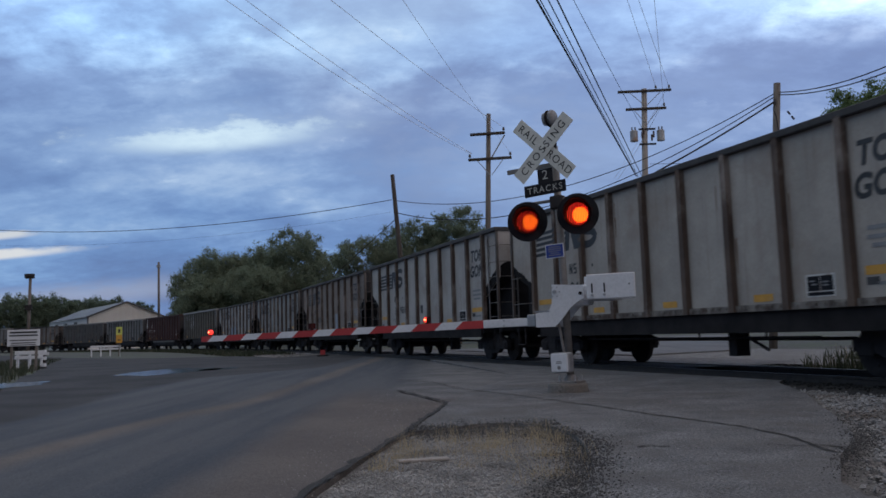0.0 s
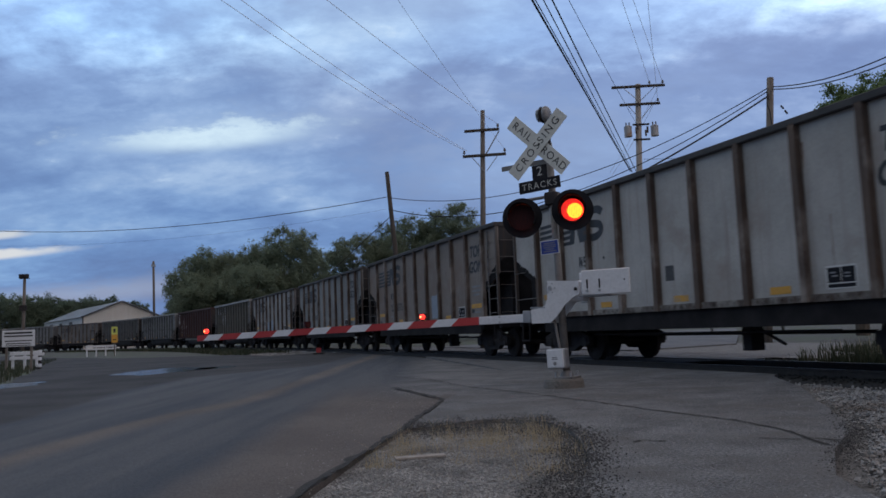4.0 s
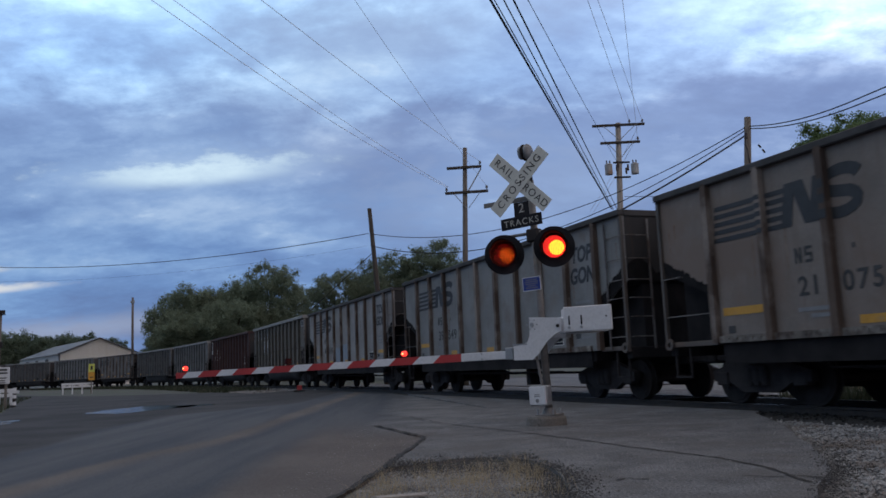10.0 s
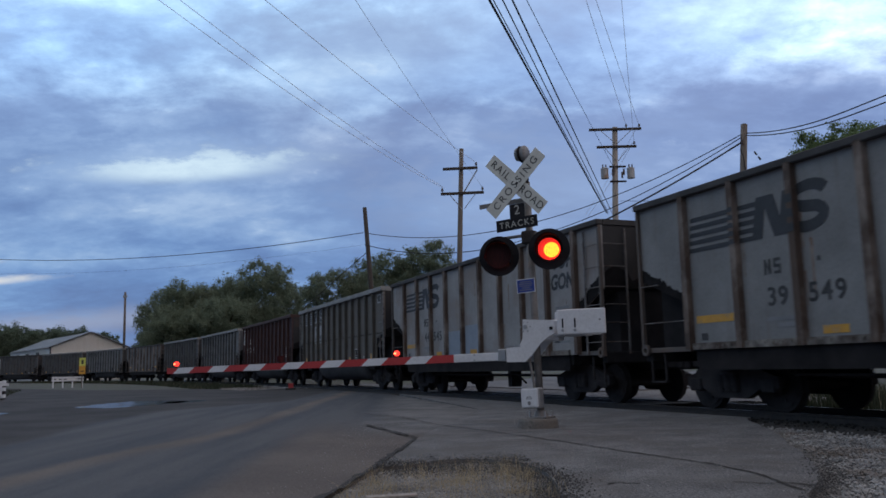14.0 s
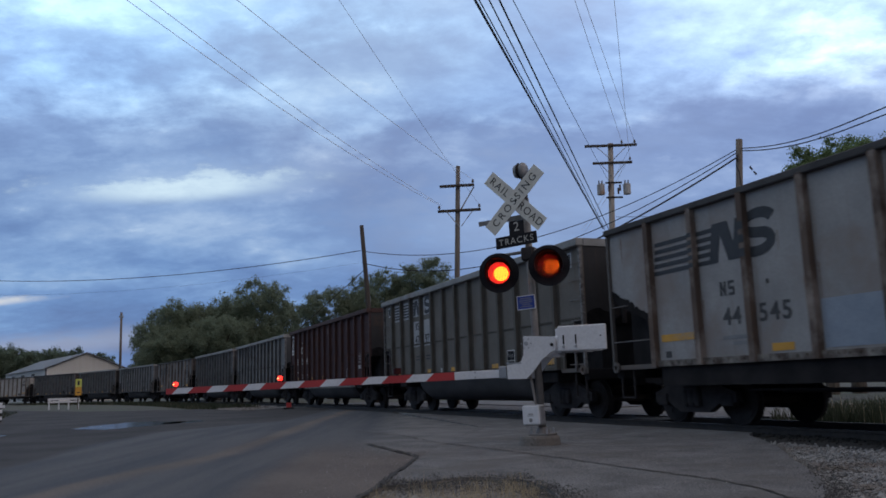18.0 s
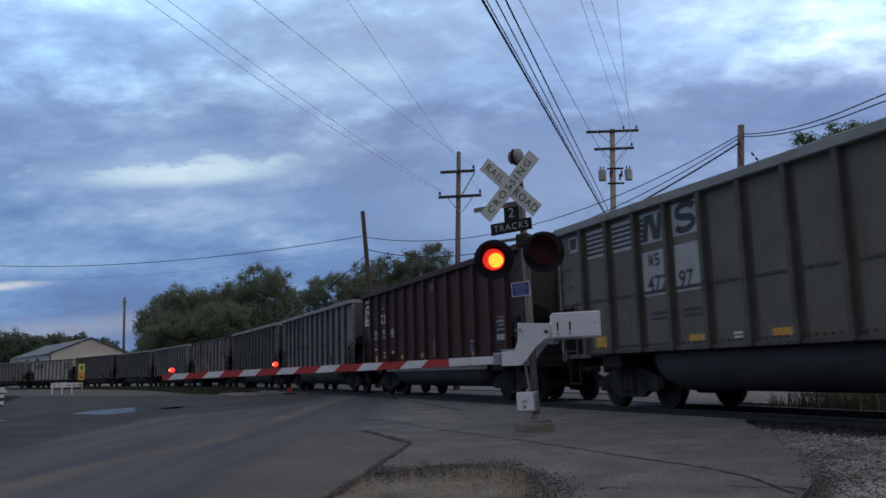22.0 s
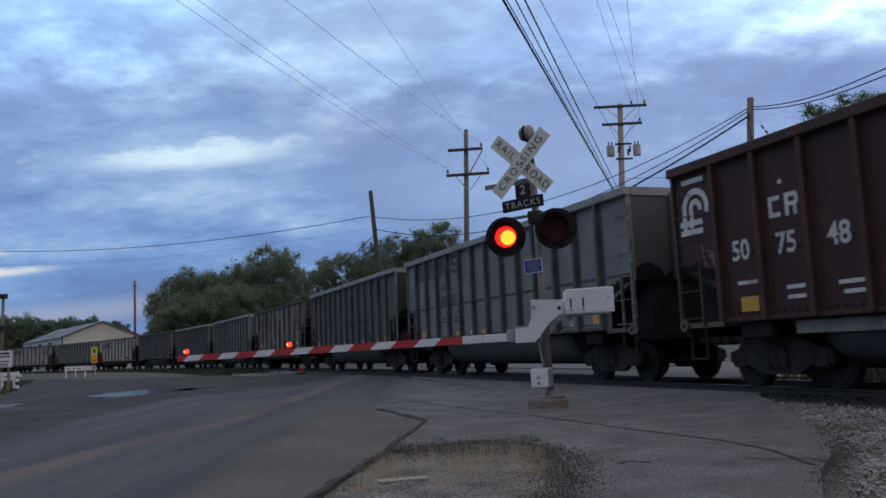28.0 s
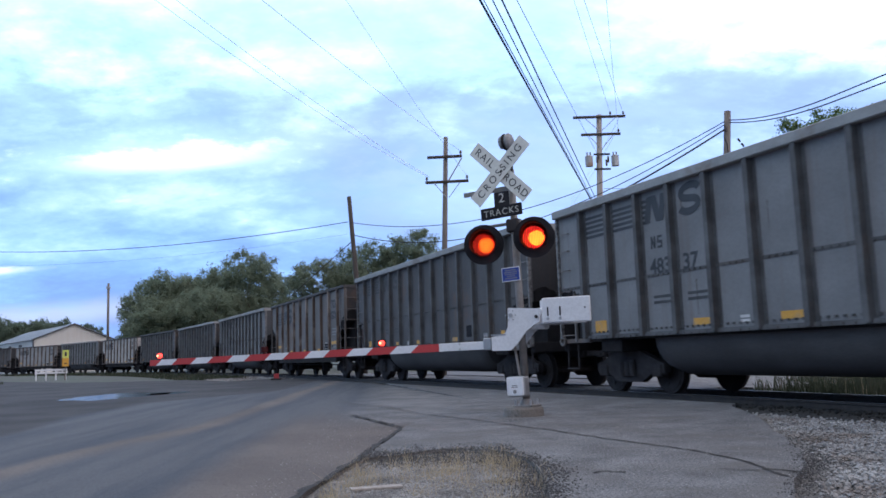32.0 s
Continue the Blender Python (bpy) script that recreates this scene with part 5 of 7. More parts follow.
def letter_pair(w, x, z, k, material):
    """Two small block marks of reporting letters."""
    smear(w, x - 0.12 * k, z, 0.045 * k, 0.24 * k, material)
    smear(w, x - 0.02 * k, z, 0.045 * k, 0.24 * k, material)
    put("lettering_bar", share("diag%.2f" % k, lambda: prism(B(), [(-0.142 * k, 0.12 * k), (-0.098 * k, 0.12 * k), (0.002 * k, -0.12 * k), (-0.042 * k, -0.12 * k)], -0.0034, 0), material), w, pose(x, -HALF - 0.004, z))
    for dz in (-0.1, 0.0, 0.1):
        smear(w, x + 0.13 * k, z + dz * k, 0.14 * k, 0.045 * k, material)
    smear(w, x + 0.08 * k, z + 0.05 * k, 0.04 * k, 0.1 * k, material)
    smear(w, x + 0.18 * k, z - 0.05 * k, 0.04 * k, 0.1 * k, material)


def data_panel(w, x, z, ww, hh, fill="black"):
    marking(w, "data_panel_border", x, z, ww, hh, M["whitemark"], -HALF - 0.001, "white border of the data panel")
    marking(w, "data_panel", x - ww * 0.23, z + hh * 0.09, ww * 0.43, hh * 0.66, M[fill], label="small dark data panel")
    marking(w, "data_panel", x + ww * 0.23, z + hh * 0.09, ww * 0.43, hh * 0.66, M[fill], label="small dark data panel")
    marking(w, "data_panel", x, z - hh * 0.37, ww * 0.90, hh * 0.16, M[fill], label="small dark data panel")
    for dx, dz in ((-0.27, 0.2), (-0.2, 0.05), (0.2, 0.14), (0.2, 0.0)):
        marking(w, "lettering_bar", x + ww * dx, z + hh * dz, ww * 0.18, hh * 0.07, M["stencilpale"], -HALF - 0.008)


def hopper_marks(number, white=None, patch=False, mark=True, stencil="stencil", on=0.0, dark=None):
    def f(w):
        st = M[stencil]
        emblem(w, -5.42, 3.08, 1.08, M["lettering"] if mark else st)
        letter_pair(w, -3.56 + on, 2.29, 1.0, st)
        smear(w, -2.62 + on, 2.30, 0.05, 0.07, st)
        if number:
            a, b = number
            text("wagon_number", a, 0.40, st, w, pose(-3.47 + on, Y, 1.81, 90), bold=0.02, space=1.15)
            text("wagon_number", b, 0.40, st, w, pose(-2.52 + on * 0.6, Y, 1.81, 90), bold=0.02, space=1.22)
        lean = Matrix(((0.90, 0.16, 0, 0), (0, 1, 0, 0), (0, 0, 1, 0), (0, 0, 0, 1)))
        for word, z in (("TOP", 3.19), ("GON", 2.72)):
            o = text("side_lettering", word, 0.48, M["lettering"], w, pose(5.30, Y, z, 90), bold=0.035, space=1.04)
            o.data.transform(lean)
        for z, ww in ((2.14, 0.62), (2.01, 0.66), (1.89, 0.50)):
            smear(w, 5.26, z, ww, 0.06, M["stencilpale"])
        smear(w, -3.40, 1.48, 0.66, 0.06, M["stencilpale"])
        smear(w, -3.30, 1.38, 0.40, 0.06, M["stencilpale"])
        smear(w, 5.3, 1.36, 0.50, 0.05, M["stencilpale"])
        smear(w, 4.98, 1.40, 0.22, 0.11, M["stencil"])
        data_panel(w, 4.02, 1.40, 0.56, 0.34)
        marking(w, "placard", -5.2, 1.27, 0.16, 0.12, M["stencil"], label="small dark square placard")
        marking(w, "reflector", -4.92, 1.57, 0.92, 0.13, M["yellow"], label="yellow reflective patch")
        marking(w, "reflector", 5.26, 1.55, 0.80, 0.13, M["yellow"], label="yellow reflective patch")
        for x in (-2.42, 0.24, 2.80):
            marking(w, "reflector", x, 1.27, 0.45, 0.12, M["yellow"], label="yellow reflective patch")
        if patch:
            marking(w, "repaint_patch", -1.09, 1.56, 1.06, 0.70, M["patch"], -HALF - 0.001, "pale blue repainted patch")
            marking(w, "repaint_patch", 0.19, 1.62, 1.06, 0.82, M["patch"], -HALF - 0.001, "pale blue repainted patch")
        if dark is not None:
            marking(w, "repaint_patch", dark, 1.77, 0.27, 0.29, M["stencil"], -HALF - 0.001, "small square dark repainted patch")
        if white:
            rng, bm = random.Random(31), B()
            o = edge_walk([(-0.32, -0.40), (0.32, -0.40), (0.32, 0.40), (-0.32, 0.36)], 0.08, rng, 0.022)
            prism(bm, o, -0.003, 0)
            put("repaint_patch", share("white_patch", lambda: bm, M["patch"]), w, pose(white, -HALF - 0.001, 1.68), "square whitish repainted patch")
    return f


def gon_marks(number, panel=None, stencil="stencil"):
    def f(w):
        st = M[stencil]
        if panel:
            for x, ww in ((-3.48, 0.82), (-2.51, 0.82)):
                marking(w, "repaint_patch", x, 2.55, ww, 0.84, M[panel], -HALF - 0.001, "light grey panel behind the number")
                marking(w, "repaint_patch", x, 3.42, ww, 0.58, M[panel], -HALF - 0.001, "light grey panel behind the emblem")
            for x in (-5.43, -4.46):
                marking(w, "repaint_patch", x, 3.40, 0.84, 0.58, M[panel], -HALF - 0.001, "light grey panel behind the stripes")
        emblem(w, -5.79, 3.42, 0.80, M["lettering"] if panel or stencil == "lettering" else st, True)
        if number:
            letter_pair(w, -3.50, 2.80, 0.95, st)
            a, b = number
            text("wagon_number", a, 0.40, st, w, pose(-3.40, Y, 2.34, 90), bold=0.02)
            text("wagon_number", b, 0.40, st, w, pose(-2.58, Y, 2.34, 90), bold=0.02)
        for z in (1.80, 1.70):
            smear(w, -3.40, z, 0.5, 0.05, M["stencil"])
            smear(w, -2.45, z, 0.5, 0.05, M["stencil"])
        marking(w, "reflector", -5.42, 1.34, 0.40, 0.24, M["yellow"], label="yellow reflective patch")
        marking(w, "reflector", 5.39 if panel else 5.52, 1.34, 0.40, 0.20, M["yellow"], label="yellow reflective patch")
        for x in (-2.37, -0.41, 2.45):
            marking(w, "reflector", x, 1.30, 0.46, 0.12, M["yellow"], label="yellow reflective patch")
        for x in (-1.38, 4.40):
            marking(w, "lettering_bar", x, 1.33, 0.20, 0.045, M["whitemark"])
            marking(w, "lettering_bar", x, 1.26, 0.20, 0.045, M["whitemark"])
        for x in (-6.35, 6.36) if panel else ():
            marking(w, "end_window_plate", x, 3.52, 0.36, 0.34, M["greypatch"], -HALF - 0.001, "square plate by the corner")
            marking(w, "end_window_plate", x, 3.53, 0.27, 0.24, M["stencil"], label="dark middle of the square plate")
        if panel:
            data_panel(w, 3.35, 1.50, 0.42, 0.36)
        else:
            marking(w, "data_panel", 3.40, 1.50, 0.38, 0.32, M["black"], label="small dark data panel")
            marking(w, "lettering_bar", 4.42, 1.36, 0.26, 0.10, M["stencilpale"])
    return f


def oxide_marks(w):
    st = M["whitemark"]
    def curl():
        bm = B()
        n = 18
        # two nested bows that open downwards, run out into two bars
        for r0, r1, a0, a1 in ((0.25, 0.36, -0.35, 3.45), (0.07, 0.17, -0.35, 3.30)):
            for k in range(n):
                t0, t1 = a0 + (a1 - a0) * k / n, a0 + (a1 - a0) * (k + 1) / n
                prism(bm, [(0.06 + r0 * math.cos(t0), r0 * math.sin(t0)), (0.06 + r1 * math.cos(t0), r1 * math.sin(t0)), (0.06 + r1 * math.cos(t1), r1 * math.sin(t1)), (0.06 + r0 * math.cos(t1), r0 * math.sin(t1))], -0.003, 0)
        for x0, x1, z0, z1 in ((-0.30, -0.19, -0.40, -0.06), (-0.11, -0.01, -0.34, -0.02)):
            prism(bm, [(x0, z0), (x1, z0), (x1, z1), (x0, z1)], -0.0032, 0)
        for x0, z0 in ((-0.38, -0.30), (-0.38, -0.46)):
            prism(bm, [(x0, z0), (0.22, z0), (0.22, z0 + 0.10), (x0, z0 + 0.10)], -0.0034, 0)
        return bm
    put("emblem_curl", share("emblem_curl", curl, st), w, pose(-6.42, Y, 3.14))
    smear(w, -6.40, 3.64, 0.60, 0.09, st)
    rng = random.Random(77)
    for k in range(9):
        x, z, d = rng.uniform(-6.25, -5.95), rng.uniform(2.05, 2.35), rng.uniform(-0.07, 0.07)
        put("scrawl_stroke", share("scrawl%d" % k, lambda: prism(B(), [(x, z), (x + 0.02, z), (x + d + 0.02, z + 0.14), (x + d, z + 0.14)], -0.003, 0), M["faded"]), w, pose(0, Y, 0))
    # two open letters as plain strokes
    for x, z, ww, hh in ((-4.44, 2.83, 0.07, 0.32), (-4.33, 2.96, 0.18, 0.07), (-4.33, 2.70, 0.18, 0.07), (-4.10, 2.83, 0.07, 0.36), (-3.98, 2.97, 0.18, 0.07), (-3.98, 2.83, 0.18, 0.06), (-3.90, 2.90, 0.06, 0.14), (-3.94, 2.73, 0.07, 0.16), (-4.20, 3.20, 0.07, 0.07)):
        smear(w, x - 0.14, z, ww, hh, st)
    for tx, x in (("50", -5.32), ("75", -4.32), ("48", -3.32)):
        text("wagon_number", tx, 0.46, st, w, pose(x, Y, 2.24, 90) @ Matrix.Diagonal((0.9, 1, 1, 1)), bold=0.02)
    for z, x, ww in ((1.72, -5.22, 0.45), (1.57, -4.2, 0.36), (1.42, -4.2, 0.36), (1.56, -3.15, 0.5), (1.42, -3.12, 0.42)):
        smear(w, x, z, ww, 0.06, st)
    marking(w, "reflector", -5.20, 1.37, 0.40, 0.24, M["yellow"], label="yellow reflective patch")
    for x in (-2.15, -0.1):
        marking(w, "reflector", x, 1.37, 0.55, 0.14, M["yellow"], label="yellow reflective patch")
    marking(w, "repaint_patch", 0.92, 1.62, 0.26, 0.34, M["greypatch"], label="pale patch on the red side")
    marking(w, "reflector", 0.92, 1.37, 0.26, 0.14, M["yellow"], label="yellow reflective patch")
    marking(w, "repaint_patch", 0.76, 3.48, 0.36, 0.26, M["oxidepatch"], label="faded pinkish patch on the red side")
    data_panel(w, 3.86, 1.50, 0.42, 0.36, "bluedark")
    marking(w, "reflector", 3.90, 1.26, 0.38, 0.11, M["yellow"], label="yellow reflective patch")
    for z, ww, hh in ((2.20, 0.42, 0.06), (2.10, 0.46, 0.07), (2.00, 0.36, 0.05), (1.88, 0.50, 0.05)):
        smear(w, 5.62, z, ww, hh, M["faded"])
    for k in range(4):
        smear(w, 5.44 + k * 0.13, 1.68, 0.085, 0.15, st)
    for s in (-1, 1):
        put("tub_band", share("tub_band%d" % s, lambda: box(B(), -4.4, 4.4, s * 1.405, s * 1.44, 0.86, 1.08, 0.008), M["tubband"]), w, None, "pale strip along the top of the tub")


M["oxidepatch"] = mat("faded_oxide_patch", (0.13, 0.075, 0.070), (0.18, 0.11, 0.10), 4, 0.8, 0.1, 30)
M["bluedark"] = mat("dark_blue_panel_paint", (0.015, 0.022, 0.045), (0.025, 0.035, 0.065), 4, 0.7, 0.1, 30)
M["faded"] = mat("faded_white_stencil", (0.22, 0.19, 0.18), (0.32, 0.29, 0.28), 4, 0.8, 0.1, 30)
M["tubband"] = mat("dusty_tub_strip", (0.20, 0.185, 0.165), (0.30, 0.28, 0.25), 2, 0.8, 0.2, 25, third=(0.12, 0.09, 0.075), amount=0.4)
HOP, GONDOLA = "hopper", "gondola"
HL = "pale grey open coal hopper wagon with rusty ribs"
FLEET = (
    (-3, HOP, "pale", "rusty", "dark", hopper_marks(None), HL),
    (-2, HOP, "stone", "rusty", "dark", hopper_marks(None), HL),
    (-1, HOP, "ivory", "rusty", "dark", hopper_marks(("36", "071")), "ivory open coal hopper wagon with rusty ribs"),
    (0, HOP, "pale", "rusty", "dark", hopper_marks(("39", "981"), on=0.20, dark=-0.07), HL),
    (1, HOP, "tan", "rusty", "dark", hopper_marks(("21", "075"), 1.5), "stained tan open coal hopper wagon with rusty ribs"),
    (2, HOP, "grey", "rusty", "dark", hopper_marks(("39", "549")), "plain grey open coal hopper wagon with dark ribs"),
    (3, HOP, "stone", "rusty", "dark", hopper_marks(("44", "545"), None, True), "blue-grey patched open coal hopper wagon"),
    (4, GONDOLA, "olive", "olive", "light", gon_marks(("472", "97"), "greypatch"), "olive-grey riveted coal gondola wagon with light panels"),
    (5, GONDOLA, "oxide", "oxide", "oxide", oxide_marks, "dark red-oxide coal wagon with white lettering"),
    (6, GONDOLA, "slate", "slate", "light", gon_marks(("483", "37"), None, "lettering"), "slate-grey riveted coal gondola wagon with round belly"),
    (7, GONDOLA, "dark", "slate", "light", gon_marks(None), "dark grey coal gondola wagon with round belly"),
    (8, HOP, "dim", "rusty", "dark", hopper_marks(None), "dim grey open coal hopper wagon"),
    (9, GONDOLA, "slate", "slate", "light", gon_marks(None), "slate-grey coal gondola wagon"),
    (10, GONDOLA, "dark", "slate", "light", gon_marks(None), "dark grey coal gondola wagon with round belly"),
    (11, GONDOLA, "dark", "slate", "dark", gon_marks(None), "dark grey coal gondola wagon with round belly"),
    (12, HOP, "pale", "rusty", "dark", hopper_marks(None), HL),
    (13, GONDOLA, "slate", "slate", "light", gon_marks(None), "slate-grey coal gondola wagon"),
    (14, HOP, "stone", "rusty", "dark", hopper_marks(None), HL),
    (15, GONDOLA, "dark", "slate", "dark", gon_marks(None), "dark grey coal gondola wagon with round belly"),
    (16, HOP, "dim", "rusty", "dark", hopper_marks(None), "dim grey open coal hopper wagon"),
    (17, HOP, "grey", "rusty", "dark", hopper_marks(None), "plain grey open coal hopper wagon with dark ribs"),
)
TRAIN = []
for i, kind, pc, rc, cc, marks, label in FLEET:
    w, wheels = wagon(i, kind, P[pc], R[rc], CH[cc], marks, label)
    TRAIN.append((i, w, wheels))


# where the rear end of each wagon stands in the train
STATION = {-1: -14.9, 0: 0.0, 1: 15.1, 2: 30.25, 3: 45.52, 4: 60.5, 5: 76.3, 6: 91.65, 7: 106.9}


def wagon_pose(i, t):
    s = STATION.get(i, i * 15.5 - 1.45 if i > 7 else i * PITCH) - LB / 2 - gone(t)
    x0, y0, _ = along(s + BOGIE, HALF)
    x1, y1, _ = along(s - BOGIE, HALF)
    return pose((x0 + x1) / 2, (y0 + y1) / 2, 0, 0, 0, math.degrees(math.atan2(y1 - y0, x1 - x0)))


for i, w, wheels in TRAIN:
    w.matrix_basis = wagon_pose(i, 0)


# ---- crossing signal ----
SHUT_A, SHUT_B = [], []          # added slats that imitate the two flashing lamps going dark


def disc(bm, r, y0, y1, x=0.0, z=0.0, n=28):
    return round_plate(bm, r, y0, y1, x, z, n)


def crossing_signal():
    s = thing("crossing_signal", "level crossing signal mast with crossbuck sign and red flashing lamps", "crossing signal", at=pose(1.715, 12.05, 0, 0, -1.6, -33))
    bm = B()
    tube(bm, (0, 0, 0.10), (0, 0, 3.62), 0.055, n=16)
    part("mast", bm, M["silver"], s, "weathered silver tubular mast", True)
    bm = B()
    box(bm, -0.16, 0.16, -0.16, 0.16, 0.085, 0.115, 0.006)
    tube(bm, (0, 0, 0.115), (0, 0, 0.20), 0.105, 0.075, 14)
    part("base_flange", bm, M["silver"], s)
    for dx in (-0.12, 0.12):
        for dy in (-0.12, 0.12):
            part("anchor_bolt", tube(B(), (dx, dy, 0.10), (dx, dy, 0.19), 0.014, n=6), M["steel"], s)
    # junction box at the foot, facing the approach
    bm = B()
    box(bm, -0.19, 0.10, -0.24, -0.07, 0.24, 0.53, 0.02)
    jb = part("junction_box", bm, M["steel"], s, "grey cast junction box at the mast foot")
    bm = B()
    box(bm, -0.178, 0.088, -0.262, -0.241, 0.255, 0.52, 0.014)
    lid = part("box_door", bm, M["white"], jb, "white lid with a small round badge")
    box_y = -0.2655
    part("lettering_bar", box(B(), -0.09, -0.01, box_y, box_y + 0.002, 0.395, 0.408), M["stencilpale"], jb)
    part("lettering_bar", box(B(), -0.10, 0.0, box_y, box_y + 0.002, 0.372, 0.382), M["stencilpale"], jb)
    bm = disc(B(), 0.028, box_y, box_y + 0.002, -0.05, 0.315, 16)
    part("badge", bm, M["stencilpale"], jb)
    part("conduit", tube(B(), (-0.03, -0.10, 0.53), (-0.10, -0.09, 1.05), 0.020, n=8), M["silver"], s)
    # bell: a gong with its striker case
    bm = B()
    ball(bm, (0.0, 0.0, 4.07), 0.125, 0.62, 0.95, 1.0, 18, 12)
    b = part("bell", bm, M["bell"], s, "grey cast crossing bell", True)
    part("striker_case", box(tube(B(), (-0.135, 0, 4.07), (-0.085, 0, 4.07), 0.095, 0.112, 16), -0.115, -0.045, -0.03, 0.03, 3.98, 4.16, 0.008), M["bell"], b, "round striker case beside the gong")
    part("gong_rim", tube(B(), (-0.066, 0, 4.07), (-0.046, 0, 4.07), 0.128, 0.122, 24), M["iron"], b)
    part("bell_post", tube(B(), (0, 0, 3.60), (-0.01, 0, 3.95), 0.035, n=10), M["iron"], s)

    # crossbuck
    def blade(name, ang, y, words, off):
        bmb = B()
        box(bmb, -0.61, 0.61, -0.004, 0.004, -0.115, 0.115, 0.002)
        ob = part(name, bmb, M["signwhite"], s, "aged white crossbuck blade with black capitals")
        ob.matrix_basis = pose(-0.13, y, 3.60, 0, -ang, 0)
        for wd, x, sz, sp in words:
            text("blade_lettering", wd, sz, M["lettering"], ob, pose(x, -0.0065, -0.004, 90), "", 0.001, sp)
        return ob
    blade("crossbuck_blade", -46, -0.095, (("RAIL", -0.35, 0.165, 1.25), ("ROAD", 0.35, 0.165, 1.15)), 0)
    blade("crossbuck_blade", 43, -0.115, (("CROSSING", 0.0, 0.165, 1.38),), 0)
    part("sign_bracket", box(B(), -0.14, 0.05, -0.09, 0.0, 3.52, 3.68, 0.01), M["iron"], s)
    part("crossbuck_bolt", disc(B(), 0.018, -0.128, -0.119, -0.10, 3.60, 8), M["iron"], s)
    # track count sign
    bm = B()
    box(bm, -0.125, 0.125, -0.004, 0.004, 3.075, 3.29, 0.002)
    two = part("track_count_plate", bm, M["black"], s, "black plate with white numeral")
    two.location = (-0.14, -0.09, 0)
    text("plate_lettering", "2", 0.20, M["signgrey"], two, pose(0, -0.006, 3.19, 90))
    bm = B()
    box(bm, -0.345, 0.345, -0.004, 0.004, -0.09, 0.09, 0.002)
    tr = part("tracks_plate", bm, M["black"], s, "black plate with white word")
    tr.matrix_basis = pose(-0.155, -0.098, 2.985, 0, -1.5, 0)
    text("plate_lettering", "TRACKS", 0.138, M["signgrey"], tr, pose(0, -0.006, -0.004, 90), "", 0.001, 1.22)
    part("cross_tube", tube(B(), (-0.52, -0.02, 2.80), (0.40, -0.02, 2.80), 0.025, n=10), M["silver"], s, "horizontal lamp support tube")
    part("junction_collar", box(B(), -0.10, 0.10, -0.10, 0.10, 2.66, 2.86, 0.02), M["iron"], s)
    part("spare_arm", box(box(B(), -0.86, -0.06, 0.05, 0.075, 3.33, 3.40), -0.10, 0.02, 0.03, 0.09, 3.31, 3.42), M["silver"], s, "short silver bracket arm behind the crossbuck")
    # blue notice
    bm = B()
    box(bm, -0.15, 0.15, -0.003, 0.003, -0.105, 0.105, 0.002)
    bl = part("notice_plate", bm, M["white"], s, "blue notice plate with white border")
    bl.matrix_basis = pose(-0.075, -0.082, 2.03, 0, -1, 0)
    part("notice_face", box(B(), -0.138, 0.138, -0.0055, -0.0035, -0.093, 0.093), M["blue"], bl, "deep blue notice face")
    for k, (z, w2) in enumerate(((0.06, 0.09), (0.03, 0.11), (0.0, 0.10), (-0.03, 0.07), (-0.06, 0.10))):
        part("lettering_bar", box(B(), -w2, w2, -0.0072, -0.0058, z - 0.006, z + 0.006), M["stencilpale"], bl)

    # lamps
    def lamp(x, z, store):
        l = part("lamp", disc(B(), 0.305, 0.0, 0.02, 0, 0, 40), M["black"], s, "black round lamp target with a red lens")
        l.matrix_basis = pose(x, -0.13, z, 0, 0, 20)
        bm = B()
        disc(bm, 0.17, 0.02, 0.16, 0, 0, 24)
        tube(bm, (0, 0.10, 0.0), (0, 0.10, 0.29), 0.03, n=8)
        part("lamp_housing", bm, M["black"], l)
        bm = B()
        n = 26
        a0, a1 = math.radians(-35), math.radians(215)
        prev = None
        for k in range(n + 1):
            a = a0 + (a1 - a0) * k / n
            ln = 0.30 - 0.10 * abs(math.cos(a)) if math.sin(a) > -0.1 else 0.16
            cur = [bm.verts.new((r * math.cos(a), y, r * math.sin(a))) for r, y in ((0.212, -0.002), (0.212, -ln), (0.205, -ln), (0.205, -0.002))]
            if prev:
                for i in range(4):
                    bm.faces.new((prev[i], prev[(i + 1) % 4], cur[(i + 1) % 4], cur[i]))
            prev = cur
        bmesh.ops.recalc_face_normals(bm, faces=bm.faces)
        part("visor", bm, M["black"], l, "black lamp visor", True)
        part("lens", disc(B(), 0.165, -0.004, 0.0, 0, 0, 32), M["bulbrim"], l, "red lens")
        part("lamp_core", ball(B(), (0.034, -0.012, -0.018), 0.112, 1, 0.16, 1, 24, 12), M["bulb"], l, "glowing lamp behind the lens", True)
        # an added louvre of narrow slats imitates the bulb fading between flashes
        slats = 16
        for k in range(slats):
            xx = -0.180 + 0.024 * k
            hh = math.sqrt(0.197 ** 2 - xx ** 2)
            bm = B()
            box(bm, -0.0127, 0.0127, -0.001, 0.001, -hh, hh)
            o = part("shutter_blade", bm, M["unlit_red"], l, "added dark red slat standing in for the unlit lens")
            o.location = (xx, -0.07, 0)
            store.append((o, xx, -0.07, 0.0))
    lamp(-0.47, 2.52, SHUT_A)
    lamp(0.36, 2.53, SHUT_B)
    return s


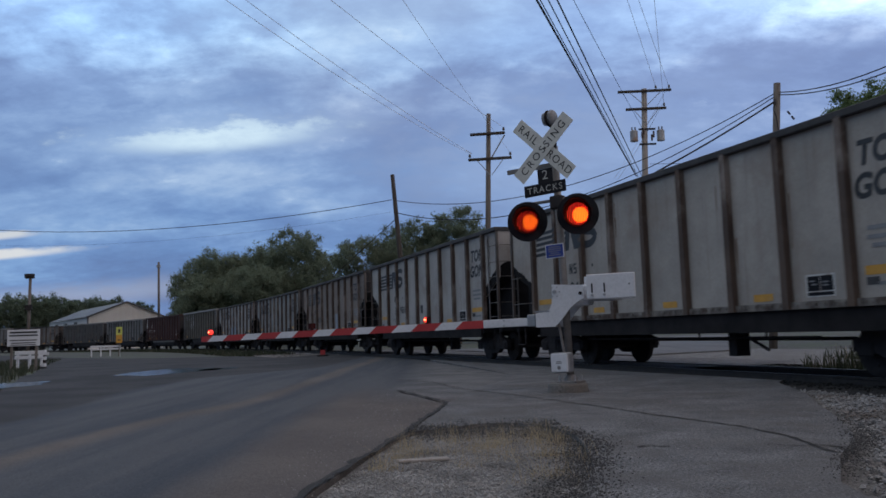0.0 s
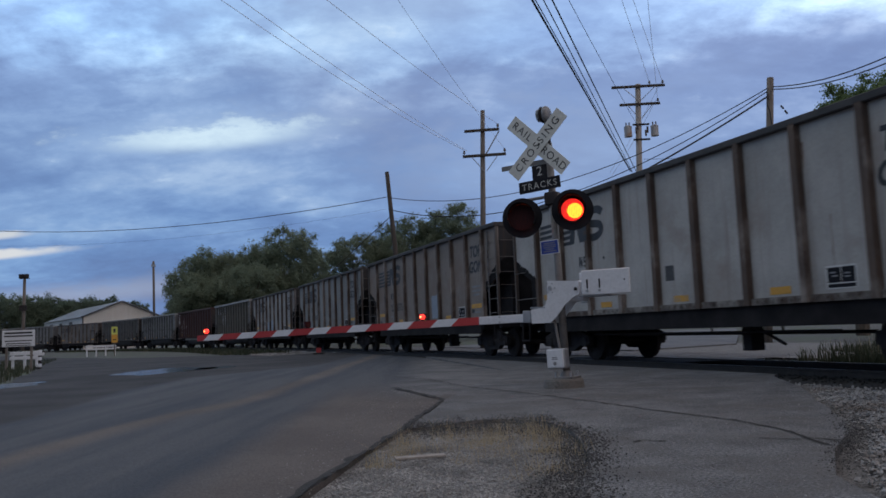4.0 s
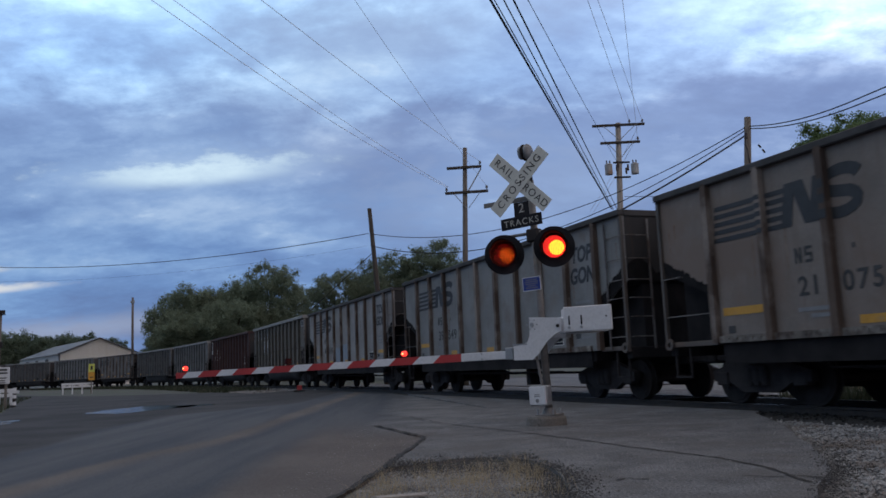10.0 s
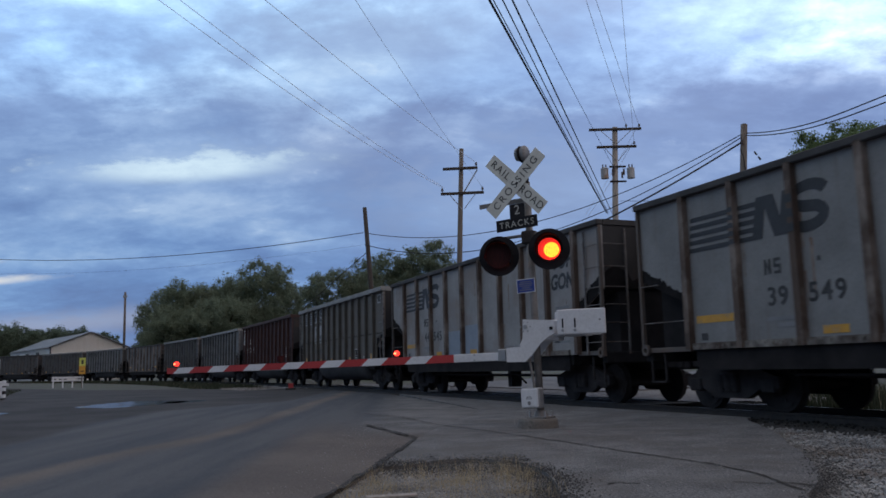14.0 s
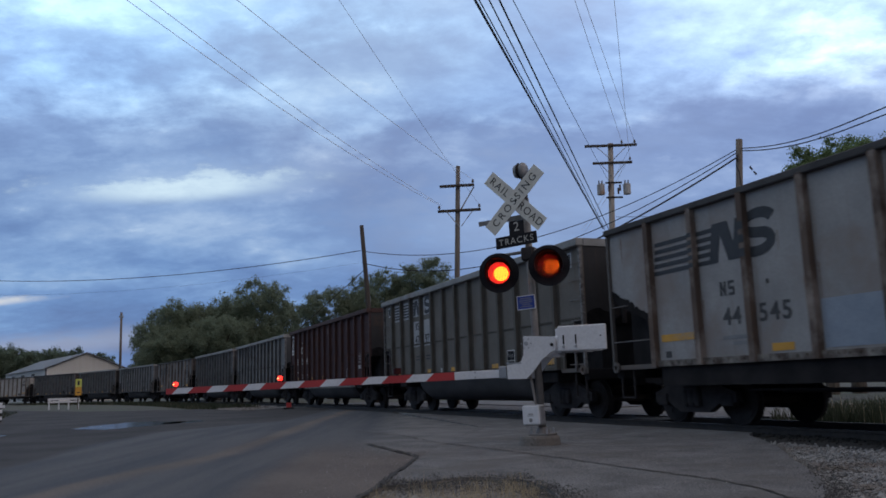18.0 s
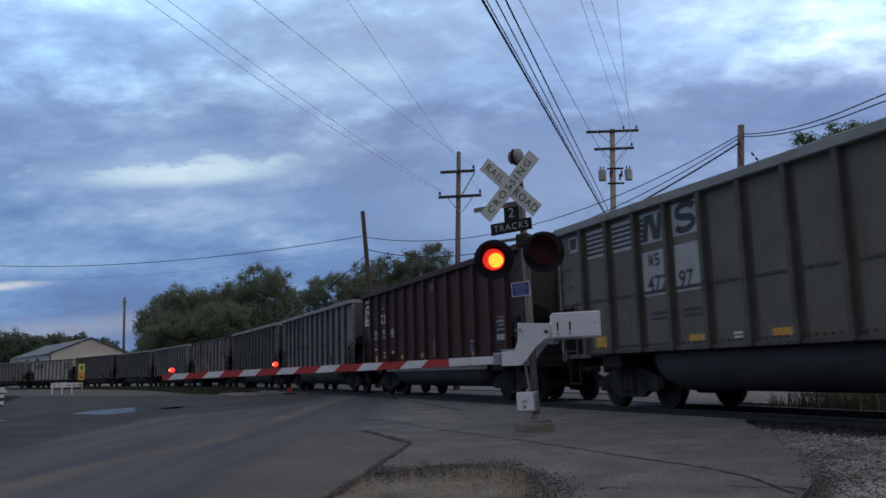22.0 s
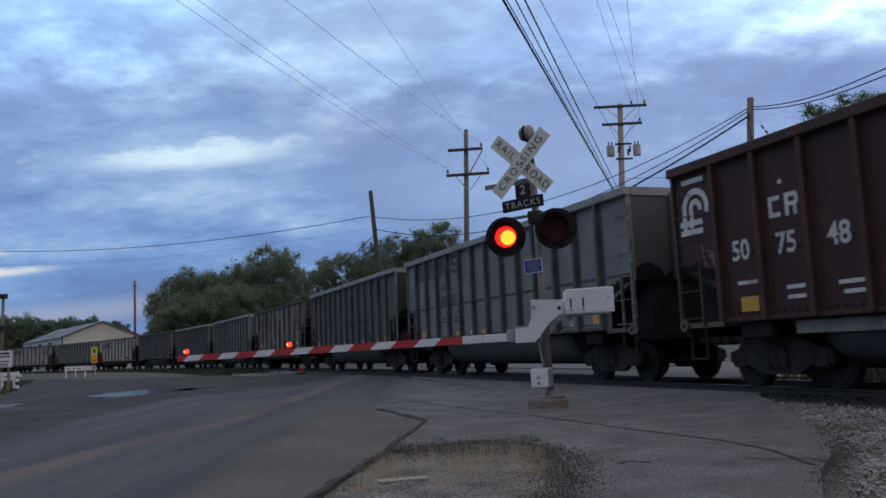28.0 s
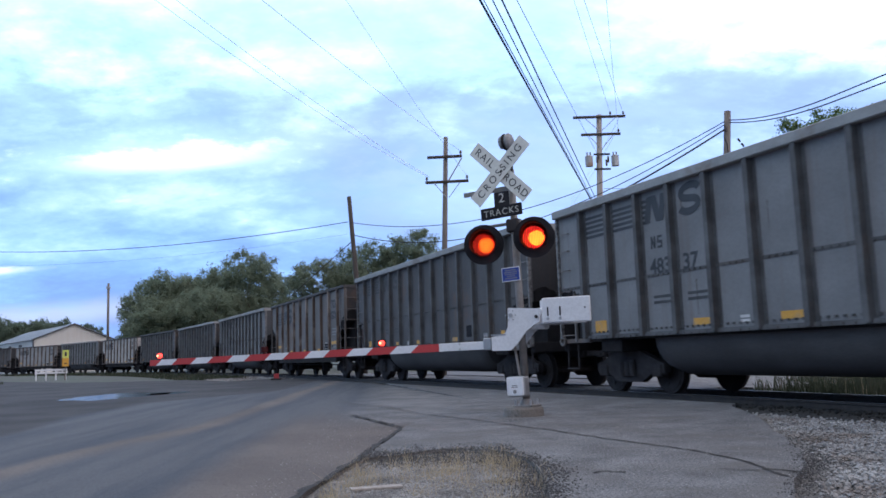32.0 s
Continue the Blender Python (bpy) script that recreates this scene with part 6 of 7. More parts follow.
crossing_signal()
bm = B()
rim = lambda r, z: [bm.verts.new((r * math.cos(k / 36 * math.tau) * (1 + 0.02 * noise.noise((3 * math.cos(k / 36 * math.tau), 3 * math.sin(k / 36 * math.tau), z))), r * math.sin(k / 36 * math.tau), z)) for k in range(36)]
rows = [rim(0.30, -0.06), rim(0.288, 0.06), rim(0.272, 0.088)]
bm.faces.new(rows[-1])
for a, b in zip(rows, rows[1:]):
    for k in range(36):
        bm.faces.new((a[k], a[(k + 1) % 36], b[(k + 1) % 36], b[k]))
cf = tagged(part("concrete_footing", bm, M["concrete"]), "rounded concrete footing carrying the signal mast", "footing")
cf.matrix_basis = pose(1.66, 12.02, 0, 0, 0, -20)

# ---- gate ----
CAP_MID, CAP_NEAR = [], []


def crossing_gate():
    g = thing("crossing_gate", "lowered red and white striped crossing gate with counterweight", "crossing gate", at=pose(1.66, 12.05, 0, 0, 0, -27))
    # machine casing on the mast
    bm = B()
    box(bm, -0.13, 0.42, -0.12, 0.12, 1.20, 1.50, 0.02)
    part("gate_machine", bm, M["white"], g, "white gate mechanism casing")
    cast = [(-0.10, 1.52), (0.37, 1.49), (0.38, 1.30), (0.29, 1.26), (0.16, 1.16), (0.01, 0.98), (-0.08, 0.905), (-0.37, 0.905), (-0.37, 1.11), (-0.24, 1.125), (-0.15, 1.16), (-0.11, 1.25)]
    for y0, y1 in ((-0.215, -0.185), (0.165, 0.195)):
        bm = B()
        prism(bm, cast, y0, y1)
        c = part("arm_support", bm, M["white"], g, "white painted cast arm support plate")
        if y0 < 0:
            for a in range(6):
                part("bolt", disc(B(), 0.011, y0 - 0.008, y0 - 0.0005, -0.06 + 0.075 * math.cos(a * 1.047), 1.41 + 0.075 * math.sin(a * 1.047), 6), M["steel"], c)
            part("pivot_cap", disc(B(), 0.03, y0 - 0.02, y0 - 0.0005, -0.06, 1.41, 12), M["steel"], c)
            part("bolt", disc(B(), 0.025, y0 - 0.02, y0 - 0.0005, 0.33, 1.375, 8), M["iron"], c)
    part("web_plate", box(B(), -0.37, -0.12, -0.185, 0.165, 0.905, 0.95), M["white"], g)
    part("top_strap", box(B(), -0.38, -0.15, -0.22, 0.20, 1.125, 1.145), M["steel"], g)
    # counterweight
    for y0, y1 in ((-0.265, -0.222), (0.202, 0.24)):
        bm = B()
        sh = 0.08 if y0 < 0 else -0.10
        box(bm, 0.355 + sh, 1.055 + sh, y0, y1, 1.275, 1.63, 0.012)
        c = part("counterweight", bm, M["white"], g, "white rectangular counterweight plate")
        if y0 < 0:
            for x in (0.52, 0.70):
                part("slot", box(B(), x - 0.011, x + 0.011, y0 - 0.003, y0 - 0.0005, 1.37, 1.50), M["black"], c)
                part("bolt", disc(B(), 0.02, y0 - 0.02, y0 - 0.0005, x, 1.335, 8), M["steel"], c)
            part("bolt", disc(B(), 0.012, y0 - 0.004, y0 - 0.0005, 1.06, 1.47, 8), M["black"], c)
    part("counterweight_bar", box(B(), 0.36, 0.82, -0.22, 0.20, 1.26, 1.274), M["steel"], g)
    # the arm
    L0 = 7.10
    rise = lambda u: 1.0 - (u / L0) * 0.11
    tilt = math.degrees(math.atan2(0.11, L0))
    arm = part("arm_tube", box(B(), -1.30, -0.42, -0.035, 0.035, -0.061, 0.061, 0.006), M["white"], g, "bare white aluminium root of the arm")
    arm.matrix_basis = pose(0, -0.02, 1.0, 0, -tilt, 0)
    for x in (-0.5, -0.95):
        part("bolt", disc(B(), 0.014, -0.045, -0.0355, x, 0.04, 8), M["steel"], arm)
        part("bolt", disc(B(), 0.014, -0.045, -0.0355, x, -0.04, 8), M["steel"], arm)
    part("arm_clamp", box(B(), -0.56, -0.43, -0.08, 0.06, 0.92, 1.10, 0.01), M["steel"], g)
    edges = [1.29 + 0.80 * (k // 2) + (0.43 if k % 2 else 0.0) for k in range(16)]
    edges[-1] = L0
    sl = 0.07
    for k in range(len(edges) - 1):
        a, b = edges[k], edges[k + 1]
        hw = 0.061 - 0.010 * (a / L0)
        bm = B()
        s0 = sl if k else 0.0
        s1 = sl if k < len(edges) - 2 else 0.0
        prism(bm, [(-b - s1, -hw), (-a - s0, -hw), (-a + s0, hw), (-b + s1, hw)], -0.030, 0.030)
        red = k % 2 == 0
        o = part("arm_stripe", bm, M["armred"] if red else M["armwhite"], g, "red reflective stripe" if red else "white reflective stripe")
        o.matrix_basis = pose(0, -0.02, 1.0, 0, -tilt, 0)

    # arm lamps
    def arm_lamp(u, store):
        z = rise(u) + 0.066
        l = part("arm_lamp", tube(B(), (-u, -0.02, z - 0.02), (-u, -0.02, z + 0.012), 0.03, n=10), M["iron"], g, "small round red gate arm lamp")
        part("arm_lamp_lens", ball(B(), (-u, -0.02, z + 0.055), 0.050, 1, 1, 0.95, 16, 10), M["tiplight"], l, "glowing red arm lamp lens", True)
        part("arm_lamp_core", ball(B(), (-u - 0.005, -0.045, z + 0.055), 0.030, 1, 1, 0.8, 12, 8), M["tipcore"], l, "hot middle of the lamp", True)
        part("arm_lamp_cap", tube(B(), (-u, -0.02, z + 0.10), (-u, -0.02, z + 0.108), 0.03, n=12), M["iron"], l)
        if store is not None:
            bm = B()
            n = 16
            prev = None
            for k in range(n + 1):
                a = math.pi + k / n * math.pi * 1.06 - 0.09
                cur = [bm.verts.new((r * math.cos(a), r * math.sin(a), zz)) for r, zz in ((0.066, 0.0), (0.066, 0.095), (0.062, 0.095), (0.062, 0.0))]
                if prev:
                    for i in range(4):
                        bm.faces.new((prev[i], prev[(i + 1) % 4], cur[(i + 1) % 4], cur[i]))
                prev = cur
            bmesh.ops.recalc_face_normals(bm, faces=bm.faces)
            # added half shell; turned forward it imitates the arm lamp switched off
            o = part("shutter_shell", bm, M["unlit_red"], l, "added dark red shell standing in for the unlit arm lamp")
            o.location = (-u, -0.02, z + 0.011)
            store.append((o, -u, -0.02, z + 0.011))
    arm_lamp(6.90, None)
    arm_lamp(4.58, CAP_MID)
    arm_lamp(2.31, CAP_NEAR)


crossing_gate()


# ---- poles and wires ----
def pole(name, x, y, top, r0, r1, material, label, lean=(0, 0), extras=None):
    p = thing(name, label, "utility pole", "utility poles", at=pose(x, y, -0.14))
    part("shaft", tube(B(), (-lean[0], -lean[1], 0), (0, 0, top + 0.14), r0, r1, 12), material, p, "", True)
    if extras:
        extras(p)
    return p


def crossarm(p, z, x0, x1, yaw, pins, brace=True, mat_arm="poledark", up=True):
    a = part("crossarm", box(B(), x0, x1, -0.06, 0.06, -0.06, 0.06, 0.01), M[mat_arm], p, "weathered wooden crossarm")
    a.matrix_basis = pose(0, -0.14, z + 0.14, 0, 0, yaw)
    for x in pins:
        bm = B()
        tube(bm, (x, 0, 0.06), (x, 0, 0.14), 0.02, n=6)
        tube(bm, (x, 0, 0.13), (x, 0, 0.26), 0.065, 0.045, 10)
        part("insulator", bm, M["insulator"], a, "brown porcelain pin insulator")
    if brace:
        for sx in (-1, 1):
            e = min(abs(x0), abs(x1)) * 0.62
            part("brace", tube(B(), (sx * e, -0.07, -0.05), (sx * 0.05, 0.0, -0.75), 0.018, n=6), M["steel"], a)
    return a


def extras_a(p):
    crossarm(p, 9.98, -0.90, 0.72, -8, (0.66,), False)
    part("brace", tube(B(), (0.70, -0.12, 10.05), (0.03, -0.05, 8.95), 0.03, n=6), M["steel"], p)
    crossarm(p, 8.80, -1.02, 0.98, -8, (-0.95, 0.92), True)


pole("utility_pole", 2.02, 37.05, 10.95, 0.155, 0.10, M["pole"], "grey wooden utility pole with two crossarms", (0.45, 0), extras_a)


def extras_b(p):
    crossarm(p, 12.86, -1.38, 1.32, -3, (0.55, 1.22), True, "poledark")
    crossarm(p, 11.93, -1.02, 1.02, -3, (0.92,), True, "poledark")
    for sx in (-1, 1):
        bm = B()
        tube(bm, (sx * 0.68, -0.1, 10.40), (sx * 0.68, -0.1, 10.92), 0.195, n=16)
        t = part("transformer", bm, M["ceramic"], p, "grey pole transformer can")
        part("transformer_lid", tube(B(), (sx * 0.68, -0.1, 10.92), (sx * 0.68, -0.1, 10.98), 0.205, 0.09, 16), M["ceramic"], t)
        for k in (-0.1, 0.1):
            part("bushing", tube(B(), (sx * 0.68 + k * 0.8, -0.1, 10.96), (sx * 0.68 + k * 0.8, -0.1, 11.14), 0.035, n=8), M["insulator"], t)
    for z in (10.98, 10.20):
        part("cutout_arm", box(B(), -0.42, 0.42, -0.16, -0.06, z, z + 0.08), M["iron"], p)
    for x, z in ((-0.28, 10.7), (0.30, 10.72), (-0.2, 10.9), (0.2, 10.55)):
        part("fuse_cutout", tube(B(), (x, -0.2, z - 0.16), (x, -0.2, z + 0.16), 0.05, n=8), M["insulator"], p)


pole("utility_pole", 10.25, 40.8, 13.0, 0.19, 0.14, M["polelight"], "tall pale utility pole with two crossarms and transformers", (0.6, 0), extras_b)


def extras_c(p):
    part("spool_insulator", tube(B(), (-0.2, -0.16, 9.62), (-0.2, -0.16, 9.42), 0.05, n=8), M["insulator"], p)
    part("cable_loop", wire_mesh([(-0.22, -0.18, 9.40), (-0.30, -0.2, 9.20), (-0.2, -0.2, 8.9), (-0.14, -0.15, 8.3)], 0.02), M["wire"], p)
    for x, z in ((0.28, 9.15), (0.42, 8.95)):
        part("drop_clamp", tube(B(), (x, -0.1, z), (x + 0.10, -0.1, z - 0.14), 0.04, n=6), M["wire"], p)


def wire_mesh(pts, r, n=5):
    bm = B()
    prev = None
    for i, p in enumerate(pts):
        a = Vector(pts[max(0, i - 1)])
        b = Vector(pts[min(len(pts) - 1, i + 1)])
        q = (b - a).to_track_quat("Z", "Y").to_matrix()
        cur = [bm.verts.new(Vector(p) + q @ Vector((r * math.cos(k / n * math.tau), r * math.sin(k / n * math.tau), 0))) for k in range(n)]
        if prev:
            for k in range(n):
                bm.faces.new((prev[k], prev[(k + 1) % n], cur[(k + 1) % n], cur[k]))
        prev = cur
    return bm


pole("utility_pole", 12.98, 31.05, 10.15, 0.16, 0.13, M["pole"], "stout grey utility pole with cable attachments", (0.9, 0), extras_c)
pole("utility_pole", -3.22, 47.2, 10.25, 0.17, 0.12, M["poledark"], "dark leaning utility pole with a guy wire", (-0.75, 0))
pole("utility_pole", -41.3, 114.7, 12.2, 0.20, 0.15, M["pole"], "slim utility pole far beyond the train", (-0.1, 0), lambda p: part("pole_cap", box(B(), -0.25, 0.25, -0.15, 0.15, 11.55, 11.9), M["steel"], p))


def extras_f(p):
    for dx in (-0.35, 0.4):
        bm = B()
        box(bm, dx - 0.32, dx + 0.32, -0.5, -0.1, 11.1, 11.7, 0.05)
        part("floodlight", bm, M["iron"], p, "dark floodlight head")
    part("bracket", box(B(), -0.75, 0.75, -0.1, 0.0, 11.0, 11.1), M["iron"], p)
    part("meter_box", box(B(), -0.5, 0.5, -0.5, -0.2, 6.3, 7.1), M["iron"], p)


pole("lighting_pole", -62.3, 120, 11.3, 0.26, 0.2, M["pole"], "wooden lighting pole with floodlight heads", (0.2, 0), extras_f)


def extras_g(p):
    for z in (12.0, 10.3):
        crossarm(p, z, -1.6, 1.6, 0, (-1.4, 0, 1.4), False)


pole("utility_pole", -80.6, 134, 12.4, 0.2, 0.15, M["pole"], "far wooden utility pole with crossarms", (0, 0), extras_g)


def wire(a, b, r, sag=0.0, label="black overhead cable", n=26, extend=0.0):
    bare = "bare" in label
    a, b = Vector(a), Vector(b)
    pts = []
    for k in range(n + 1):
        u = k / n * (1 + extend)
        p = a.lerp(b, u)
        p.z -= sag * 4 * u * (1 - u) if u <= 1 else -sag * 4 * (u - 1)
        pts.append(tuple(p))
    tagged(part("overhead_wire", wire_mesh(pts, r), M["linewire" if bare else "wire"]), label, "overhead wire", "overhead wires")


# the heavy bundle passing overhead towards the far side
for a, b, r in (((14.10, 60, 12.1), (2.67, 22, 10.08), 0.034), ((14.25, 60, 12.05), (2.99, 22, 10.07), 0.018), ((14.55, 60, 12.0), (3.24, 22, 10.06), 0.024), ((14.2, 60, 12.0), (2.80, 22, 10.0), 0.016)):
    wire(a, b, r, 0.0, "heavy black cable passing over the crossing", 10, 0.9)
wire((10.0, 40.6, 10.9), (3.36, 20, 9.21), 0.009, 0.05, "single thin overhead wire", 20, 0.8)
wire((10.80, 40.66, 13.1), (7.09, 30, 13.31), 0.009, 0.0, "thin bare overhead line wire", 10, 3.4)
wire((11.47, 40.66, 13.1), (7.52, 30, 13.29), 0.009, 0.0, "thin bare overhead line wire", 10, 3.4)
wire((11.17, 40.66, 12.2), (8.12, 30, 13.27), 0.009, 0.0, "thin bare overhead line wire", 10, 3.4)
wire((11.47, 40.94, 13.1), (12.5, 60, 12.0), 0.009, 0.2, "thin bare overhead line wire", 16)
wire((11.17, 40.94, 12.2), (12.2, 60, 11.2), 0.009, 0.2, "thin bare overhead line wire", 16)
# three wires from the crossarms of the grey pole towards the approach
wire((1.12, 36.9, 9.05), (-6.07, 22, 10.39), 0.0085, 0.22, "thin bare overhead line wire", 24, 1.2)
wire((1.20, 36.9, 9.05), (-5.51, 22, 10.37), 0.0085, 0.16, "thin bare overhead line wire", 24, 1.2)
wire((2.68, 36.9, 10.25), (-3.12, 22, 10.29), 0.0085, 0.10, "thin bare overhead line wire", 24, 1.2)
wire((2.95, 36.9, 9.05), (-1.2, 22, 10.4), 0.006, 0.10, "thin bare overhead line wire", 24, 1.2)
# service cables between the poles
wire((-3.29, 47.0, 8.72), (-33.5, 60, 9.55), 0.022, 0.75, "sagging black service cable", 30, 0.9)
wire((-3.35, 47.0, 8.0), (-33.5, 60, 8.4), 0.005, 0.6, "thin sagging service cable", 30, 0.9)
wire((-3.2, 47.0, 8.7), (12.80, 31.0, 9.72), 0.020, 1.65, "sagging black service cable", 40)
wire((-3.2, 47.0, 8.0), (3.2, 40.0, 6.6), 0.024, 0.35, "sagging black service cable", 20)
wire((3.2, 40.0, 6.6), (12.80, 31.0, 9.60), 0.020, 0.62, "sagging black service cable", 30)
wire((12.80, 30.9, 9.40), (8.56, 32.0, 7.1), 0.036, 0.06, "thick black drop cable from the pole", 16, 0.5)
wire((12.98, 30.9, 9.75), (13.33, 24, 8.45), 0.022, 0.18, "sagging black service cable", 16, 1.2)
wire((12.98, 30.9, 9.65), (13.36, 24, 8.28), 0.022, 0.18, "sagging black service cable", 16, 1.2)
wire((-3.05, 47.18, 7.64), (-6.6, 45.5, 4.2), 0.022, 0.0, "guy wire staying the dark pole", 4)
wire((10.3, 40.8, 9.1), (19.2, 37.6, 8.9), 0.012, 0.2, "thin dark service wire", 10)


# ---- trees ----
def tree(x, y, h, spread, seed, leaves, size, material="leaf", open_=0.0, low=0.25, label="broad-leaved tree with a full dark green crown", flat=1.0):
    rng = np.random.RandomState(seed)
    r2 = random.Random(seed)
    h *= 1.03
    t = thing("tree", label, "tree", "trees behind the train", at=pose(x, y, -0.14))
    bm = B()
    tube(bm, (0, 0, 0), (0.1, 0, h * 0.36), h * 0.028, h * 0.02, 9)
    tips = []
    for k in range(9):
        a = k / 9 * math.tau + r2.uniform(-0.3, 0.3)
        z0 = h * r2.uniform(0.22, 0.4)
        rr = spread * r2.uniform(0.45, 0.85)
        z1 = h * r2.uniform(0.45, 0.88)
        mid = (rr * 0.4 * math.cos(a), rr * 0.4 * math.sin(a), z0 + (z1 - z0) * 0.55)
        end = (rr * math.cos(a), rr * math.sin(a), z1)
        tube(bm, (0.05, 0, z0), mid, h * 0.012, h * 0.008, 6, False)
        tube(bm, mid, end, h * 0.008, h * 0.003, 5, False)
        tips += [mid, end]
    part("trunk", bm, M["bark"], t, "dark trunk with spreading limbs")
    # clumps through an uneven egg, denser outside
    nc = 420
    C = []
    mid = np.array([0, 0, h * (low + (1 - low) * 0.5)])
    while len(C) < nc:
        v = rng.normal(size=3)
        v /= np.linalg.norm(v)
        if v[2] < -0.2 and rng.rand() < 0.5:
            continue
        q = rng.uniform(0.35, 1.0) ** 0.55
        bump = 0.92 + 0.22 * noise.noise((v[0] * 1.7 + seed, v[1] * 1.7, v[2] * 1.7)) + 0.10 * noise.noise((v[0] * 5 + seed, v[1] * 5, v[2] * 5))
        C.append(mid + np.array([v[0] * spread, v[1] * spread * flat, v[2] * h * (1 - low) * 0.5]) * q * bump)
    C = np.array(C + [np.array(p) for p in tips])
    rad = rng.uniform(0.09, 0.17, len(C)) * spread * (1 - 0.3 * open_)
    leaves = int(leaves * 6.5)
    size = size * 0.34
    idx = rng.randint(0, len(C), leaves)
    d = rng.normal(size=(leaves, 3))
    d /= np.linalg.norm(d, axis=1)[:, None]
    pos = C[idx] + d * (rad[idx] * rng.uniform(0.0, 1.15, leaves))[:, None]
    pos[:, 2] = np.maximum(pos[:, 2], h * 0.05)
    s = size * rng.uniform(0.4, 1.2, leaves)
    u = rng.normal(size=(leaves, 3))
    u /= np.linalg.norm(u, axis=1)[:, None]
    w = np.cross(u, d + 0.6 * rng.normal(size=(leaves, 3)))
    w /= np.linalg.norm(w, axis=1)[:, None] + 1e-6
    V = np.stack([pos - u * s[:, None], pos + w * s[:, None] * 0.5, pos + u * s[:, None], pos - w * s[:, None] * 0.5], axis=1).reshape(-1, 3)
    F = np.arange(leaves * 4).reshape(-1, 4)
    me = bpy.data.meshes.new("crown")
    me.from_pydata(V.tolist(), [], F.tolist())
    me.materials.append(M[material])
    o = new("crown", me)
    o.parent = t
    o["kind"] = "stuff"
    return t


# the tall group left of the gap
tree(-30.2, 104, 12.2, 6.2, 21, 9000, 0.42, low=0.1)
tree(-26.0, 108, 12.9, 6.5, 22, 10000, 0.42, low=0.1)
tree(-19.4, 104, 14.3, 6.0, 23, 11000, 0.42, low=0.12)
tree(-34.6, 110, 7.5, 3.9, 24, 4500, 0.40, low=0.05, label="small bushy tree at the edge of the group")
tree(-23.5, 97, 10.0, 5.0, 25, 7000, 0.40, low=0.05, label="bushy tree in front of the tall group")
tree(-17.4, 99, 9.0, 2.2, 26, 4000, 0.38, low=0.05, label="narrow bushy tree beside the gap")
tree(-29.0, 98, 8.5, 4.6, 30, 6000, 0.40, low=0.05, label="bushy tree in front of the tall group")
# the open group behind the dark pole
tree(-8.2, 76, 10.2, 3.2, 31, 3600, 0.30, open_=0.6, low=0.45, label="open-crowned tree with sky showing through")
tree(-3.6, 78, 11.9, 4.6, 32, 7500, 0.32, open_=0.3, low=0.25)
tree(0.6, 76, 12.4, 4.0, 33, 8500, 0.32, low=0.2)
tree(-4.4, 84, 9.4, 4.2, 34, 6500, 0.34, low=0.05)
tree(3.5, 82, 9.5, 4.0, 35, 6000, 0.34, low=0.05)
# over the wagons by the stout pole
tree(20.2, 37.5, 12.1, 2.7, 41, 11000, 0.24, "leaf_near", low=0.45, label="leafy tree top showing over the wagons")
tree(23.0, 39.5, 12.8, 3.2, 42, 9000, 0.24, "leaf_near", low=0.4, label="leafy tree top showing over the wagons")
tree(18.7, 37.0, 10.8, 1.9, 43, 9000, 0.20, "leaf_near", open_=0.2, low=0.35, label="thin leafy tree top over the wagons")
# distant woods
for k, (x, h, s) in enumerate(((-160, 15, 10), (-146, 13, 9), (-132, 14, 9), (-120, 15, 8), (-112, 15, 8), (-104, 13.5, 7), (-97, 13.6, 7), (-90, 13.0, 6), (-84, 12.4, 5))):
    tree(x, 226 - k, h, s, 60 + k, 5200, 0.75, "leaf_far", low=0.02, label="distant dark green tree beyond the shed")


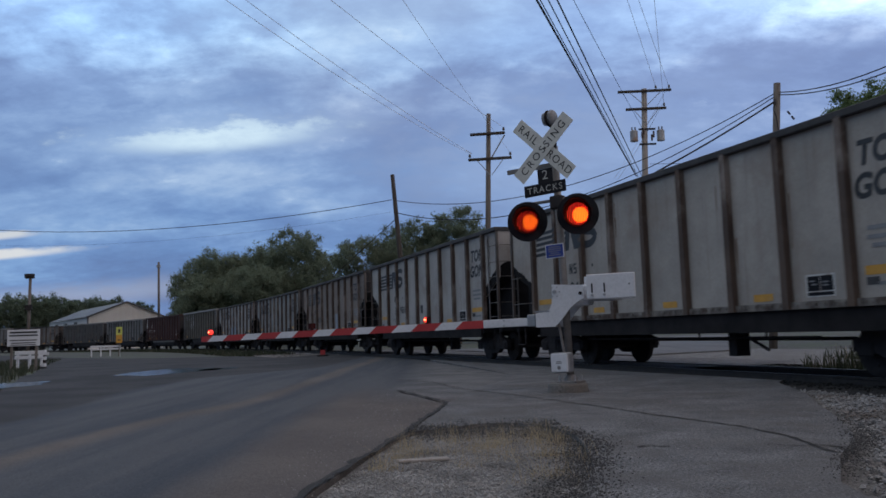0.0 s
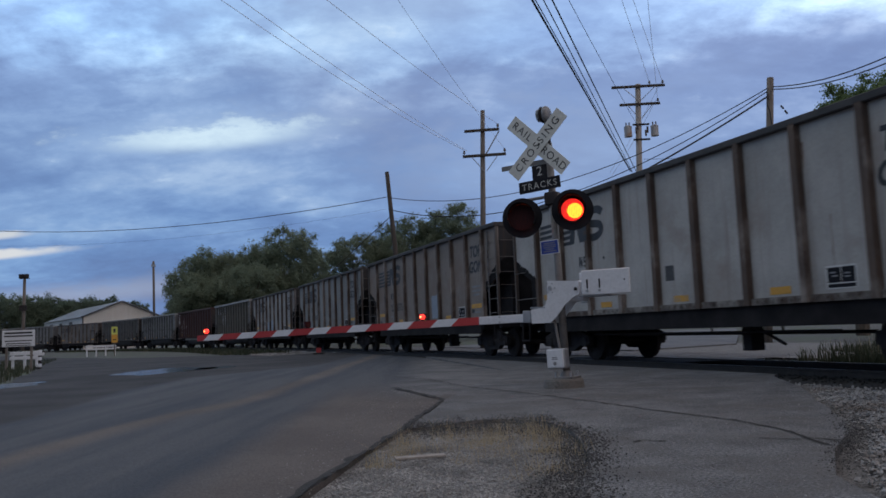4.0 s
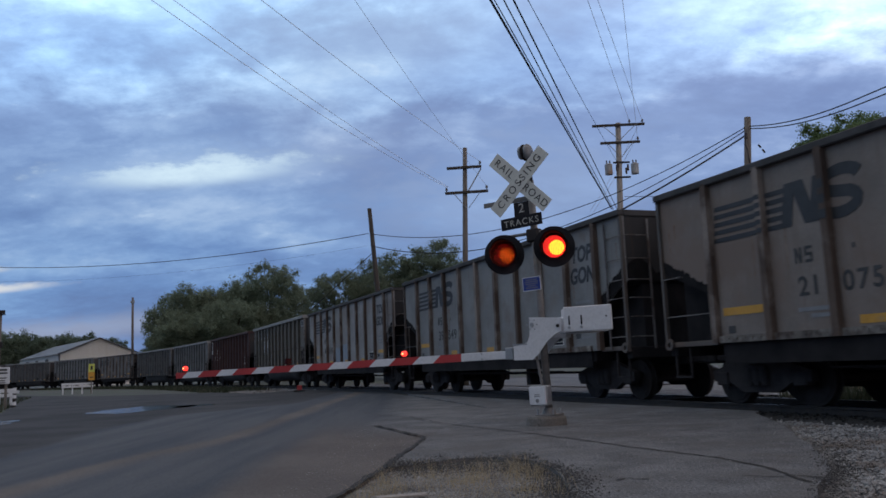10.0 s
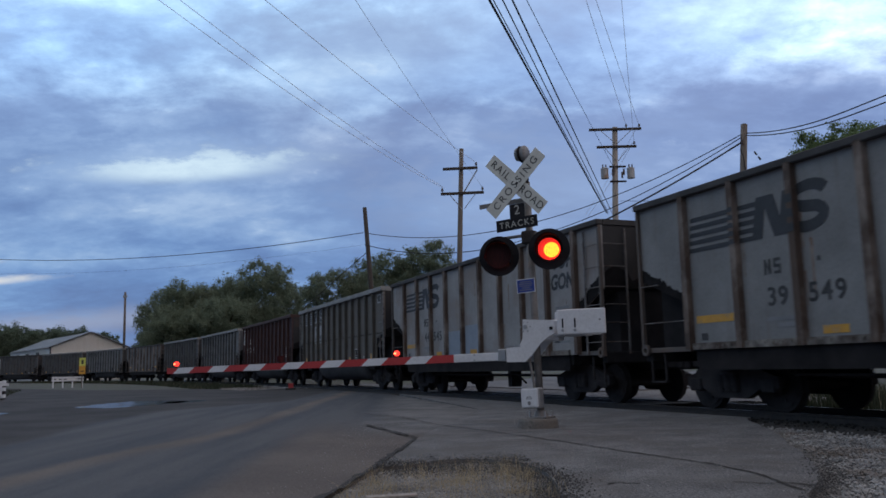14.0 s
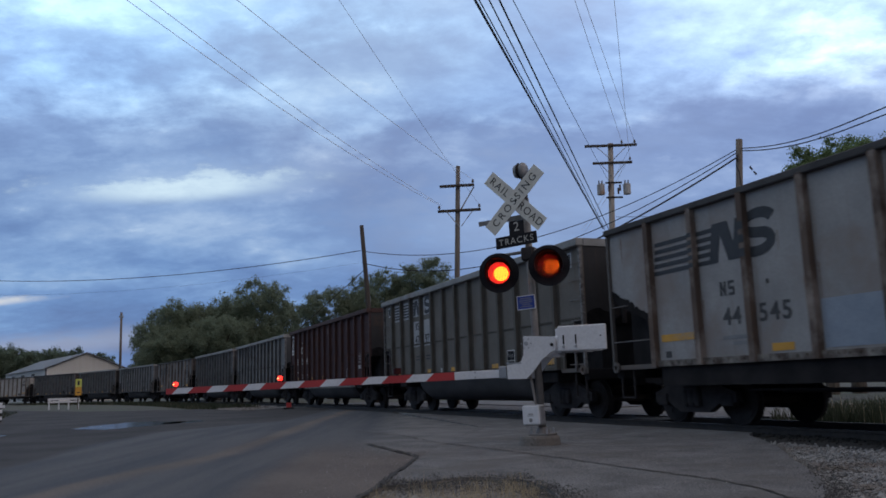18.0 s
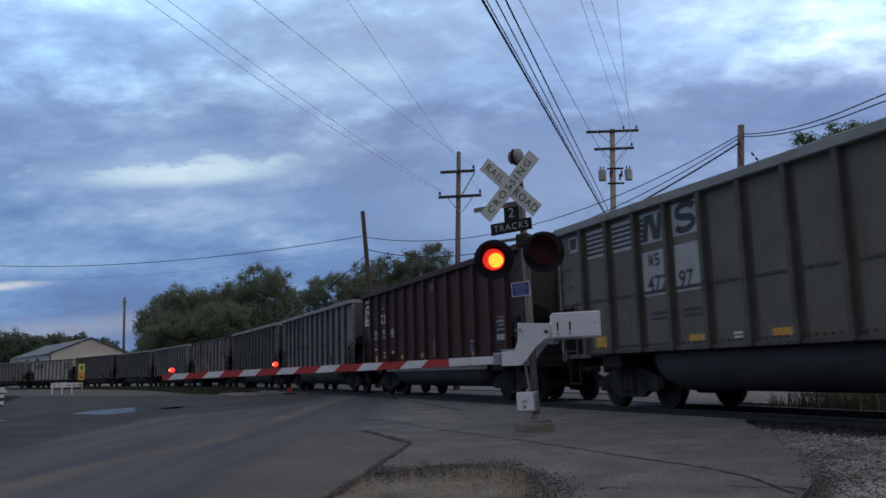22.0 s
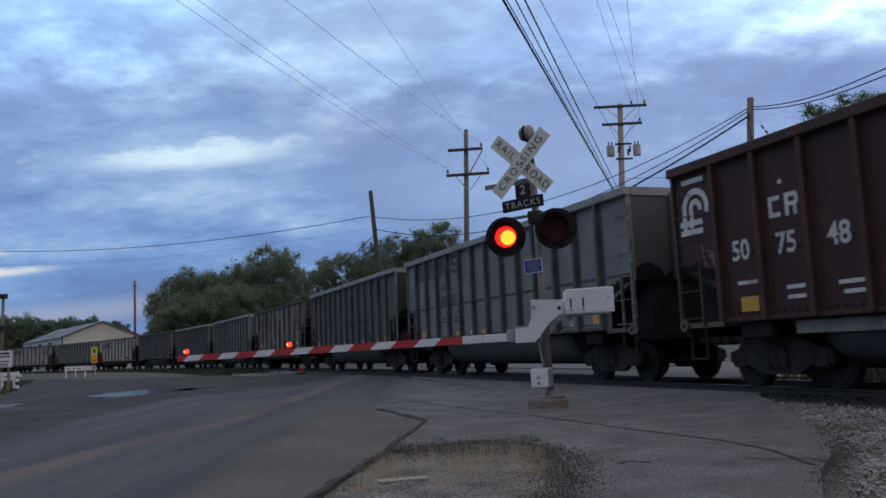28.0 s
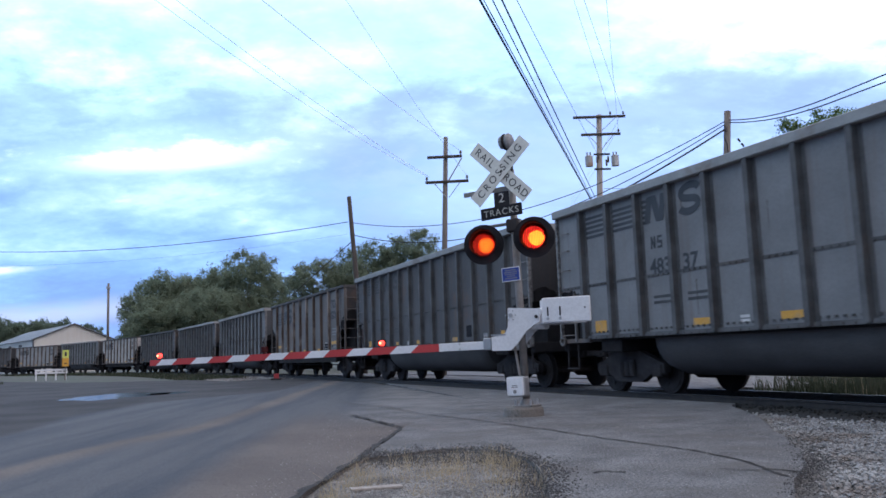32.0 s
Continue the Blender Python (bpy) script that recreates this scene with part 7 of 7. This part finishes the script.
# ---- shed ----
def shed():
    b = thing("metal_shed", "long cream metal shed with a low grey gabled roof", "shed", at=None)
    A, Bp, Pk = Vector((-73.8, 165.0, 0)), Vector((-61.9, 174.5, 0)), Vector((-67.7, 169.8, 0))
    back = Vector((-25.3, 35.5, 0))
    eave, ridge = 6.45, 9.45

    def quad(vs):
        bm = B()
        bm.faces.new([bm.verts.new(v) for v in vs])
        ex = bmesh.ops.solidify(bm, geom=bm.faces[:], thickness=0.25)
        return bm
    up = lambda p, z: Vector((p.x, p.y, z))
    bm = B()
    bm.faces.new([bm.verts.new(v) for v in (up(A, -0.2), up(Bp, -0.2), up(Bp, eave), up((A + Bp) / 2, ridge), up(A, eave))])
    bmesh.ops.solidify(bm, geom=bm.faces[:], thickness=0.2)
    part("gable_wall", bm, M["metalwall"], b, "cream corrugated gable wall")
    for p in (A, Bp):
        part("side_wall", quad([up(p, -0.2), up(p + back, -0.2), up(p + back, eave - 0.05), up(p, eave - 0.05)]), M["metalwhite"], b, "white metal side wall")
    bm = B()
    bm.faces.new([bm.verts.new(v) for v in (up(A + back, -0.2), up(Bp + back, -0.2), up(Bp + back, eave), up((A + Bp) / 2 + back, ridge), up(A + back, eave))])
    part("rear_wall", bm, M["metalwall"], b)
    mid = (A + Bp) / 2
    f = Vector((0.35, -0.5, 0))
    for p in (A, Bp):
        o = (p - mid) * 0.05
        part("roof_slope", quad([up(p + o - f * -0.6, eave - 0.05), up(mid + f * 0.6, ridge + 0.14), up(mid + back, ridge + 0.14), up(p + o + back, eave - 0.05)]), M["metalroof"], b, "grey metal roof slope")
        bm = B()
        tube(bm, up(p + o + f * 0.7, eave - 0.1), up(mid + f * 0.7, ridge + 0.08), 0.14, n=4)
        part("barge_board", bm, M["darktrim"], b, "dark gable trim")
    part("corner_trim", tube(B(), up(A + f * 0.2, -0.1), up(A + f * 0.2, eave - 0.1), 0.14, n=4), M["darktrim"], b)
    for k in range(3):
        c = A + back * (0.25 + 0.25 * k)
        part("window", box(B(), -0.06, 0.06, -1.3, 1.3, 5.2, 5.7, 0, Matrix.Translation((c.x - 0.2, c.y - 0.1, 0)) @ Matrix.Rotation(math.atan2(back.y, back.x) - math.pi / 2, 4, "Z")), M["darktrim"], b, "narrow high window strip")


shed()


# ---- small things on the far side of the lot ----
def sign_board():
    s = thing("sign_board", "white sign board on two posts with dark lines of writing", "sign", at=pose(-17.9, 34, -0.14, 0, 0, 4))
    part("board", box(B(), -0.66, 0.66, -0.02, 0.02, 1.02, 1.70, 0.008), M["white"], s, "white painted board")
    for z, w, hh in ((1.59, 0.56, 0.075), (1.46, 0.58, 0.06), (1.26, 0.55, 0.045), (1.15, 0.50, 0.04), (1.07, 0.52, 0.03)):
        part("lettering_bar", box(B(), -w, w, -0.026, -0.0215, z - hh / 2, z + hh / 2), M["lettering"] if z > 1.4 else M["stencil"], s)
    for x in (-0.5, 0.5):
        part("post", box(B(), x - 0.04, x + 0.04, 0.021, 0.10, 0.0, 1.68), M["pole"], s)


sign_board()


def rail_fence(x, y, w, h, yaw, label, posts):
    s = thing("barrier_rail", label, "barrier", "white barriers", at=pose(x, y, -0.14, 0, 0, yaw))
    part("top_rail", box(B(), -w / 2, w / 2, -0.03, 0.03, h - 0.16, h, 0.01), M["white"], s, "white top rail")
    part("lower_rail", box(B(), -w / 2, w / 2, -0.028, 0.028, h - 0.36, h - 0.22, 0.01), M["white"], s, "white lower rail")
    for k in range(posts):
        px = -w / 2 + 0.1 + k * (w - 0.2) / (posts - 1)
        part("post", box(B(), px - 0.05, px + 0.05, 0.031, 0.13, 0, h - 0.02, 0.008), M["white"], s)
    return s


rail_fence(-28.05, 66, 2.3, 0.88, 20, "white wooden barrier rails on four short posts", 4)
rail_fence(-19.0, 36.6, 1.2, 0.80, 10, "short white barrier rails by the sign", 3)
st = thing("marker_post", "short black and white banded marker post", "post", at=pose(-17.05, 34.1, -0.14))
for k in range(6):
    part("band", tube(B(), (0, 0, k * 0.14), (0, 0, k * 0.14 + 0.14), 0.07, n=10), M["white"] if k % 2 else M["iron"], st)
part("cross_plate", box(B(), -0.22, 0.22, -0.09, -0.075, 0.62, 0.74), M["white"], st)
ys = thing("yellow_marker_sign", "upright yellow and white marker sign on a post", "sign", at=pose(-26.95, 66, -0.14, 0, 0, 20))
part("post", box(B(), -0.04, 0.04, 0.02, 0.09, 0, 2.3), M["pole"], ys)
part("panel", box(B(), -0.23, 0.23, -0.012, 0.012, 1.06, 1.70), M["yellow"], ys, "yellow lower panel")
part("panel", box(B(), -0.23, 0.23, -0.012, 0.012, 1.704, 2.34), M["lime"], ys, "yellow-green upper panel")
part("panel_mark", box(B(), -0.08, 0.08, -0.018, -0.013, 1.86, 2.18), M["lettering"], ys)
part("lettering_bar", box(B(), -0.12, 0.12, -0.018, -0.013, 1.25, 1.33), M["lettering"], ys)
bs = thing("switch_stand", "small dark switch stand beside the track", "switch stand", at=pose(*along(27, -1.4)[:2], -0.1))
part("stand_base", box(B(), -0.25, 0.25, -0.12, 0.12, 0, 0.12, 0.02), M["iron"], bs)
part("stand_target", box(B(), -0.12, 0.12, -0.02, 0.02, 0.12, 0.34, 0.01), M["armred"], bs, "small red target")
pk = thing("wood_scrap", "weathered plank lying on the gravel verge", "plank", at=pose(-0.25, 6.15, -0.078, 0, 0, 12))
part("plank", box(B(), -0.19, 0.19, -0.05, 0.05, 0, 0.018, 0.004), M["polelight"], pk)


# ---- motion ----
PERIOD = 1.2275


def motions():
    for i, w, wheels in TRAIN:
        walk(w, [(t, wagon_pose(i, t)) for t in range(33)])
        if -1 <= i <= 8:
            rows = []
            for k in range(214):
                t = min(32.0, k * 0.15)
                rows.append((t, math.degrees(gone(t) / 0.42)))
            for o in wheels:
                x = o.location.x
                walk(o, [(t, pose(x, 0, 0.42, 0, a, 0)) for t, a in rows])
    # lamp A glows in the second half of each period, lamp B in the first
    turns = []
    k = 0
    while k * PERIOD / 2 <= 32.5:
        turns.append((k * PERIOD / 2, k % 2 == 0))
        k += 1
    for store, first in ((SHUT_A, False), (SHUT_B, True)):
        for o, x, y, z in store:
            rows = []
            for t, b in turns:
                for dt, a in (((-0.01, 3.0), (0.05, 55.0), (0.10, 88.0)) if b == first else ((-0.10, 88.0), (-0.04, 60.0), (0.02, 46.0), (0.10, 41.0), (0.20, 33.0), (0.32, 3.0))):
                    if 0 <= t + dt <= 32.0:
                        rows.append((t + dt, pose(x, y, z, 0, 0, a)))
            rows = [(0.0, rows[0][1])] + rows + [(32.0, rows[-1][1])]
            walk(o, [r for n, r in enumerate(rows) if n == 0 or frame(r[0]) > frame(rows[n - 1][0])])
    for store, first in ((CAP_MID, False), (CAP_NEAR, True)):
        for o, x, y, z in store:
            rows = []
            for t, b in turns:
                was, now = (180.0, 0.0) if b != first else (0.0, 180.0)
                for q in range(4):
                    tt = t - 0.06 + 0.04 * q
                    if 0 <= tt <= 32.0:
                        rows.append((tt, pose(x, y, z, 0, 0, was + (now - was) * q / 3)))
            rows = [(0.0, rows[0][1])] + rows + [(32.0, rows[-1][1])]
            walk(o, [r for n, r in enumerate(rows) if n == 0 or frame(r[0]) > frame(rows[n - 1][0])])


motions()
